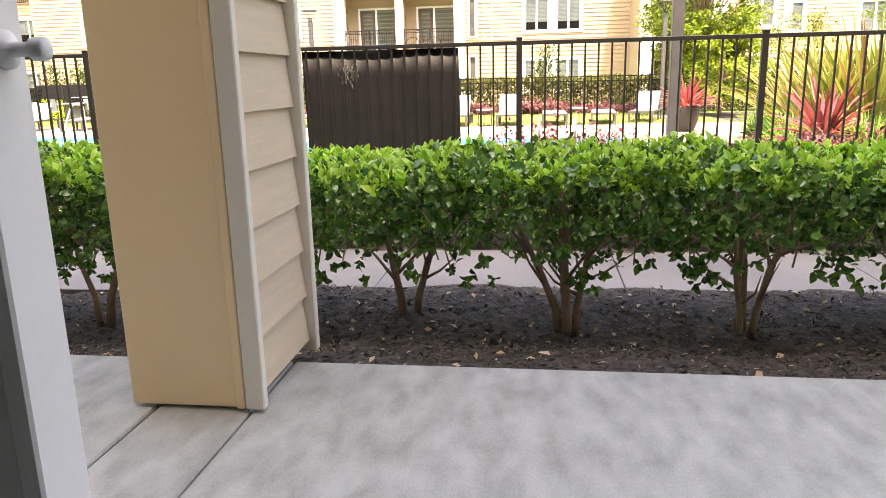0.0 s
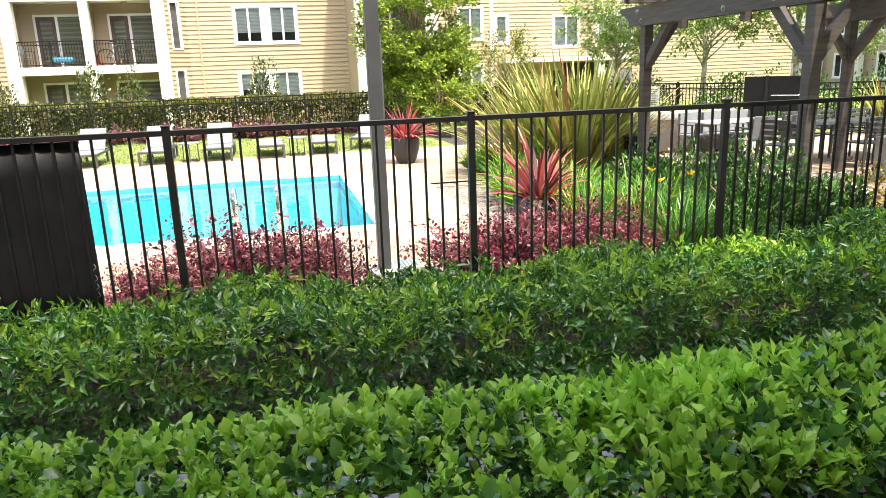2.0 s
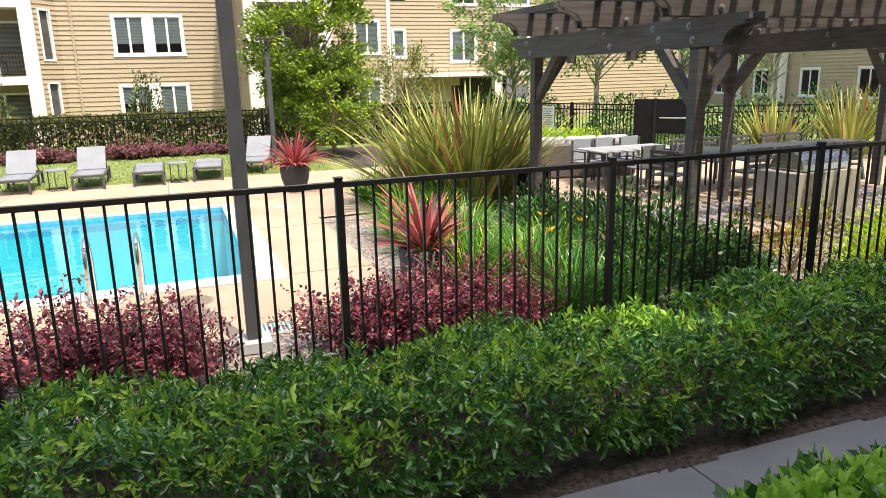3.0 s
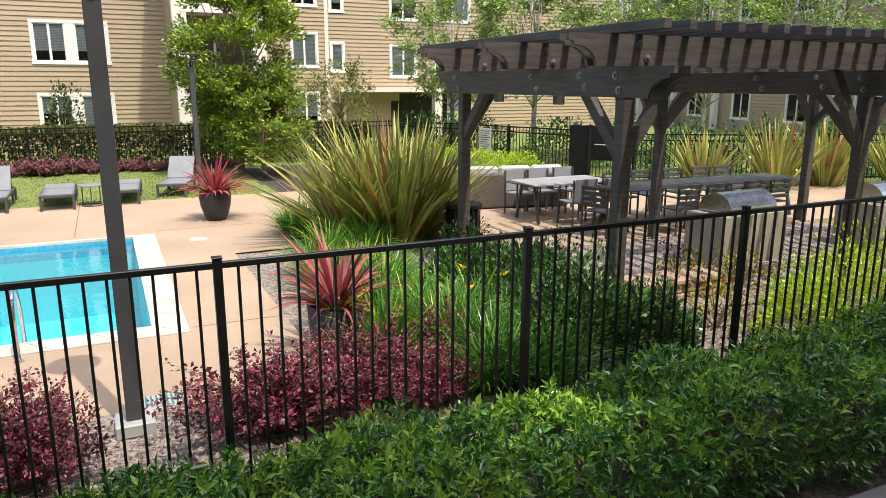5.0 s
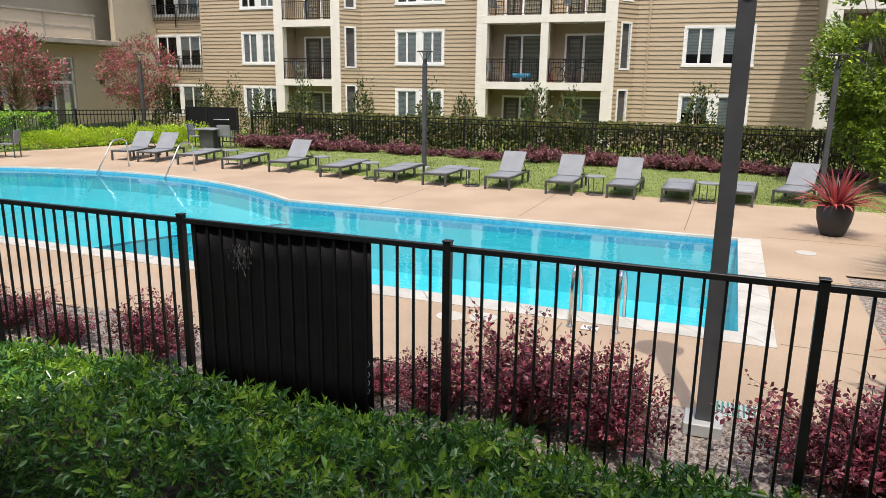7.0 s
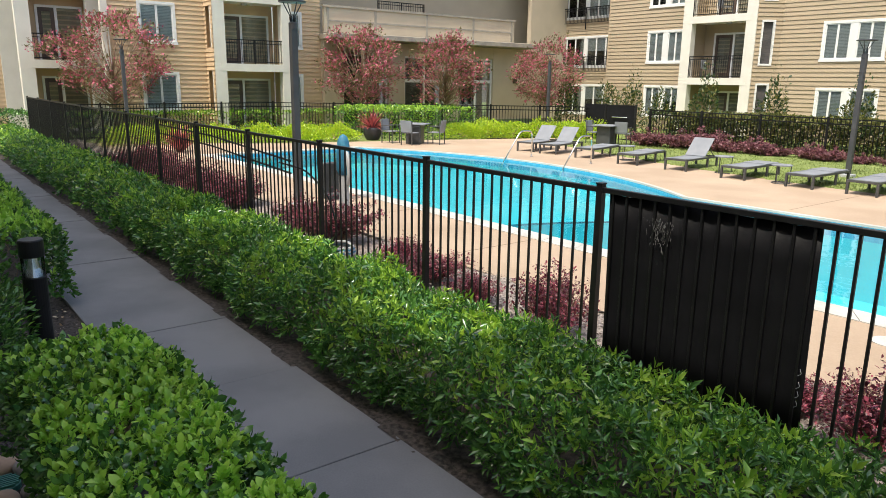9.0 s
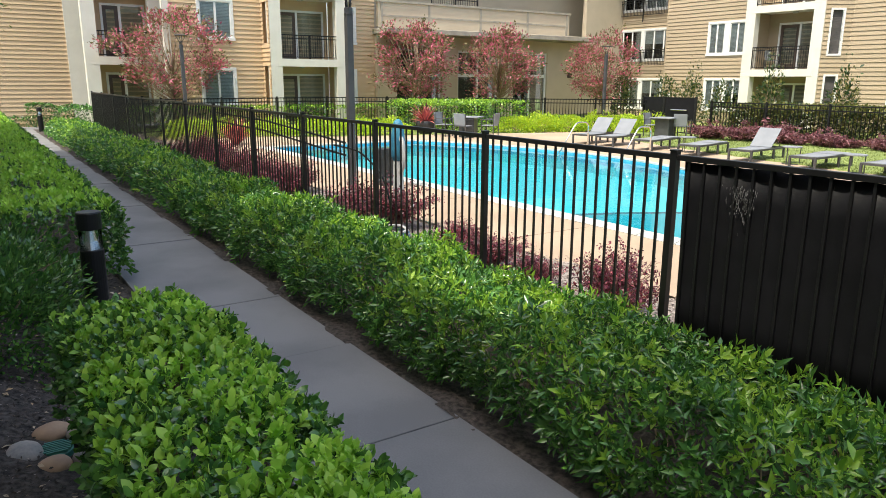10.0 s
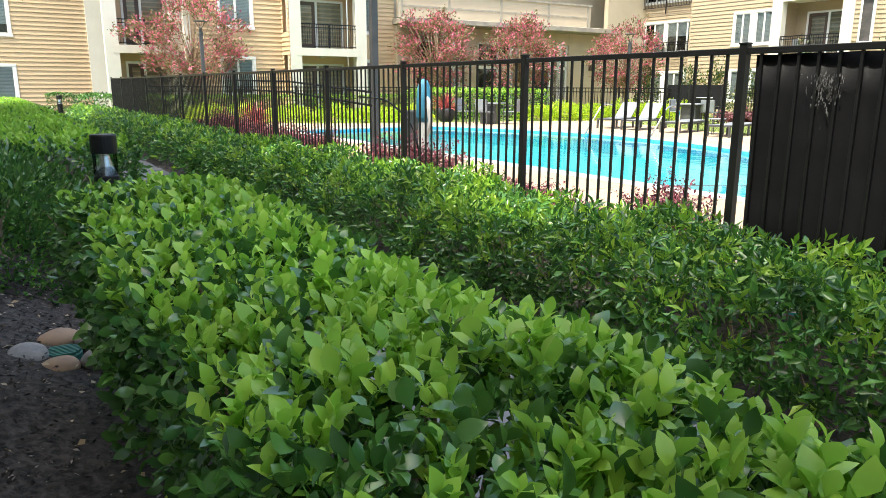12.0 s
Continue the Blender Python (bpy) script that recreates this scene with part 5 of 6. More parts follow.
def balcony_bay(b, u0, u1, bays, front, floors, wall_w, mats, side="right", top=9.2):
    """A stack of balconies between white posts, standing proud of the wall."""
    n = len(bays) - 1
    for k, u in enumerate(bays):
        hw = 0.25 if k in (0, n) else 0.17
        part("post", boxes((u - hw, u + hw, front - 0.02, front + 0.34, -0.3, top)), M_TRIM, b, "tall white porch post")
    back = wall_w + 0.55
    bm = bmesh.new()
    siding(bm, u0, u1, -0.3, top, [], back)
    part("wall", bm, mats, b)
    for u in bays:
        bm = bmesh.new()
        siding(bm, front + 0.3, back, -0.3, top, [], 0)
        bmesh.ops.transform(bm, matrix=Matrix.Translation((u + 0.03, 0, 0)) @ Matrix.Rotation(math.pi / 2, 4, "Z"), verts=bm.verts)
        part("wall", bm, mats, b)
    for f in floors:
        if f > 0.5:
            sl = new("balcony")
            sl.parent = b
            part("slab", boxes((u0, u1, front + 0.05, back, f - 0.26, f)), M_TRIM, sl)
            part("fascia", boxes((u0 + 0.02, u1 - 0.02, front - 0.03, front + 0.05, f - 0.30, f + 0.02)), M_TRIM, sl)
            for k in range(n):
                part("downlight", lathe(bmesh.new(), [(0.12, f - 0.33), (0.13, f - 0.26)], 12, ((bays[k] + bays[k + 1]) / 2, front + 0.9)), M_GREYPLASTIC, sl)
        for k in range(n):
            a, c = bays[k] + 0.22, bays[k + 1] - 0.2
            if f > 0.5:
                railing(b, a, c, front + 0.02, f)
            glass_door(b, a + 0.45, c - 0.1, f + 0.02, f + 2.05, back - 0.03)
    return back


STOREY = 2.78
F1, F2, F3 = -0.35, 2.38, 5.20
WY = [(0.38, 2.02), (3.10, 4.76), (5.86, 7.5)]


def building_north():
    """The long tan building behind the far fence."""
    b = thing("apartment_building", pose(0, 28, 0), "tan lap-sided apartment building with white balconies and windows", "building")
    wins, holes = [], []
    for u0, u1, mull in ((-20.65, -18.4, 0.3), (-11.7, -9.15, 0.3), (1.5, 4.25, 0.36)):
        for v0, v1 in WY:
            wins.append((u0, u1, v0, v1, mull))
    for u0, u1, v0, v1, mull in wins:
        holes.append((u0 + 0.05, u1 - 0.05, v0 + 0.05, v1 - 0.05))
    holes += [(-17.85, -13.55, -1, 20), (-7.05, -0.45, -1, 20)]
    bm = bmesh.new()
    siding(bm, -23.2, 6.75, -0.3, 9.2, holes)
    part("wall", bm, M_SIDING, b)
    for w in wins:
        window(b, *w[:4], mullion=w[4])
    balcony_bay(b, -17.7, -14.45, [-17.7, -14.45], -0.95, [F1, F2, F3], 0.0, M_SIDING)
    balcony_bay(b, -7.0, -1.35, [-7.0, -4.15, -1.35], -0.95, [F1, F2, F3], 0.0, M_SIDING)
    # side returns with a narrow window
    for u in (-14.25, -1.15):
        bm = bmesh.new()
        siding(bm, 0.0, 1.2, -0.3, 9.2, [(0.35, 0.80, v0 - 0.1, v1 + 0.1) for v0, v1 in WY], 0)
        turn = Matrix.Translation((u, -0.95, 0)) @ Matrix.Rotation(math.atan2(0.95, 0.73), 4, "Z")
        bmesh.ops.transform(bm, matrix=turn, verts=bm.verts)
        part("wall", bm, M_SIDING, b)
        for v0, v1 in WY:
            bm = boxes((0.27, 0.35, -0.05, 0.03, v0 - 0.15, v1 + 0.15), (0.80, 0.88, -0.05, 0.03, v0 - 0.15, v1 + 0.15), (0.35, 0.80, -0.05, 0.03, v1 + 0.07, v1 + 0.15), (0.35, 0.80, -0.05, 0.03, v0 - 0.15, v0 - 0.07))
            bmesh.ops.transform(bm, matrix=turn, verts=bm.verts)
            part("side_window", bm, M_WHITE, b)
            # dark sheet painted as the shaded inside of the opening
            bm = boxes((0.35, 0.80, 0.06, 0.08, v0 - 0.1, v1 + 0.1))
            bmesh.ops.transform(bm, matrix=turn, verts=bm.verts)
            part("shade", bm, M_DARKROOM, b)
    # projecting balcony wing at the east end
    balcony_bay(b, 6.55, 9.35, [6.55, 9.35], -4.0, [F1, F2, F3], -2.6, M_SIDING)
    part("side_wall", boxes((6.36, 6.5, -3.6, 0.0, -0.3, 9.2), (9.4, 9.54, -3.6, 2.0, -0.3, 9.2)), M_SIDING, b)
    part("roof", boxes((6.2, 9.7, -4.3, 0.0, 9.2, 9.5)), M_TRIM, b)
    part("downspout", boxes((0.05, 0.13, -0.1, -0.03, -0.3, 9.2)), M_SIDING, b)
    part("side_wall", boxes((6.6, 6.8, 0.25, 12, -0.3, 9.2), (-23.3, -23.15, 0, 3.0, -0.3, 9.2)), M_SIDING, b)
    part("roof", boxes((-30.5, 6.9, -0.6, 12, 9.2, 9.5)), M_TRIM, b)
    # set-back part with wide glazing at the west corner
    bm = bmesh.new()
    holes = [(-28.2, -23.6, v0 - 0.15, v1) for v0, v1 in WY] + [(-29.6, -28.7, v0, v1) for v0, v1 in WY]
    siding(bm, -31, -23.2, -0.3, 9.2, [(a + .05, c - .05, d + .05, e - .05) for a, c, d, e in holes], 1.2)
    part("wall", bm, M_SIDING, b)
    for v0, v1 in WY:
        window(b, -28.2, -25.9, v0 - 0.15, v1, 1.2, 3, 0.5)
        window(b, -25.9, -23.6, v0 - 0.15, v1, 1.2, 3, 0.5)
        window(b, -29.6, -28.7, v0, v1, 1.2, 1, 0.5)
        if v0 > 1:
            railing(b, -28.2, -23.5, 1.0, v0 - 0.45, 0.95)
    bm = lathe(bmesh.new(), [(0.06, 0.9), (0.07, 0.95), (0.07, 1.2), (0.04, 1.24)], 10, (-22.75, -0.08))
    part("wall_lamp", bm, M_WHITE, b)
    return b


building_north()


def building_north_east():
    """The eastern continuation, set back, with an entrance canopy."""
    b = thing("apartment_building", pose(0, 30, 0), "tan lap-sided apartment building beyond the round tree", "building")
    specs = []
    for u0, u1 in ((11.95, 13.3), (16.9, 18.4), (19.3, 21.4)):
        for v0, v1 in WY:
            specs.append((u0, u1, v0 - (0.45 if u0 > 15 else 0), v1 - (0.45 if u0 > 15 else 0)))
    for v0, v1 in WY:
        specs.append((13.85, 14.6, v0 - 0.2, v1 - 0.4))
    bm = bmesh.new()
    siding(bm, 6.6, 31, -0.3, 9.5, [(a + .05, c - .05, d + .05, e - .05) for a, c, d, e in specs] + [(17.4, 20.5, -1, 2.0)])
    part("wall", bm, M_SIDING, b)
    for s in specs:
        if s[2] < 1.3 and s[0] > 15:
            continue
        window(b, *s, sashes=2 if s[1] - s[0] > 1 else 1)
    part("corner_board", boxes((13.62, 13.8, -0.05, 0.0, -0.3, 9.5)), M_TRIM, b)
    part("canopy", boxes((14.0, 20.8, -1.2, 0.0, 2.0, 2.2)), M_TRIM, b)
    # dark sheet that paints the shade inside the entrance recess
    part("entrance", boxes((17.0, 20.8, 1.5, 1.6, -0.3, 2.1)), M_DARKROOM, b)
    part("column", boxes((18.9, 19.3, -1.1, -0.7, -0.3, 2.0)), M_TRIM, b)
    part("roof", boxes((6.6, 31, -0.6, 10, 9.5, 9.8)), M_TRIM, b)
    return b


building_north_east()


def building_east():
    """The wing behind the birches."""
    b = thing("apartment_building", pose(40, 40, 0, 0, 0, -90 - 12), "tan apartment wing half hidden by birches", "building")
    wins = [(u, u + 1.7, v0, v1) for u in (4.0, 8.6, 13.2, 17.8, 22.4, 27.0) for v0, v1 in WY]
    bm = bmesh.new()
    siding(bm, 0, 40, -0.3, 9.5, [(a + .05, c - .05, d + .05, e - .05) for a, c, d, e in wins])
    part("wall", bm, M_SIDING, b)
    for w in wins:
        window(b, *w)
    for u in (2.8, 7.4, 12.0, 21.2, 25.8):
        part("post", boxes((u - 0.18, u + 0.18, -0.5, -0.2, -0.3, 9.5)), M_TRIM, b)
    part("roof", boxes((0, 40, -0.6, 10, 9.5, 9.8)), M_TRIM, b)


building_east()


def building_west():
    """The wing across the far end of the pool, with its lobby."""
    b = thing("apartment_building", pose(-27.6, 0, 0.30, 0, 0, 90), "tan apartment wing with balconies at the pool's end", "building")
    wins = [(4.45, 5.95, v0, v1) for v0, v1 in WY] + [(11.0, 11.65, v0, v1) for v0, v1 in WY]
    bm = bmesh.new()
    siding(bm, 3.2, 12.6, -0.3, 9.5, [(a + .05, c - .05, d + .05, e - .05) for a, c, d, e in wins] + [(7.35, 10.5, -1, 20)])
    part("wall", bm, M_SIDING2, b)
    for w in wins:
        window(b, *w, sashes=2 if w[1] - w[0] > 1 else 1)
    balcony_bay(b, 7.4, 10.45, [7.4, 10.45], -0.95, [F1, F2, F3], 0.0, M_SIDING2)
    bm = bmesh.new()
    siding(bm, -0.95, 0.0, -0.3, 9.2, [(-0.75, -0.25, v0, v1) for v0, v1 in WY], 0)
    bmesh.ops.transform(bm, matrix=Matrix.Translation((7.15, 0, 0)) @ Matrix.Rotation(-math.pi / 2, 4, "Z") @ Matrix.Diagonal((-1, 1, 1, 1)), verts=bm.verts)
    part("wall", bm, M_SIDING2, b)
    part("corner_board", boxes((3.1, 3.35, -0.06, 0.2, -0.3, 9.5)), M_TRIM, b)
    part("roof", boxes((0.5, 31, -0.4, 10, 9.5, 9.8)), M_TRIM, b)
    # recess with balconies next to the end block
    balcony_bay(b, 0.6, 3.1, [0.6, 3.1], 1.2, [F1, F2, F3], 1.6, M_SIDING2)
    # lobby: rendered wall, flat overhanging roof, tall glazing, terrace above
    for wall_box in ((12.6, 13.6, -0.3, 0.2, -0.3, 3.6), (16.2, 17.2, -0.3, 0.2, -0.3, 3.6), (19.8, 20.8, -0.3, 0.2, -0.3, 3.6), (23.2, 26.2, -0.3, 0.2, -0.3, 3.6), (13.6, 16.2, -0.29, 0.19, 3.0, 3.6), (17.2, 19.8, -0.29, 0.19, 3.0, 3.6), (20.8, 23.2, -0.29, 0.19, 3.0, 3.6)):
        part("lobby_wall", boxes(wall_box), M_LOBBY, b, "smooth tan lobby wall")
    part("lobby_roof", boxes((12.5, 26.0, -1.5, 1.0, 3.62, 3.86), bevel=0.02), M_KERB, b, "flat overhanging lobby roof")
    for a, c in ((13.6, 16.2), (17.2, 19.8), (20.8, 23.2)):
        lw = new("lobby_window")
        lw.parent = b
        for u in (a, (a + c) / 2 - 0.05, c - 0.1):
            part("frame", boxes((u, u + 0.1, -0.2, -0.1, -0.3, 3.0)), M_WHITE, lw)
        part("frame", boxes((a, c, -0.2, -0.1, 1.7, 1.85), (a, c, -0.2, -0.1, 2.9, 3.0)), M_WHITE, lw)
        p = part("pane", boxes((a, c, -0.15, -0.14, -0.3, 3.0)), M_GLASS, lw)
        # dark back sheet, the lobby's indoor shade put into its colour
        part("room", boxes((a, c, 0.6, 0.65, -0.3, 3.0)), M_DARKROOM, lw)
    part("parapet", boxes((12.6, 24.6, -0.4, -0.25, 3.92, 5.05)), M_LOBBY, b)
    part("coping", boxes((12.55, 24.65, -0.46, -0.19, 5.05, 5.15)), M_KERB, b)
    for u in (12.8, 15.4, 18.5, 21.6, 24.4):
        part("panel_trim", boxes((u - 0.06, u + 0.06, -0.425, -0.4, 3.92, 5.05)), M_KERB, b)
    part("panel_trim", boxes((12.86, 24.34, -0.42, -0.4, 4.42, 4.5)), M_KERB, b)
    part("upper_wall", boxes((12.6, 30, 2.0, 2.2, 3.9, 9.5), (26.2, 30, -0.1, 0.2, -0.3, 9.5)), M_LOBBY, b)
    railing(b, 15.6, 18.4, -0.3, 5.05, 0.5)
    part("wall_lamp", boxes((24.7, 24.95, -0.42, -0.3, 1.7, 2.0), bevel=0.02), M_DOORBROWN, b)
    return b


building_west()


def building_end():
    """The block that closes the path."""
    b = thing("apartment_building", pose(-33.2, 0, 0, 0, 0, 90), "tan lap-sided block at the end of the path", "building")
    wins = [(-4.4, -2.6, 0.1, 2.0), (-4.4, -2.6, 3.1, 4.76), (-4.4, -2.6, 5.86, 7.5)]
    bm = bmesh.new()
    siding(bm, -16, 0.3, -0.3, 9.5, [(a + .05, c - .05, d + .05, e - .05) for a, c, d, e in wins])
    part("wall", bm, M_SIDING2, b)
    for w in wins:
        window(b, *w)
    part("post", boxes((0.25, 0.95, -0.1, 0.3, -0.3, 9.5)), M_TRIM, b, "tall white corner post")
    part("side_wall", boxes((0.3, 0.5, 0.3, 6, -0.3, 9.5)), M_SIDING2, b)
    part("roof", boxes((-16, 1.2, -0.6, 8, 9.5, 9.8)), M_TRIM, b)


building_end()


# ---- light poles ----
def light_pole(label, h=3.57):
    p = thing("light_pole", pose(0, 0, 0), label, "light pole", "pool light poles")
    part("base_plate", boxes((-0.14, 0.14, -0.14, 0.14, 0, 0.10), bevel=0.008), M_GREYPLASTIC, p, "pale grey base box")
    part("shaft", boxes((-0.058, 0.058, -0.058, 0.058, 0.10, h - 0.42), bevel=0.006), M_POLE, p)
    part("collar", lathe(bmesh.new(), [(0.075, h - 0.44), (0.075, h - 0.34), (0.055, h - 0.32)], 20), M_POLE, p)
    for s in (0, 90, 180, 270):
        bm = tube(bmesh.new(), [(0.03, 0, h - 0.33), (0.05, 0, h - 0.22), (0.15, 0, h - 0.05), (0.17, 0, h)], 0.010, 6)
        bmesh.ops.transform(bm, matrix=Matrix.Rotation(radians(s), 4, "Z"), verts=bm.verts)
        part("bracket", bm, M_POLE, p)
    part("lens", lathe(bmesh.new(), [(0.05, h - 0.33), (0.06, h - 0.25), (0.04, h - 0.2)], 16), M_GLASS, p)
    part("head", lathe(bmesh.new(), [(0.10, h - 0.005), (0.235, h + 0.0), (0.24, h + 0.02), (0.20, h + 0.035), (0.03, h + 0.045)], 28), M_POLE, p, "flat round lamp head")
    return p


lp = light_pole("square dark grey light pole with round flat head")
lp.matrix_basis = pose(3.74, 1.28, DECK)
for x, y, h in ((-8.4, 1.75, 1.0), (-4.7, 15.4, 0.95), (-19.2, 19.3, 0.97), (5.88, 15.3, 0.92), (-24.6, 3.0, 1.0)):
    c = copy_thing(lp, pose(x, y, DECK - 0.01))
    c.scale = (1, 1, h)


# ---- pool fittings ----
def grab_rail(x, label):
    g = thing("ladder_rail", pose(x, 3.42, DECK), label, "pool rail", "pool ladder rails")
    part("rail", tube(bmesh.new(), rounded([(0, -0.22, 0), (0, -0.22, 0.5), (0, -0.10, 0.66), (0, 0.12, 0.66), (0, 0.30, 0.45), (0, 0.42, -0.6)], 0.11, 6), 0.021, 10), M_STEEL, g, smooth=True)
    part("flange", lathe(bmesh.new(), [(0.045, 0), (0.045, 0.012), (0.025, 0.02)], 16, (0, -0.22)), M_STEEL, g)


grab_rail(2.31, "curved polished steel pool ladder rail")
grab_rail(2.80, "curved polished steel pool ladder rail")


def step_rail(x, y, rz):
    g = thing("handrail", pose(x, y, DECK, 0, 0, rz), "bent polished steel handrail at the pool steps", "pool rail", "pool step rails")
    part("rail", tube(bmesh.new(), rounded([(0, 0.62, 0), (0, 0.62, 0.8), (0, 0.10, 0.82), (0, -0.95, -0.55)], 0.16, 6), 0.022, 10), M_STEEL, g, smooth=True)
    part("flange", lathe(bmesh.new(), [(0.045, 0), (0.045, 0.012), (0.025, 0.02)], 16, (0, 0.62)), M_STEEL, g)


step_rail(-12.62, 11.25, 2)
step_rail(-10.25, 11.3, 2)
for x, y in ((1.0, 3.0), (-1.35, 2.9), (5.0, 8.2), (1.35, 3.1)):
    ob = part("skimmer_lid", lathe(bmesh.new(), [(0.16, DECK), (0.16, DECK + 0.008), (0.145, DECK + 0.011)], 28, (x, y)), M_COPING)
    tagged(ob, "round cream skimmer lid in the deck", "skimmer lid", "skimmer lids")
drain = thing("deck_drain", pose(3.98, 1.72, DECK), "square grey-green grated deck drain", "drain")
part("frame", boxes((-0.17, 0.17, -0.14, 0.14, 0, 0.008)), M_GREYPLASTIC, drain)
for i in range(8):
    part("slat", boxes((-0.15 + i * 0.04, -0.135 + i * 0.04, -0.12, 0.12, 0.008, 0.014)), M_DRAIN, drain)
mk = thing("depth_marker", pose(2.52, 3.22, DECK + 0.013), "white depth marker tile with a black 5", "marker")
part("tile", boxes((-0.09, 0.09, -0.07, 0.07, -0.004, 0.002)), M_WHITE, mk)
cu = bpy.data.curves.new("numeral", "FONT")
cu.body, cu.size, cu.align_x, cu.align_y, cu.extrude = "5", 0.13, "CENTER", "CENTER", 0.001
num = new("numeral", cu)
cu.materials.append(M_IRON)
num.parent, num.location = mk, (0, 0, 0.004)


def pool_lift():
    l = thing("pool_lift", pose(-6.75, 1.75, DECK), "folded pool lift with a blue fabric cover", "pool lift")
    part("base", boxes((-0.3, 0.3, -0.25, 0.25, 0, 0.06), bevel=0.01), M_GREYPLASTIC, l)
    part("mast", lathe(bmesh.new(), [(0.09, 0.06), (0.08, 0.9), (0.07, 1.25)], 16), M_GREYPLASTIC, l)
    part("arm", tube(bmesh.new(), rounded([(0.05, 0, 0.55), (0.2, 0, 0.75), (0.14, 0, 1.1), (0, 0, 1.2)], 0.08), 0.04, 8), M_GREYPLASTIC, l)
    part("cover", lathe(bmesh.new(), [(0.085, 0.78), (0.12, 0.86), (0.115, 1.12), (0.095, 1.32), (0.06, 1.40), (0.015, 1.43)], 14), M_BLUE, l, "blue fabric cover", True)
    part("seat", boxes((-0.36, -0.14, -0.2, 0.2, 0.35, 0.45), (-0.40, -0.32, -0.2, 0.2, 0.4, 0.95), bevel=0.02), M_FRAME, l)


pool_lift()
for k, z in enumerate((1.18, 1.02)):
    hz = thing("net_pole", pose(0, 0, 0), "long black pool pole hung along the fence", "pool pole")
    part("pole", tube(bmesh.new(), [(-11.0, 0.06, z + 0.05), (-8.0, 0.06, z + 0.02), (-5.2, 0.07, z - 0.12)], 0.014, 8), M_IRON, hz)
hose = thing("vacuum_hose", pose(0, 0, 0), "dark hose looped over the fence rail", "hose")
part("hose", tube(bmesh.new(), rounded([(-5.6, 0.10, 1.0), (-4.9, 0.12, 0.98), (-4.3, 0.12, 0.75), (-4.1, 0.14, 0.3), (-4.5, 0.16, -0.1), (-4.9, 0.2, -0.17)], 0.2, 6), 0.012, 8), M_IRON, hose, smooth=True)
coil = thing("coiled_hose", pose(-5.0, 0.55, -0.18), "coiled blue and white pool hose on the wood chips", "hose")
for i in range(5):
    R = 0.42 - 0.03 * i
    part("coil", tube(bmesh.new(), [(R * math.cos(a * math.pi / 14) + 0.03 * i, 0.6 * R * math.sin(a * math.pi / 14), 0.03 + 0.022 * i + 0.01 * math.sin(a)) for a in range(28)], 0.02, 6), M_BLUE if i % 2 else M_GREYPLASTIC, coil)


# ---- loungers and small tables ----
def lounger(reclined, label):
    """A sling sun lounger: frame, legs, sling, back."""
    g = thing("sun_lounger", pose(0, 0, 0), label, "sun lounger", "poolside loungers")
    w, L, z = 0.66, 1.82, 0.32
    part("frame", boxes((-w / 2, -w / 2 + 0.04, 0, L, z - 0.05, z), (w / 2 - 0.04, w / 2, 0, L, z - 0.05, z), (-w / 2 + 0.04, w / 2 - 0.04, 0, 0.04, z - 0.05, z), (-w / 2 + 0.04, w / 2 - 0.04, L - 0.04, L, z - 0.05, z), bevel=0.004), M_FRAME, g)
    for x in (-w / 2, w / 2 - 0.05):
        for y in (0.0, L * 0.62 if not reclined else L * 0.66):
            part("leg", boxes((x, x + 0.05, y, y + 0.06, 0, z - 0.05), bevel=0.004), M_FRAME, g)
        part("leg", boxes((x, x + 0.05, L - 0.06, L, 0, z - 0.05), bevel=0.004), M_FRAME, g)
    hinge = 1.08
    bm = bmesh.new()
    K = 8
    rows = []
    for i in range(K + 1):
        y = 0.05 + (hinge - 0.05) * i / K
        rows.append([bm.verts.new((x, y, z + 0.012 - 0.02 * math.sin(math.pi * i / K) * (1 if abs(x) < 0.2 else 0.6))) for x in (-w / 2 + 0.03, -0.15, 0.15, w / 2 - 0.03)])
    for a, c in zip(rows, rows[1:]):
        for k in range(3):
            bm.faces.new((a[k], a[k + 1], c[k + 1], c[k]))
    s = part("seat", bm, M_SLING, g, "grey sling seat", True)
    s.modifiers.new("thick", "SOLIDIFY").thickness = 0.012
    ang = radians(45 if reclined else 0)
    bl = 0.68
    bm = boxes((-w / 2 + 0.03, w / 2 - 0.03, 0, bl, -0.012, 0.012), bevel=0.008)
    bmesh.ops.transform(bm, matrix=Matrix.Translation((0, hinge, z + 0.012)) @ Matrix.Rotation(ang, 4, "X"), verts=bm.verts)
    part("backrest", bm, M_SLING, g, "grey sling back")
    if reclined:
        for x in (-w / 2 + 0.05, w / 2 - 0.05):
            part("prop", tube(bmesh.new(), [(x, hinge + 0.55, z), (x, hinge + 0.5 * bl * math.cos(ang), z + 0.5 * bl * math.sin(ang))], 0.011, 6), M_FRAME, g)
    return g


up = lounger(True, "grey sling sun lounger with raised back on the deck")
flat = lounger(False, "grey sling sun lounger lying flat on the deck")
first = {}
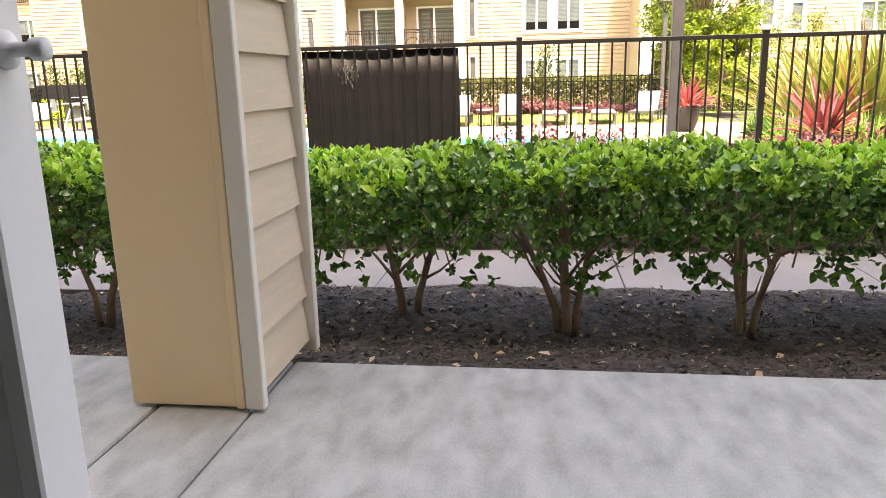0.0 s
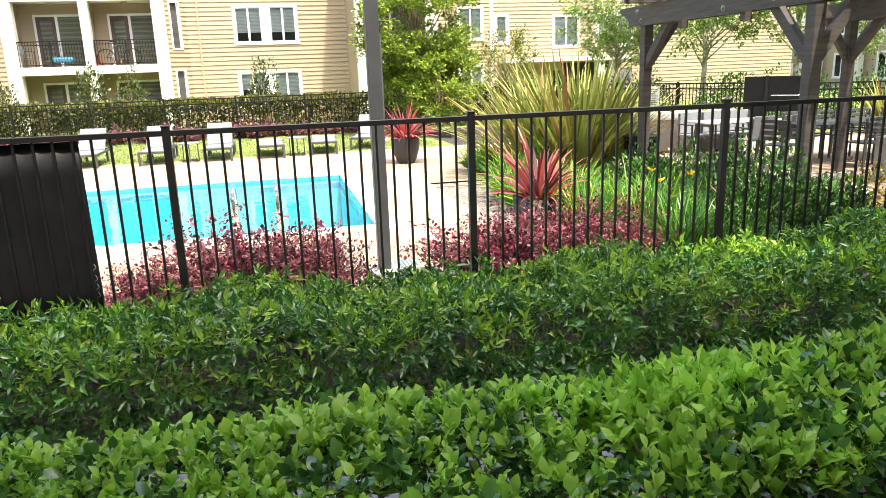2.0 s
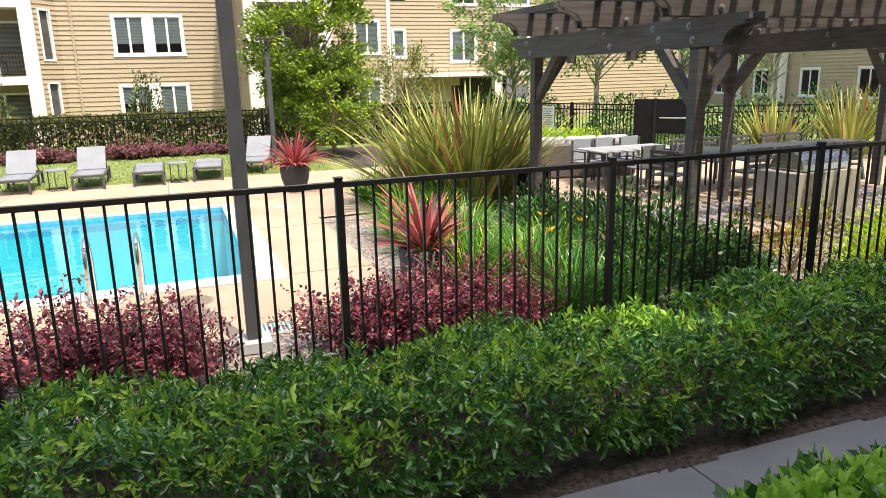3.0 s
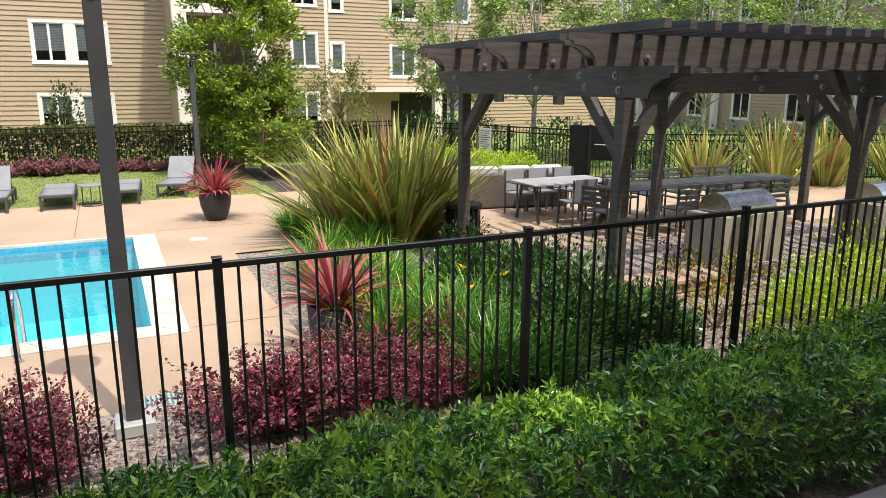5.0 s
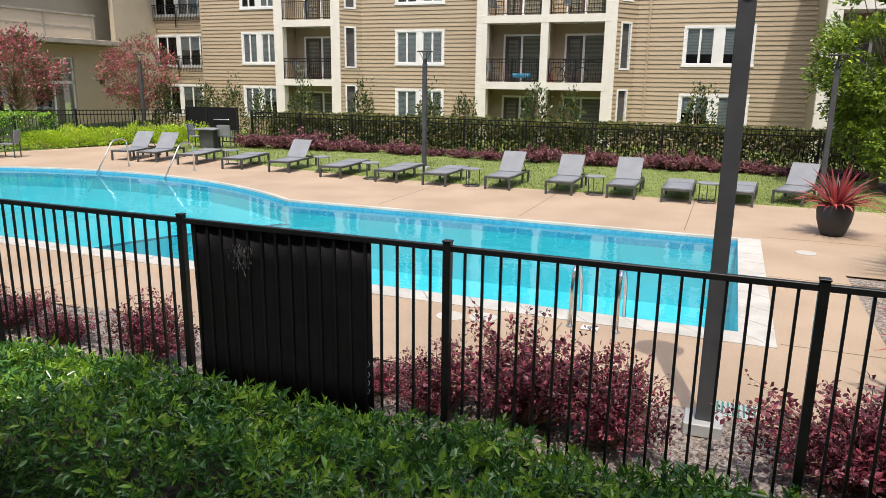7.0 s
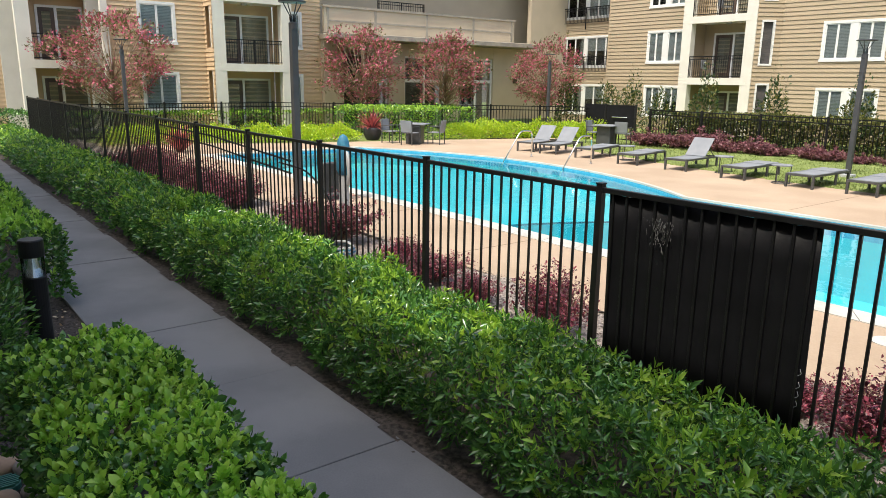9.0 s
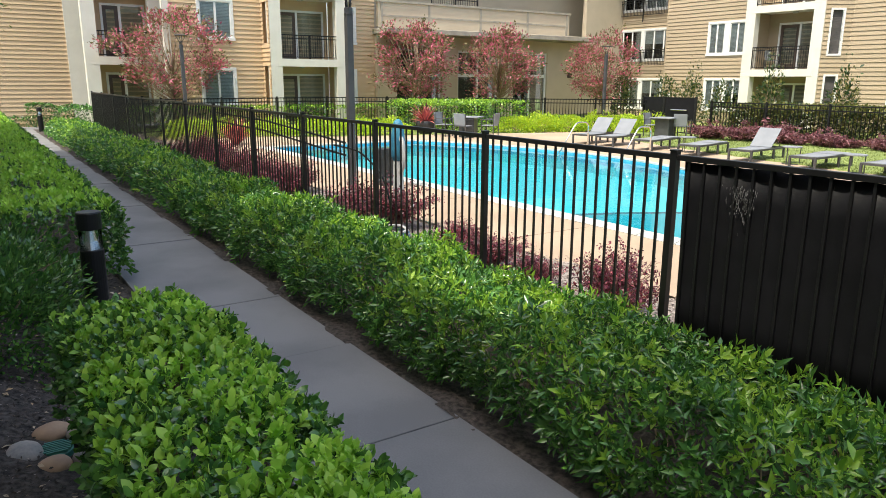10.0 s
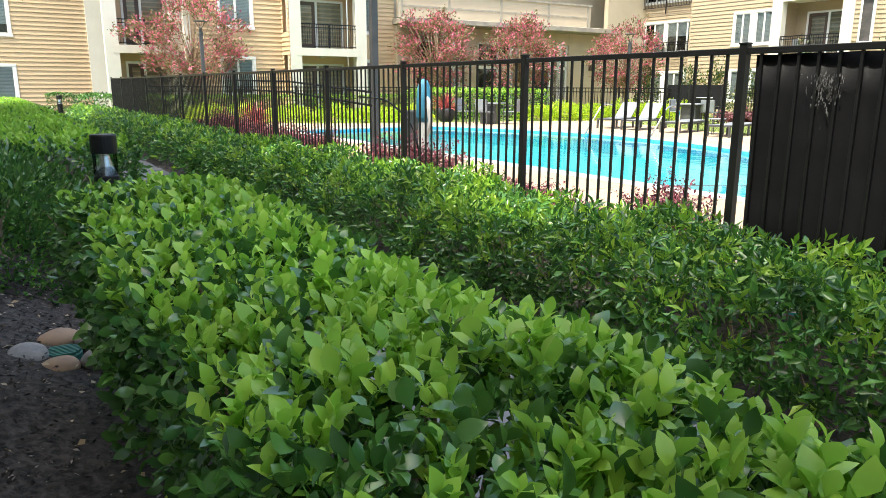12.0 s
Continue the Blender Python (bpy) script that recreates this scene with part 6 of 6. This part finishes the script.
for kind_, x, y, rz in ((up, -14.0, 12.9, 14), (up, -13.0, 12.95, 14), (flat, -11.45, 12.95, 12), (flat, -9.6, 12.7, 10), (up, -8.0, 12.7, 6), (flat, -6.15, 12.4, 2), (flat, -4.45, 12.3, 0), (flat, -3.1, 12.3, 0),
                        (up, -1.47, 12.4, 0), (up, 0.08, 12.3, 0), (up, 1.5, 12.35, 0), (flat, 2.72, 12.3, 0), (flat, 3.98, 12.5, -4), (up, 5.0, 13.1, -16)):
    if kind_ not in first:
        first[kind_] = True
        kind_.matrix_basis = pose(x, y, DECK, 0, 0, rz)
    else:
        copy_thing(kind_, pose(x, y, DECK, 0, 0, rz))


def side_table():
    t = thing("side_table", pose(0, 0, 0), "small round grey metal side table between loungers", "side table", "poolside side tables")
    part("top", lathe(bmesh.new(), [(0.22, 0.42), (0.24, 0.425), (0.24, 0.445), (0.23, 0.45)], 24), M_SLING, t)
    for a in (30, 150, 270):
        x, y = 0.2 * math.cos(radians(a)), 0.2 * math.sin(radians(a))
        part("leg", tube(bmesh.new(), [(x, y, 0), (x, y, 0.42)], 0.012, 6), M_FRAME, t)
    part("foot_ring", tube(bmesh.new(), [(0.2 * math.cos(k * math.pi / 10), 0.2 * math.sin(k * math.pi / 10), 0.012) for k in range(21)], 0.01, 5), M_FRAME, t)
    return t


st = side_table()
st.matrix_basis = pose(-5.1, 12.75, DECK)
for x, y in ((-2.25, 12.75), (0.85, 12.75), (3.35, 12.75), (-10.4, 13.7), (-7.0, 13.4)):
    copy_thing(st, pose(x, y, DECK))


def chair(label, dark=False):
    c = thing("dining_chair", pose(0, 0, 0), label, "chair", "patio chairs")
    for x in (-0.25, 0.22):
        for y in (-0.25, 0.22):
            part("leg", boxes((x, x + 0.03, y, y + 0.03, 0, 0.86 if y > 0 else 0.64), bevel=0.003), M_FRAME, c)
        part("arm", boxes((x - 0.01, x + 0.04, -0.25, 0.25, 0.64, 0.665), bevel=0.004), M_FRAME, c)
    part("seat", boxes((-0.24, 0.24, -0.25, 0.22, 0.42, 0.445), bevel=0.006), M_FRAME if dark else M_SLING, c)
    for z0, z1 in (((0.06, 0.13), (0.16, 0.23), (0.26, 0.33), (0.36, 0.42)) if dark else ((0, 0.42),)):
        bm = boxes((-0.24, 0.24, -0.012, 0.012, z0, z1), bevel=0.006)
        bmesh.ops.transform(bm, matrix=pose(0, 0.235, 0.46, -8), verts=bm.verts)
        part("back_slat" if dark else "backrest", bm, M_FRAME if dark else M_SLING, c)
    return c


def slat_table(m, L, w, label, pale):
    t = thing("dining_table", m, label, "table")
    mat = M_TABLETOP if pale else M_FRAME
    n = int(w / 0.11)
    for i in range(n):
        y = -w / 2 + w * i / n
        part("slat", boxes((-L / 2, L / 2, y + 0.006, y + w / n - 0.006, 0.72, 0.745), bevel=0.004), mat, t)
    for x in (-L / 2 + 0.15, L / 2 - 0.15):
        for s in (-1, 1):
            part("leg", tube(bmesh.new(), [(x, s * w * 0.42, 0), (x, s * w * 0.22, 0.72)], 0.035, 4), M_FRAME, t)
        part("stretcher", boxes((x - 0.02, x + 0.02, -w * 0.3, w * 0.3, 0.66, 0.70)), M_FRAME, t)
    return t


ch = chair("grey sling armchair at the patio table")
ch.matrix_basis = pose(-19.05, 10.85, DECK, 0, 0, 110)
for x, y, rz in ((-17.75, 12.0, -60), (-18.0, 11.0, 200), (-13.9, 17.9, 200), (-15.0, 17.6, 100)):
    copy_thing(ch, pose(x, y, DECK, 0, 0, rz))


def block_table(m, s, label):
    t = thing("bistro_table", m, label, "table")
    part("top", boxes((-s / 2, s / 2, -s / 2, s / 2, 0.70, 0.74), bevel=0.006), M_SLING, t)
    part("pedestal", boxes((-s * 0.3, s * 0.3, -s * 0.3, s * 0.3, 0, 0.70), bevel=0.01), M_FRAME, t)


block_table(pose(-18.4, 11.5, DECK, 0, 0, 40), 0.95, "square grey bistro table on the deck")
block_table(pose(-14.4, 17.6, DECK, 0, 0, 10), 0.9, "square grey table behind the loungers")

# dining patio under the pergola
dk = chair("dark slatted metal armchair at the dining table", dark=True)
dk.matrix_basis = pose(15.6, 6.7, -0.165, 0, 0, 0)
DR = 0
slat_table(pose(11.65, 7.2, -0.165, 0, 0, DR), 1.8, 0.95, "pale topped outdoor dining table", True)
slat_table(pose(14.0, 5.95, -0.165, 0, 0, DR), 4.4, 0.95, "long dark slatted outdoor dining table under the pergola", False)
for x, y, rz in ((11.15, 7.85, 0), (11.7, 7.88, 0), (12.3, 7.85, 0), (11.55, 6.55, 180), (12.15, 6.5, 180), (11.35, 5.55, 115), (12.75, 5.2, 180), (13.35, 5.15, 180), (14.3, 5.2, 180), (14.9, 5.15, 180), (12.7, 6.7, 0), (13.4, 6.72, 0), (14.2, 6.7, 0), (15.0, 6.72, 0)):
    copy_thing(ch if x < 12.4 and y > 6 else dk, pose(x, y, -0.165, 0, 0, rz + DR))


def sofa(m, L, label):
    s = thing("wicker_sofa", m, label, "sofa")
    part("base", boxes((-L / 2, L / 2, -0.4, 0.4, 0.03, 0.38), bevel=0.02), M_WICKER, s)
    part("back", boxes((-L / 2, L / 2, -0.46, -0.30, 0.03, 0.74), bevel=0.03), M_WICKER, s)
    for x in (-L / 2 - 0.06, L / 2 - 0.08):
        part("arm", boxes((x, x + 0.14, -0.4, 0.4, 0.03, 0.6), bevel=0.03), M_WICKER, s)
    n = max(2, int(L / 0.75))
    for i in range(n):
        a = -L / 2 + 0.08 + (L - 0.16) * i / n
        part("seat_cushion", boxes((a + 0.01, a + (L - 0.16) / n - 0.01, -0.28, 0.38, 0.38, 0.50), bevel=0.03), M_CUSHION, s, "pale seat cushion")
        part("back_cushion", boxes((a + 0.01, a + (L - 0.16) / n - 0.01, -0.30, -0.14, 0.48, 0.88), bevel=0.05), M_CUSHION, s, "pale back cushion")


sofa(pose(11.55, 8.95, -0.17, 0, 0, -12), 2.3, "grey wicker outdoor sofa with pale cushions")
sofa(pose(10.35, 9.75, -0.17, 0, 0, -56), 1.5, "grey wicker outdoor sofa with pale cushions")
bin_ = thing("litter_bin", pose(8.72, 5.62, -0.2), "black slatted metal litter bin", "litter bin")
for k in range(18):
    a = k * 2 * math.pi / 18
    ob = part("slat", boxes((-0.022, 0.022, -0.005, 0.005, 0.04, 0.72)), M_IRON, bin_)
    ob.matrix_basis = pose(0.27 * math.cos(a), 0.27 * math.sin(a), 0, 0, 0, math.degrees(a) + 90)
part("rim", lathe(bmesh.new(), [(0.27, 0.70), (0.30, 0.72), (0.30, 0.76), (0.22, 0.77)], 28), M_IRON, bin_)
part("liner", lathe(bmesh.new(), [(0.24, 0.03), (0.25, 0.68)], 20), M_SHEET, bin_)


def pergola():
    """Dark timber pergola: posts with knee braces, paired beams, paired scroll-ended rafters, purlins."""
    g = thing("pergola", pose(8.45, 1.54, -0.2, 0, 0, 0), "dark-stained timber pergola over the dining tables", "pergola")
    W, BAY, ZB = 3.52, 3.65, 2.46

    def brace(x, y, dx, dy):
        """A knee brace from the post up to the timber above."""
        a, c = Vector((x, y, ZB - 0.62)), Vector((x + dx * 0.66, y + dy * 0.66, ZB + (0.06 if dy else 0.32)))
        d = (c - a).normalized()
        side = Vector((dy, -dx, 0)).normalized() * 0.045
        up = d.cross(side).normalized() * 0.06
        bm = bmesh.new()
        va = [bm.verts.new(a + s * side + t * up) for s, t in ((-1, -1), (1, -1), (1, 1), (-1, 1))]
        vb = [bm.verts.new(c + s * side + t * up) for s, t in ((-1, -1), (1, -1), (1, 1), (-1, 1))]
        bm.faces.new(va[::-1])
        bm.faces.new(vb)
        for k in range(4):
            bm.faces.new((va[k], va[(k + 1) % 4], vb[(k + 1) % 4], vb[k]))
        part("brace", bm, M_PERGOLA, g)

    def bolt(x, y, z, rx, ry):
        bm = lathe(bmesh.new(), [(0.040, 0), (0.040, 0.007), (0.022, 0.010), (0.020, 0.026), (0.008, 0.030)], 10)
        part("bolt", bm, M_BOLT, g, "galvanised bolt and washer").matrix_basis = pose(x, y, z, rx, ry, 0)

    for i in range(3):
        for j in range(2):
            x, y = i * BAY, j * W
            part("post", boxes((x - 0.07, x + 0.07, y - 0.07, y + 0.07, 0, ZB + 0.28), bevel=0.008), M_PERGOLA, g)
            brace(x, y, 0, 1 if j == 0 else -1)
            for s in (-1, 1):
                if not ((i == 0 and s < 0) or (i == 2 and s > 0)):
                    brace(x, y, s, 0)

    def scroll(L0, L1, h, t):
        """A board along x: at each end a square nose, a small step, and a hollow curve to the lower edge."""
        bm = bmesh.new()
        prof = [(L0, h), (L0, h * 0.78), (L0 + 0.05, h * 0.76), (L0 + 0.05, h * 0.66)]
        prof += [(L0 + 0.08 + 0.24 * math.sin(q), h * 0.64 - h * 0.64 * (1 - math.cos(q))) for q in (0.0, 0.35, 0.7, 1.05, 1.35, 1.5708)]
        prof += [(L1 - (p - L0), z) for p, z in prof[::-1]]
        va, vb = [bm.verts.new((p, -t / 2, z)) for p, z in prof], [bm.verts.new((p, t / 2, z)) for p, z in prof]
        bm.faces.new(va)
        bm.faces.new(vb[::-1])
        for k in range(len(prof)):
            bm.faces.new((va[k], vb[k], vb[(k + 1) % len(prof)], va[(k + 1) % len(prof)]))
        return bm

    for i in range(3):
        for s in (-0.095, 0.095):
            bm = scroll(-0.78, W + 0.66, 0.29, 0.045)
            bmesh.ops.transform(bm, matrix=pose(i * BAY + s, 0, ZB, 0, 0, 90), verts=bm.verts)
            part("beam", bm, M_PERGOLA, g)
        for y in (-0.03, 1.45, W - 0.03):
            bolt(i * BAY - 0.118, y, ZB + 0.07, 0, -90)
            bolt(i * BAY - 0.118, y + (0.06 if y < 1 else 0.12), ZB + 0.21, 0, -90)
        bolt(i * BAY - 0.118, 0.52, ZB + 0.10, 0, -90)
        bolt(i * BAY - 0.118, 0.62, ZB + 0.22, 0, -90)
    for y in (-0.12, 1.48, 3.14):
        for s in (-0.07, 0.07):
            bm = scroll(-0.85, 2 * BAY + 0.85, 0.29, 0.045)
            bmesh.ops.transform(bm, matrix=pose(0, y + s, ZB + 0.292), verts=bm.verts)
            part("rafter", bm, M_PERGOLA, g)
        for i in range(3):
            bolt(i * BAY - 0.04, y - 0.094, ZB + 0.50, 90, 0)
            bolt(i * BAY + 0.06, y - 0.094, ZB + 0.37, 90, 0)
    for y in (W * 0.33, W * 0.72):
        part("hanger", boxes((-0.05, 0.05, y - 0.05, y + 0.05, ZB - 0.10, ZB + 0.28), bevel=0.006), M_PERGOLA, g)
    for k in range(28):
        x = -0.33 + 0.285 * k
        part("purlin", boxes((x - 0.042, x + 0.042, -0.90, W + 0.75, ZB + 0.584, ZB + 0.675), bevel=0.004), M_PERGOLA, g)
    return g


pergola()


def grill(x, y, rz):
    g = thing("barbecue_grill", pose(x, y, -0.23, 0, 0, rz), "steel barbecue grill with a rounded lid", "grill")
    part("cabinet", boxes((-0.7, 0.7, -0.35, 0.35, 0, 0.78), bevel=0.01), M_KERB, g, "pale concrete counter")
    bm = bmesh.new()
    n = 10
    for k in range(n):
        a0, a1 = math.pi * k / n, math.pi * (k + 1) / n
        q = [(-0.5, 0.3 * math.cos(a0), 0.8 + 0.28 * math.sin(a0)), (0.5, 0.3 * math.cos(a0), 0.8 + 0.28 * math.sin(a0)), (0.5, 0.3 * math.cos(a1), 0.8 + 0.28 * math.sin(a1)), (-0.5, 0.3 * math.cos(a1), 0.8 + 0.28 * math.sin(a1))]
        bm.faces.new([bm.verts.new(p) for p in q])
    for x_ in (-0.5, 0.5):
        bm.faces.new([bm.verts.new((x_, 0.3 * math.cos(math.pi * k / n), 0.8 + 0.28 * math.sin(math.pi * k / n))) for k in range(n + 1)])
    part("lid", bm, M_STEEL, g, "rounded steel lid")
    part("handle", tube(bmesh.new(), [(-0.4, -0.34, 0.95), (0.4, -0.34, 0.95)], 0.015, 8), M_STEEL, g)


grill(12.2, 3.4, 184)
grill(15.25, 3.2, 184)
# flagstones among the shrubs
flag = thing("flagstone_wall", pose(9.55, 2.3, -0.2, 0, 0, 0), "low tan flagstone ledge among the shrubs", "stone ledge")
for i in range(4):
    part("stone", boxes((-0.8 + 0.45 * i, -0.38 + 0.45 * i, -0.28, 0.28, 0.22, 0.30), bevel=0.02), M_FLAG, flag)
for i in range(5):
    for j in range(2):
        part("stone", boxes((-0.78 + 0.36 * i + 0.1 * j, -0.44 + 0.36 * i + 0.1 * j, -0.24, 0.24, 0.11 * j, 0.11 * j + 0.10), bevel=0.015), M_FLAG, flag)
sign = thing("rules_sign", pose(14.9, 16.2, 0.15, 0, 0, -70), "small white pool rules sign on the fence", "sign")
part("board", boxes((-0.25, 0.25, -0.05, -0.035, 0.1, 0.85)), M_WHITE, sign)
for i in range(9):
    part("line", boxes((-0.2, 0.2 - 0.05 * (i % 3), -0.054, -0.051, 0.75 - 0.07 * i, 0.772 - 0.07 * i)), M_FRAME, sign)


# ---- path lights, stones, litter ----
def bollard(m):
    b = thing("bollard_light", m, "black bollard path light with a steel reflector cone", "bollard light", "path bollards")
    part("post", lathe(bmesh.new(), [(0.085, 0), (0.085, 0.55), (0.08, 0.56)], 28), M_IRON, b)
    part("reflector", lathe(bmesh.new(), [(0.078, 0.56), (0.05, 0.62), (0.032, 0.70)], 28), M_STEEL, b, "bright steel cone")
    part("lens", lathe(bmesh.new(), [(0.081, 0.56), (0.081, 0.71)], 28), M_GLASS, b).visible_shadow = False
    part("cap", lathe(bmesh.new(), [(0.086, 0.71), (0.088, 0.72), (0.088, 0.83), (0.082, 0.84)], 28), M_IRON, b)
    return b


bo = bollard(pose(-3.42, -3.2, -0.2))
bo.scale = (1.12, 1.12, 1.14)
copy_thing(bo, pose(-29.0, -1.45, -0.22))
rr = random.Random(9)
for x, y, s, mt in ((-1.12, -3.94, 0.11, M_STONE), (-1.34, -3.77, 0.10, M_STONE_T), (-1.24, -3.6, 0.10, M_STONE), (-0.93, -3.8, 0.085, M_STONE_T), (-0.96, -3.63, 0.08, M_STONE), (-1.24, -4.04, 0.08, M_STONE)):
    bm = bmesh.new()
    bmesh.ops.create_icosphere(bm, subdivisions=3, radius=1)
    for v in bm.verts:
        v.co *= 1 + 0.10 * noise.noise(v.co * 1.2 + Vector((x * 9, y * 7, 0)))
    bmesh.ops.transform(bm, matrix=Matrix.Diagonal((s * 1.15, s, s * 0.62, 1)), verts=bm.verts)
    ob = part("river_stone", bm, mt, smooth=True)
    ob.location, ob.rotation_euler = (x, y, -0.245 + s * 0.45), (0, 0, rr.uniform(0, 6))
    tagged(ob, "smooth rounded river stone on the mulch", "stone", "stones round the drain")
dr = thing("drain_cap", pose(-1.13, -3.77, -0.235), "round green plastic drain cap on the mulch", "drain cap")
part("body", lathe(bmesh.new(), [(0.09, -0.02), (0.09, 0.03), (0.08, 0.035)], 24), M_DRAIN, dr)
for i in range(7):
    x = -0.066 + 0.022 * i
    h = math.sqrt(0.085 ** 2 - x * x)
    part("bar", boxes((x - 0.005, x + 0.005, -h, h, 0.035, 0.05)), M_DRAIN, dr)


def litter():
    """Fallen leaves and pale chips on the mulch."""
    n = 700
    X = rng.uniform(-6, 9, n)
    Y = rng.uniform(-4.25, -2.8, n)
    Z = mulch_z(X, Y) + 0.012
    me = leaves("leaf_litter", np.stack([X, Y, Z], -1), rng.normal(0, 1, (n, 3)) * (1, 1, 0.15), 0.04, 0.6, LEAF_MID, 0.1)
    tagged(part_mesh("leaf_litter", me, M_DRYLEAF), "scattered dry fallen leaves and chips", "leaf litter", kind="stuff")
    n = 26000
    X = np.where(rng.random(n) < 0.7, rng.uniform(-3, 7, n), rng.uniform(-10, 10, n))
    Y = rng.uniform(-4.28, -2.8, n)
    me = leaves("bark_chips", np.stack([X, Y, mulch_z(X, Y) + 0.004], -1), rng.normal(0, 1, (n, 3)) * (1, 1, 0.25), 0.03, 0.35, LEAF_FAR, 0.1)
    tagged(part_mesh("bark_chips", me, M_SOIL), "dark shredded bark chips", "bark", kind="stuff")
    n = 2600
    X = rng.uniform(-4, 8, n)
    Y = rng.uniform(-4.28, -2.8, n)
    me = leaves("pale_chips", np.stack([X, Y, mulch_z(X, Y) + 0.008], -1), rng.normal(0, 1, (n, 3)) * (1, 1, 0.25), 0.022, 0.45, LEAF_FAR, 0.1)
    tagged(part_mesh("pale_chips", me, M_CHIP), "pale weathered wood chips on the dark mulch", "bark", kind="stuff")
    n = 15000
    X = rng.uniform(-8, 12, n)
    Y = rng.uniform(0.02, 1.6, n)
    me = leaves("wood_chips", np.stack([X, Y, np.full(n, -0.185)], -1), rng.normal(0, 1, (n, 3)) * (1, 1, 0.25), 0.04, 0.4, LEAF_FAR, 0.1)
    tagged(part_mesh("wood_chips", me, M_CHIP), "weathered pale wood chips", "bark", kind="stuff")


litter()


# ---- things on the balconies ----
def bicycle(m):
    b = thing("bicycle", m, "dark bicycle parked on the balcony", "bicycle")
    for x in (-0.5, 0.5):
        w = part("wheel", tube(bmesh.new(), [(x + 0.33 * math.cos(k * math.pi / 12), 0, 0.34 + 0.33 * math.sin(k * math.pi / 12)) for k in range(25)], 0.018, 6), M_IRON, b)
    for p in (((-0.5, 0, 0.34), (-0.15, 0, 0.8)), ((-0.15, 0, 0.8), (0.38, 0, 0.82)), ((-0.05, 0, 0.3), (0.38, 0, 0.82)), ((-0.5, 0, 0.34), (-0.05, 0, 0.3)), ((-0.05, 0, 0.3), (-0.18, 0, 0.95)), ((0.5, 0, 0.34), (0.36, 0, 1.0))):
        part("tube", tube(bmesh.new(), p, 0.018, 6), M_FRAME, b)
    part("saddle", boxes((-0.3, -0.06, -0.06, 0.06, 0.95, 1.0), bevel=0.02), M_IRON, b)
    part("handlebar", tube(bmesh.new(), [(0.36, -0.28, 1.02), (0.36, 0.28, 1.02)], 0.015, 6), M_IRON, b)


bicycle(pose(-3.1, 27.45, F2, 0, 0, 8))
ob = tagged(part("storage_crate", boxes((-4.2, -3.9, 27.4, 27.7, F2, F2 + 0.42), bevel=0.03), M_RED), "red plastic crate on the balcony", "crate")
ob = thing("covered_seat", pose(-5.3, 27.7, F2), "blue covered patio seat on the balcony", "seat")
part("seat", boxes((-0.42, 0.42, -0.22, 0.22, 0.2, 0.4), bevel=0.06), M_BLUE, ob)
part("leg", boxes((-0.40, -0.35, -0.2, 0.2, 0, 0.21)), M_FRAME, ob)
part("leg", boxes((0.35, 0.40, -0.2, 0.2, 0, 0.21)), M_FRAME, ob)
for x, z in ((-16.8, F2), (-6.6, F3), (-3.2, F3), (-16.2, F3), (-6.7, F2)):
    copy_thing(ch, pose(x, 27.7, z, 0, 0, 150))
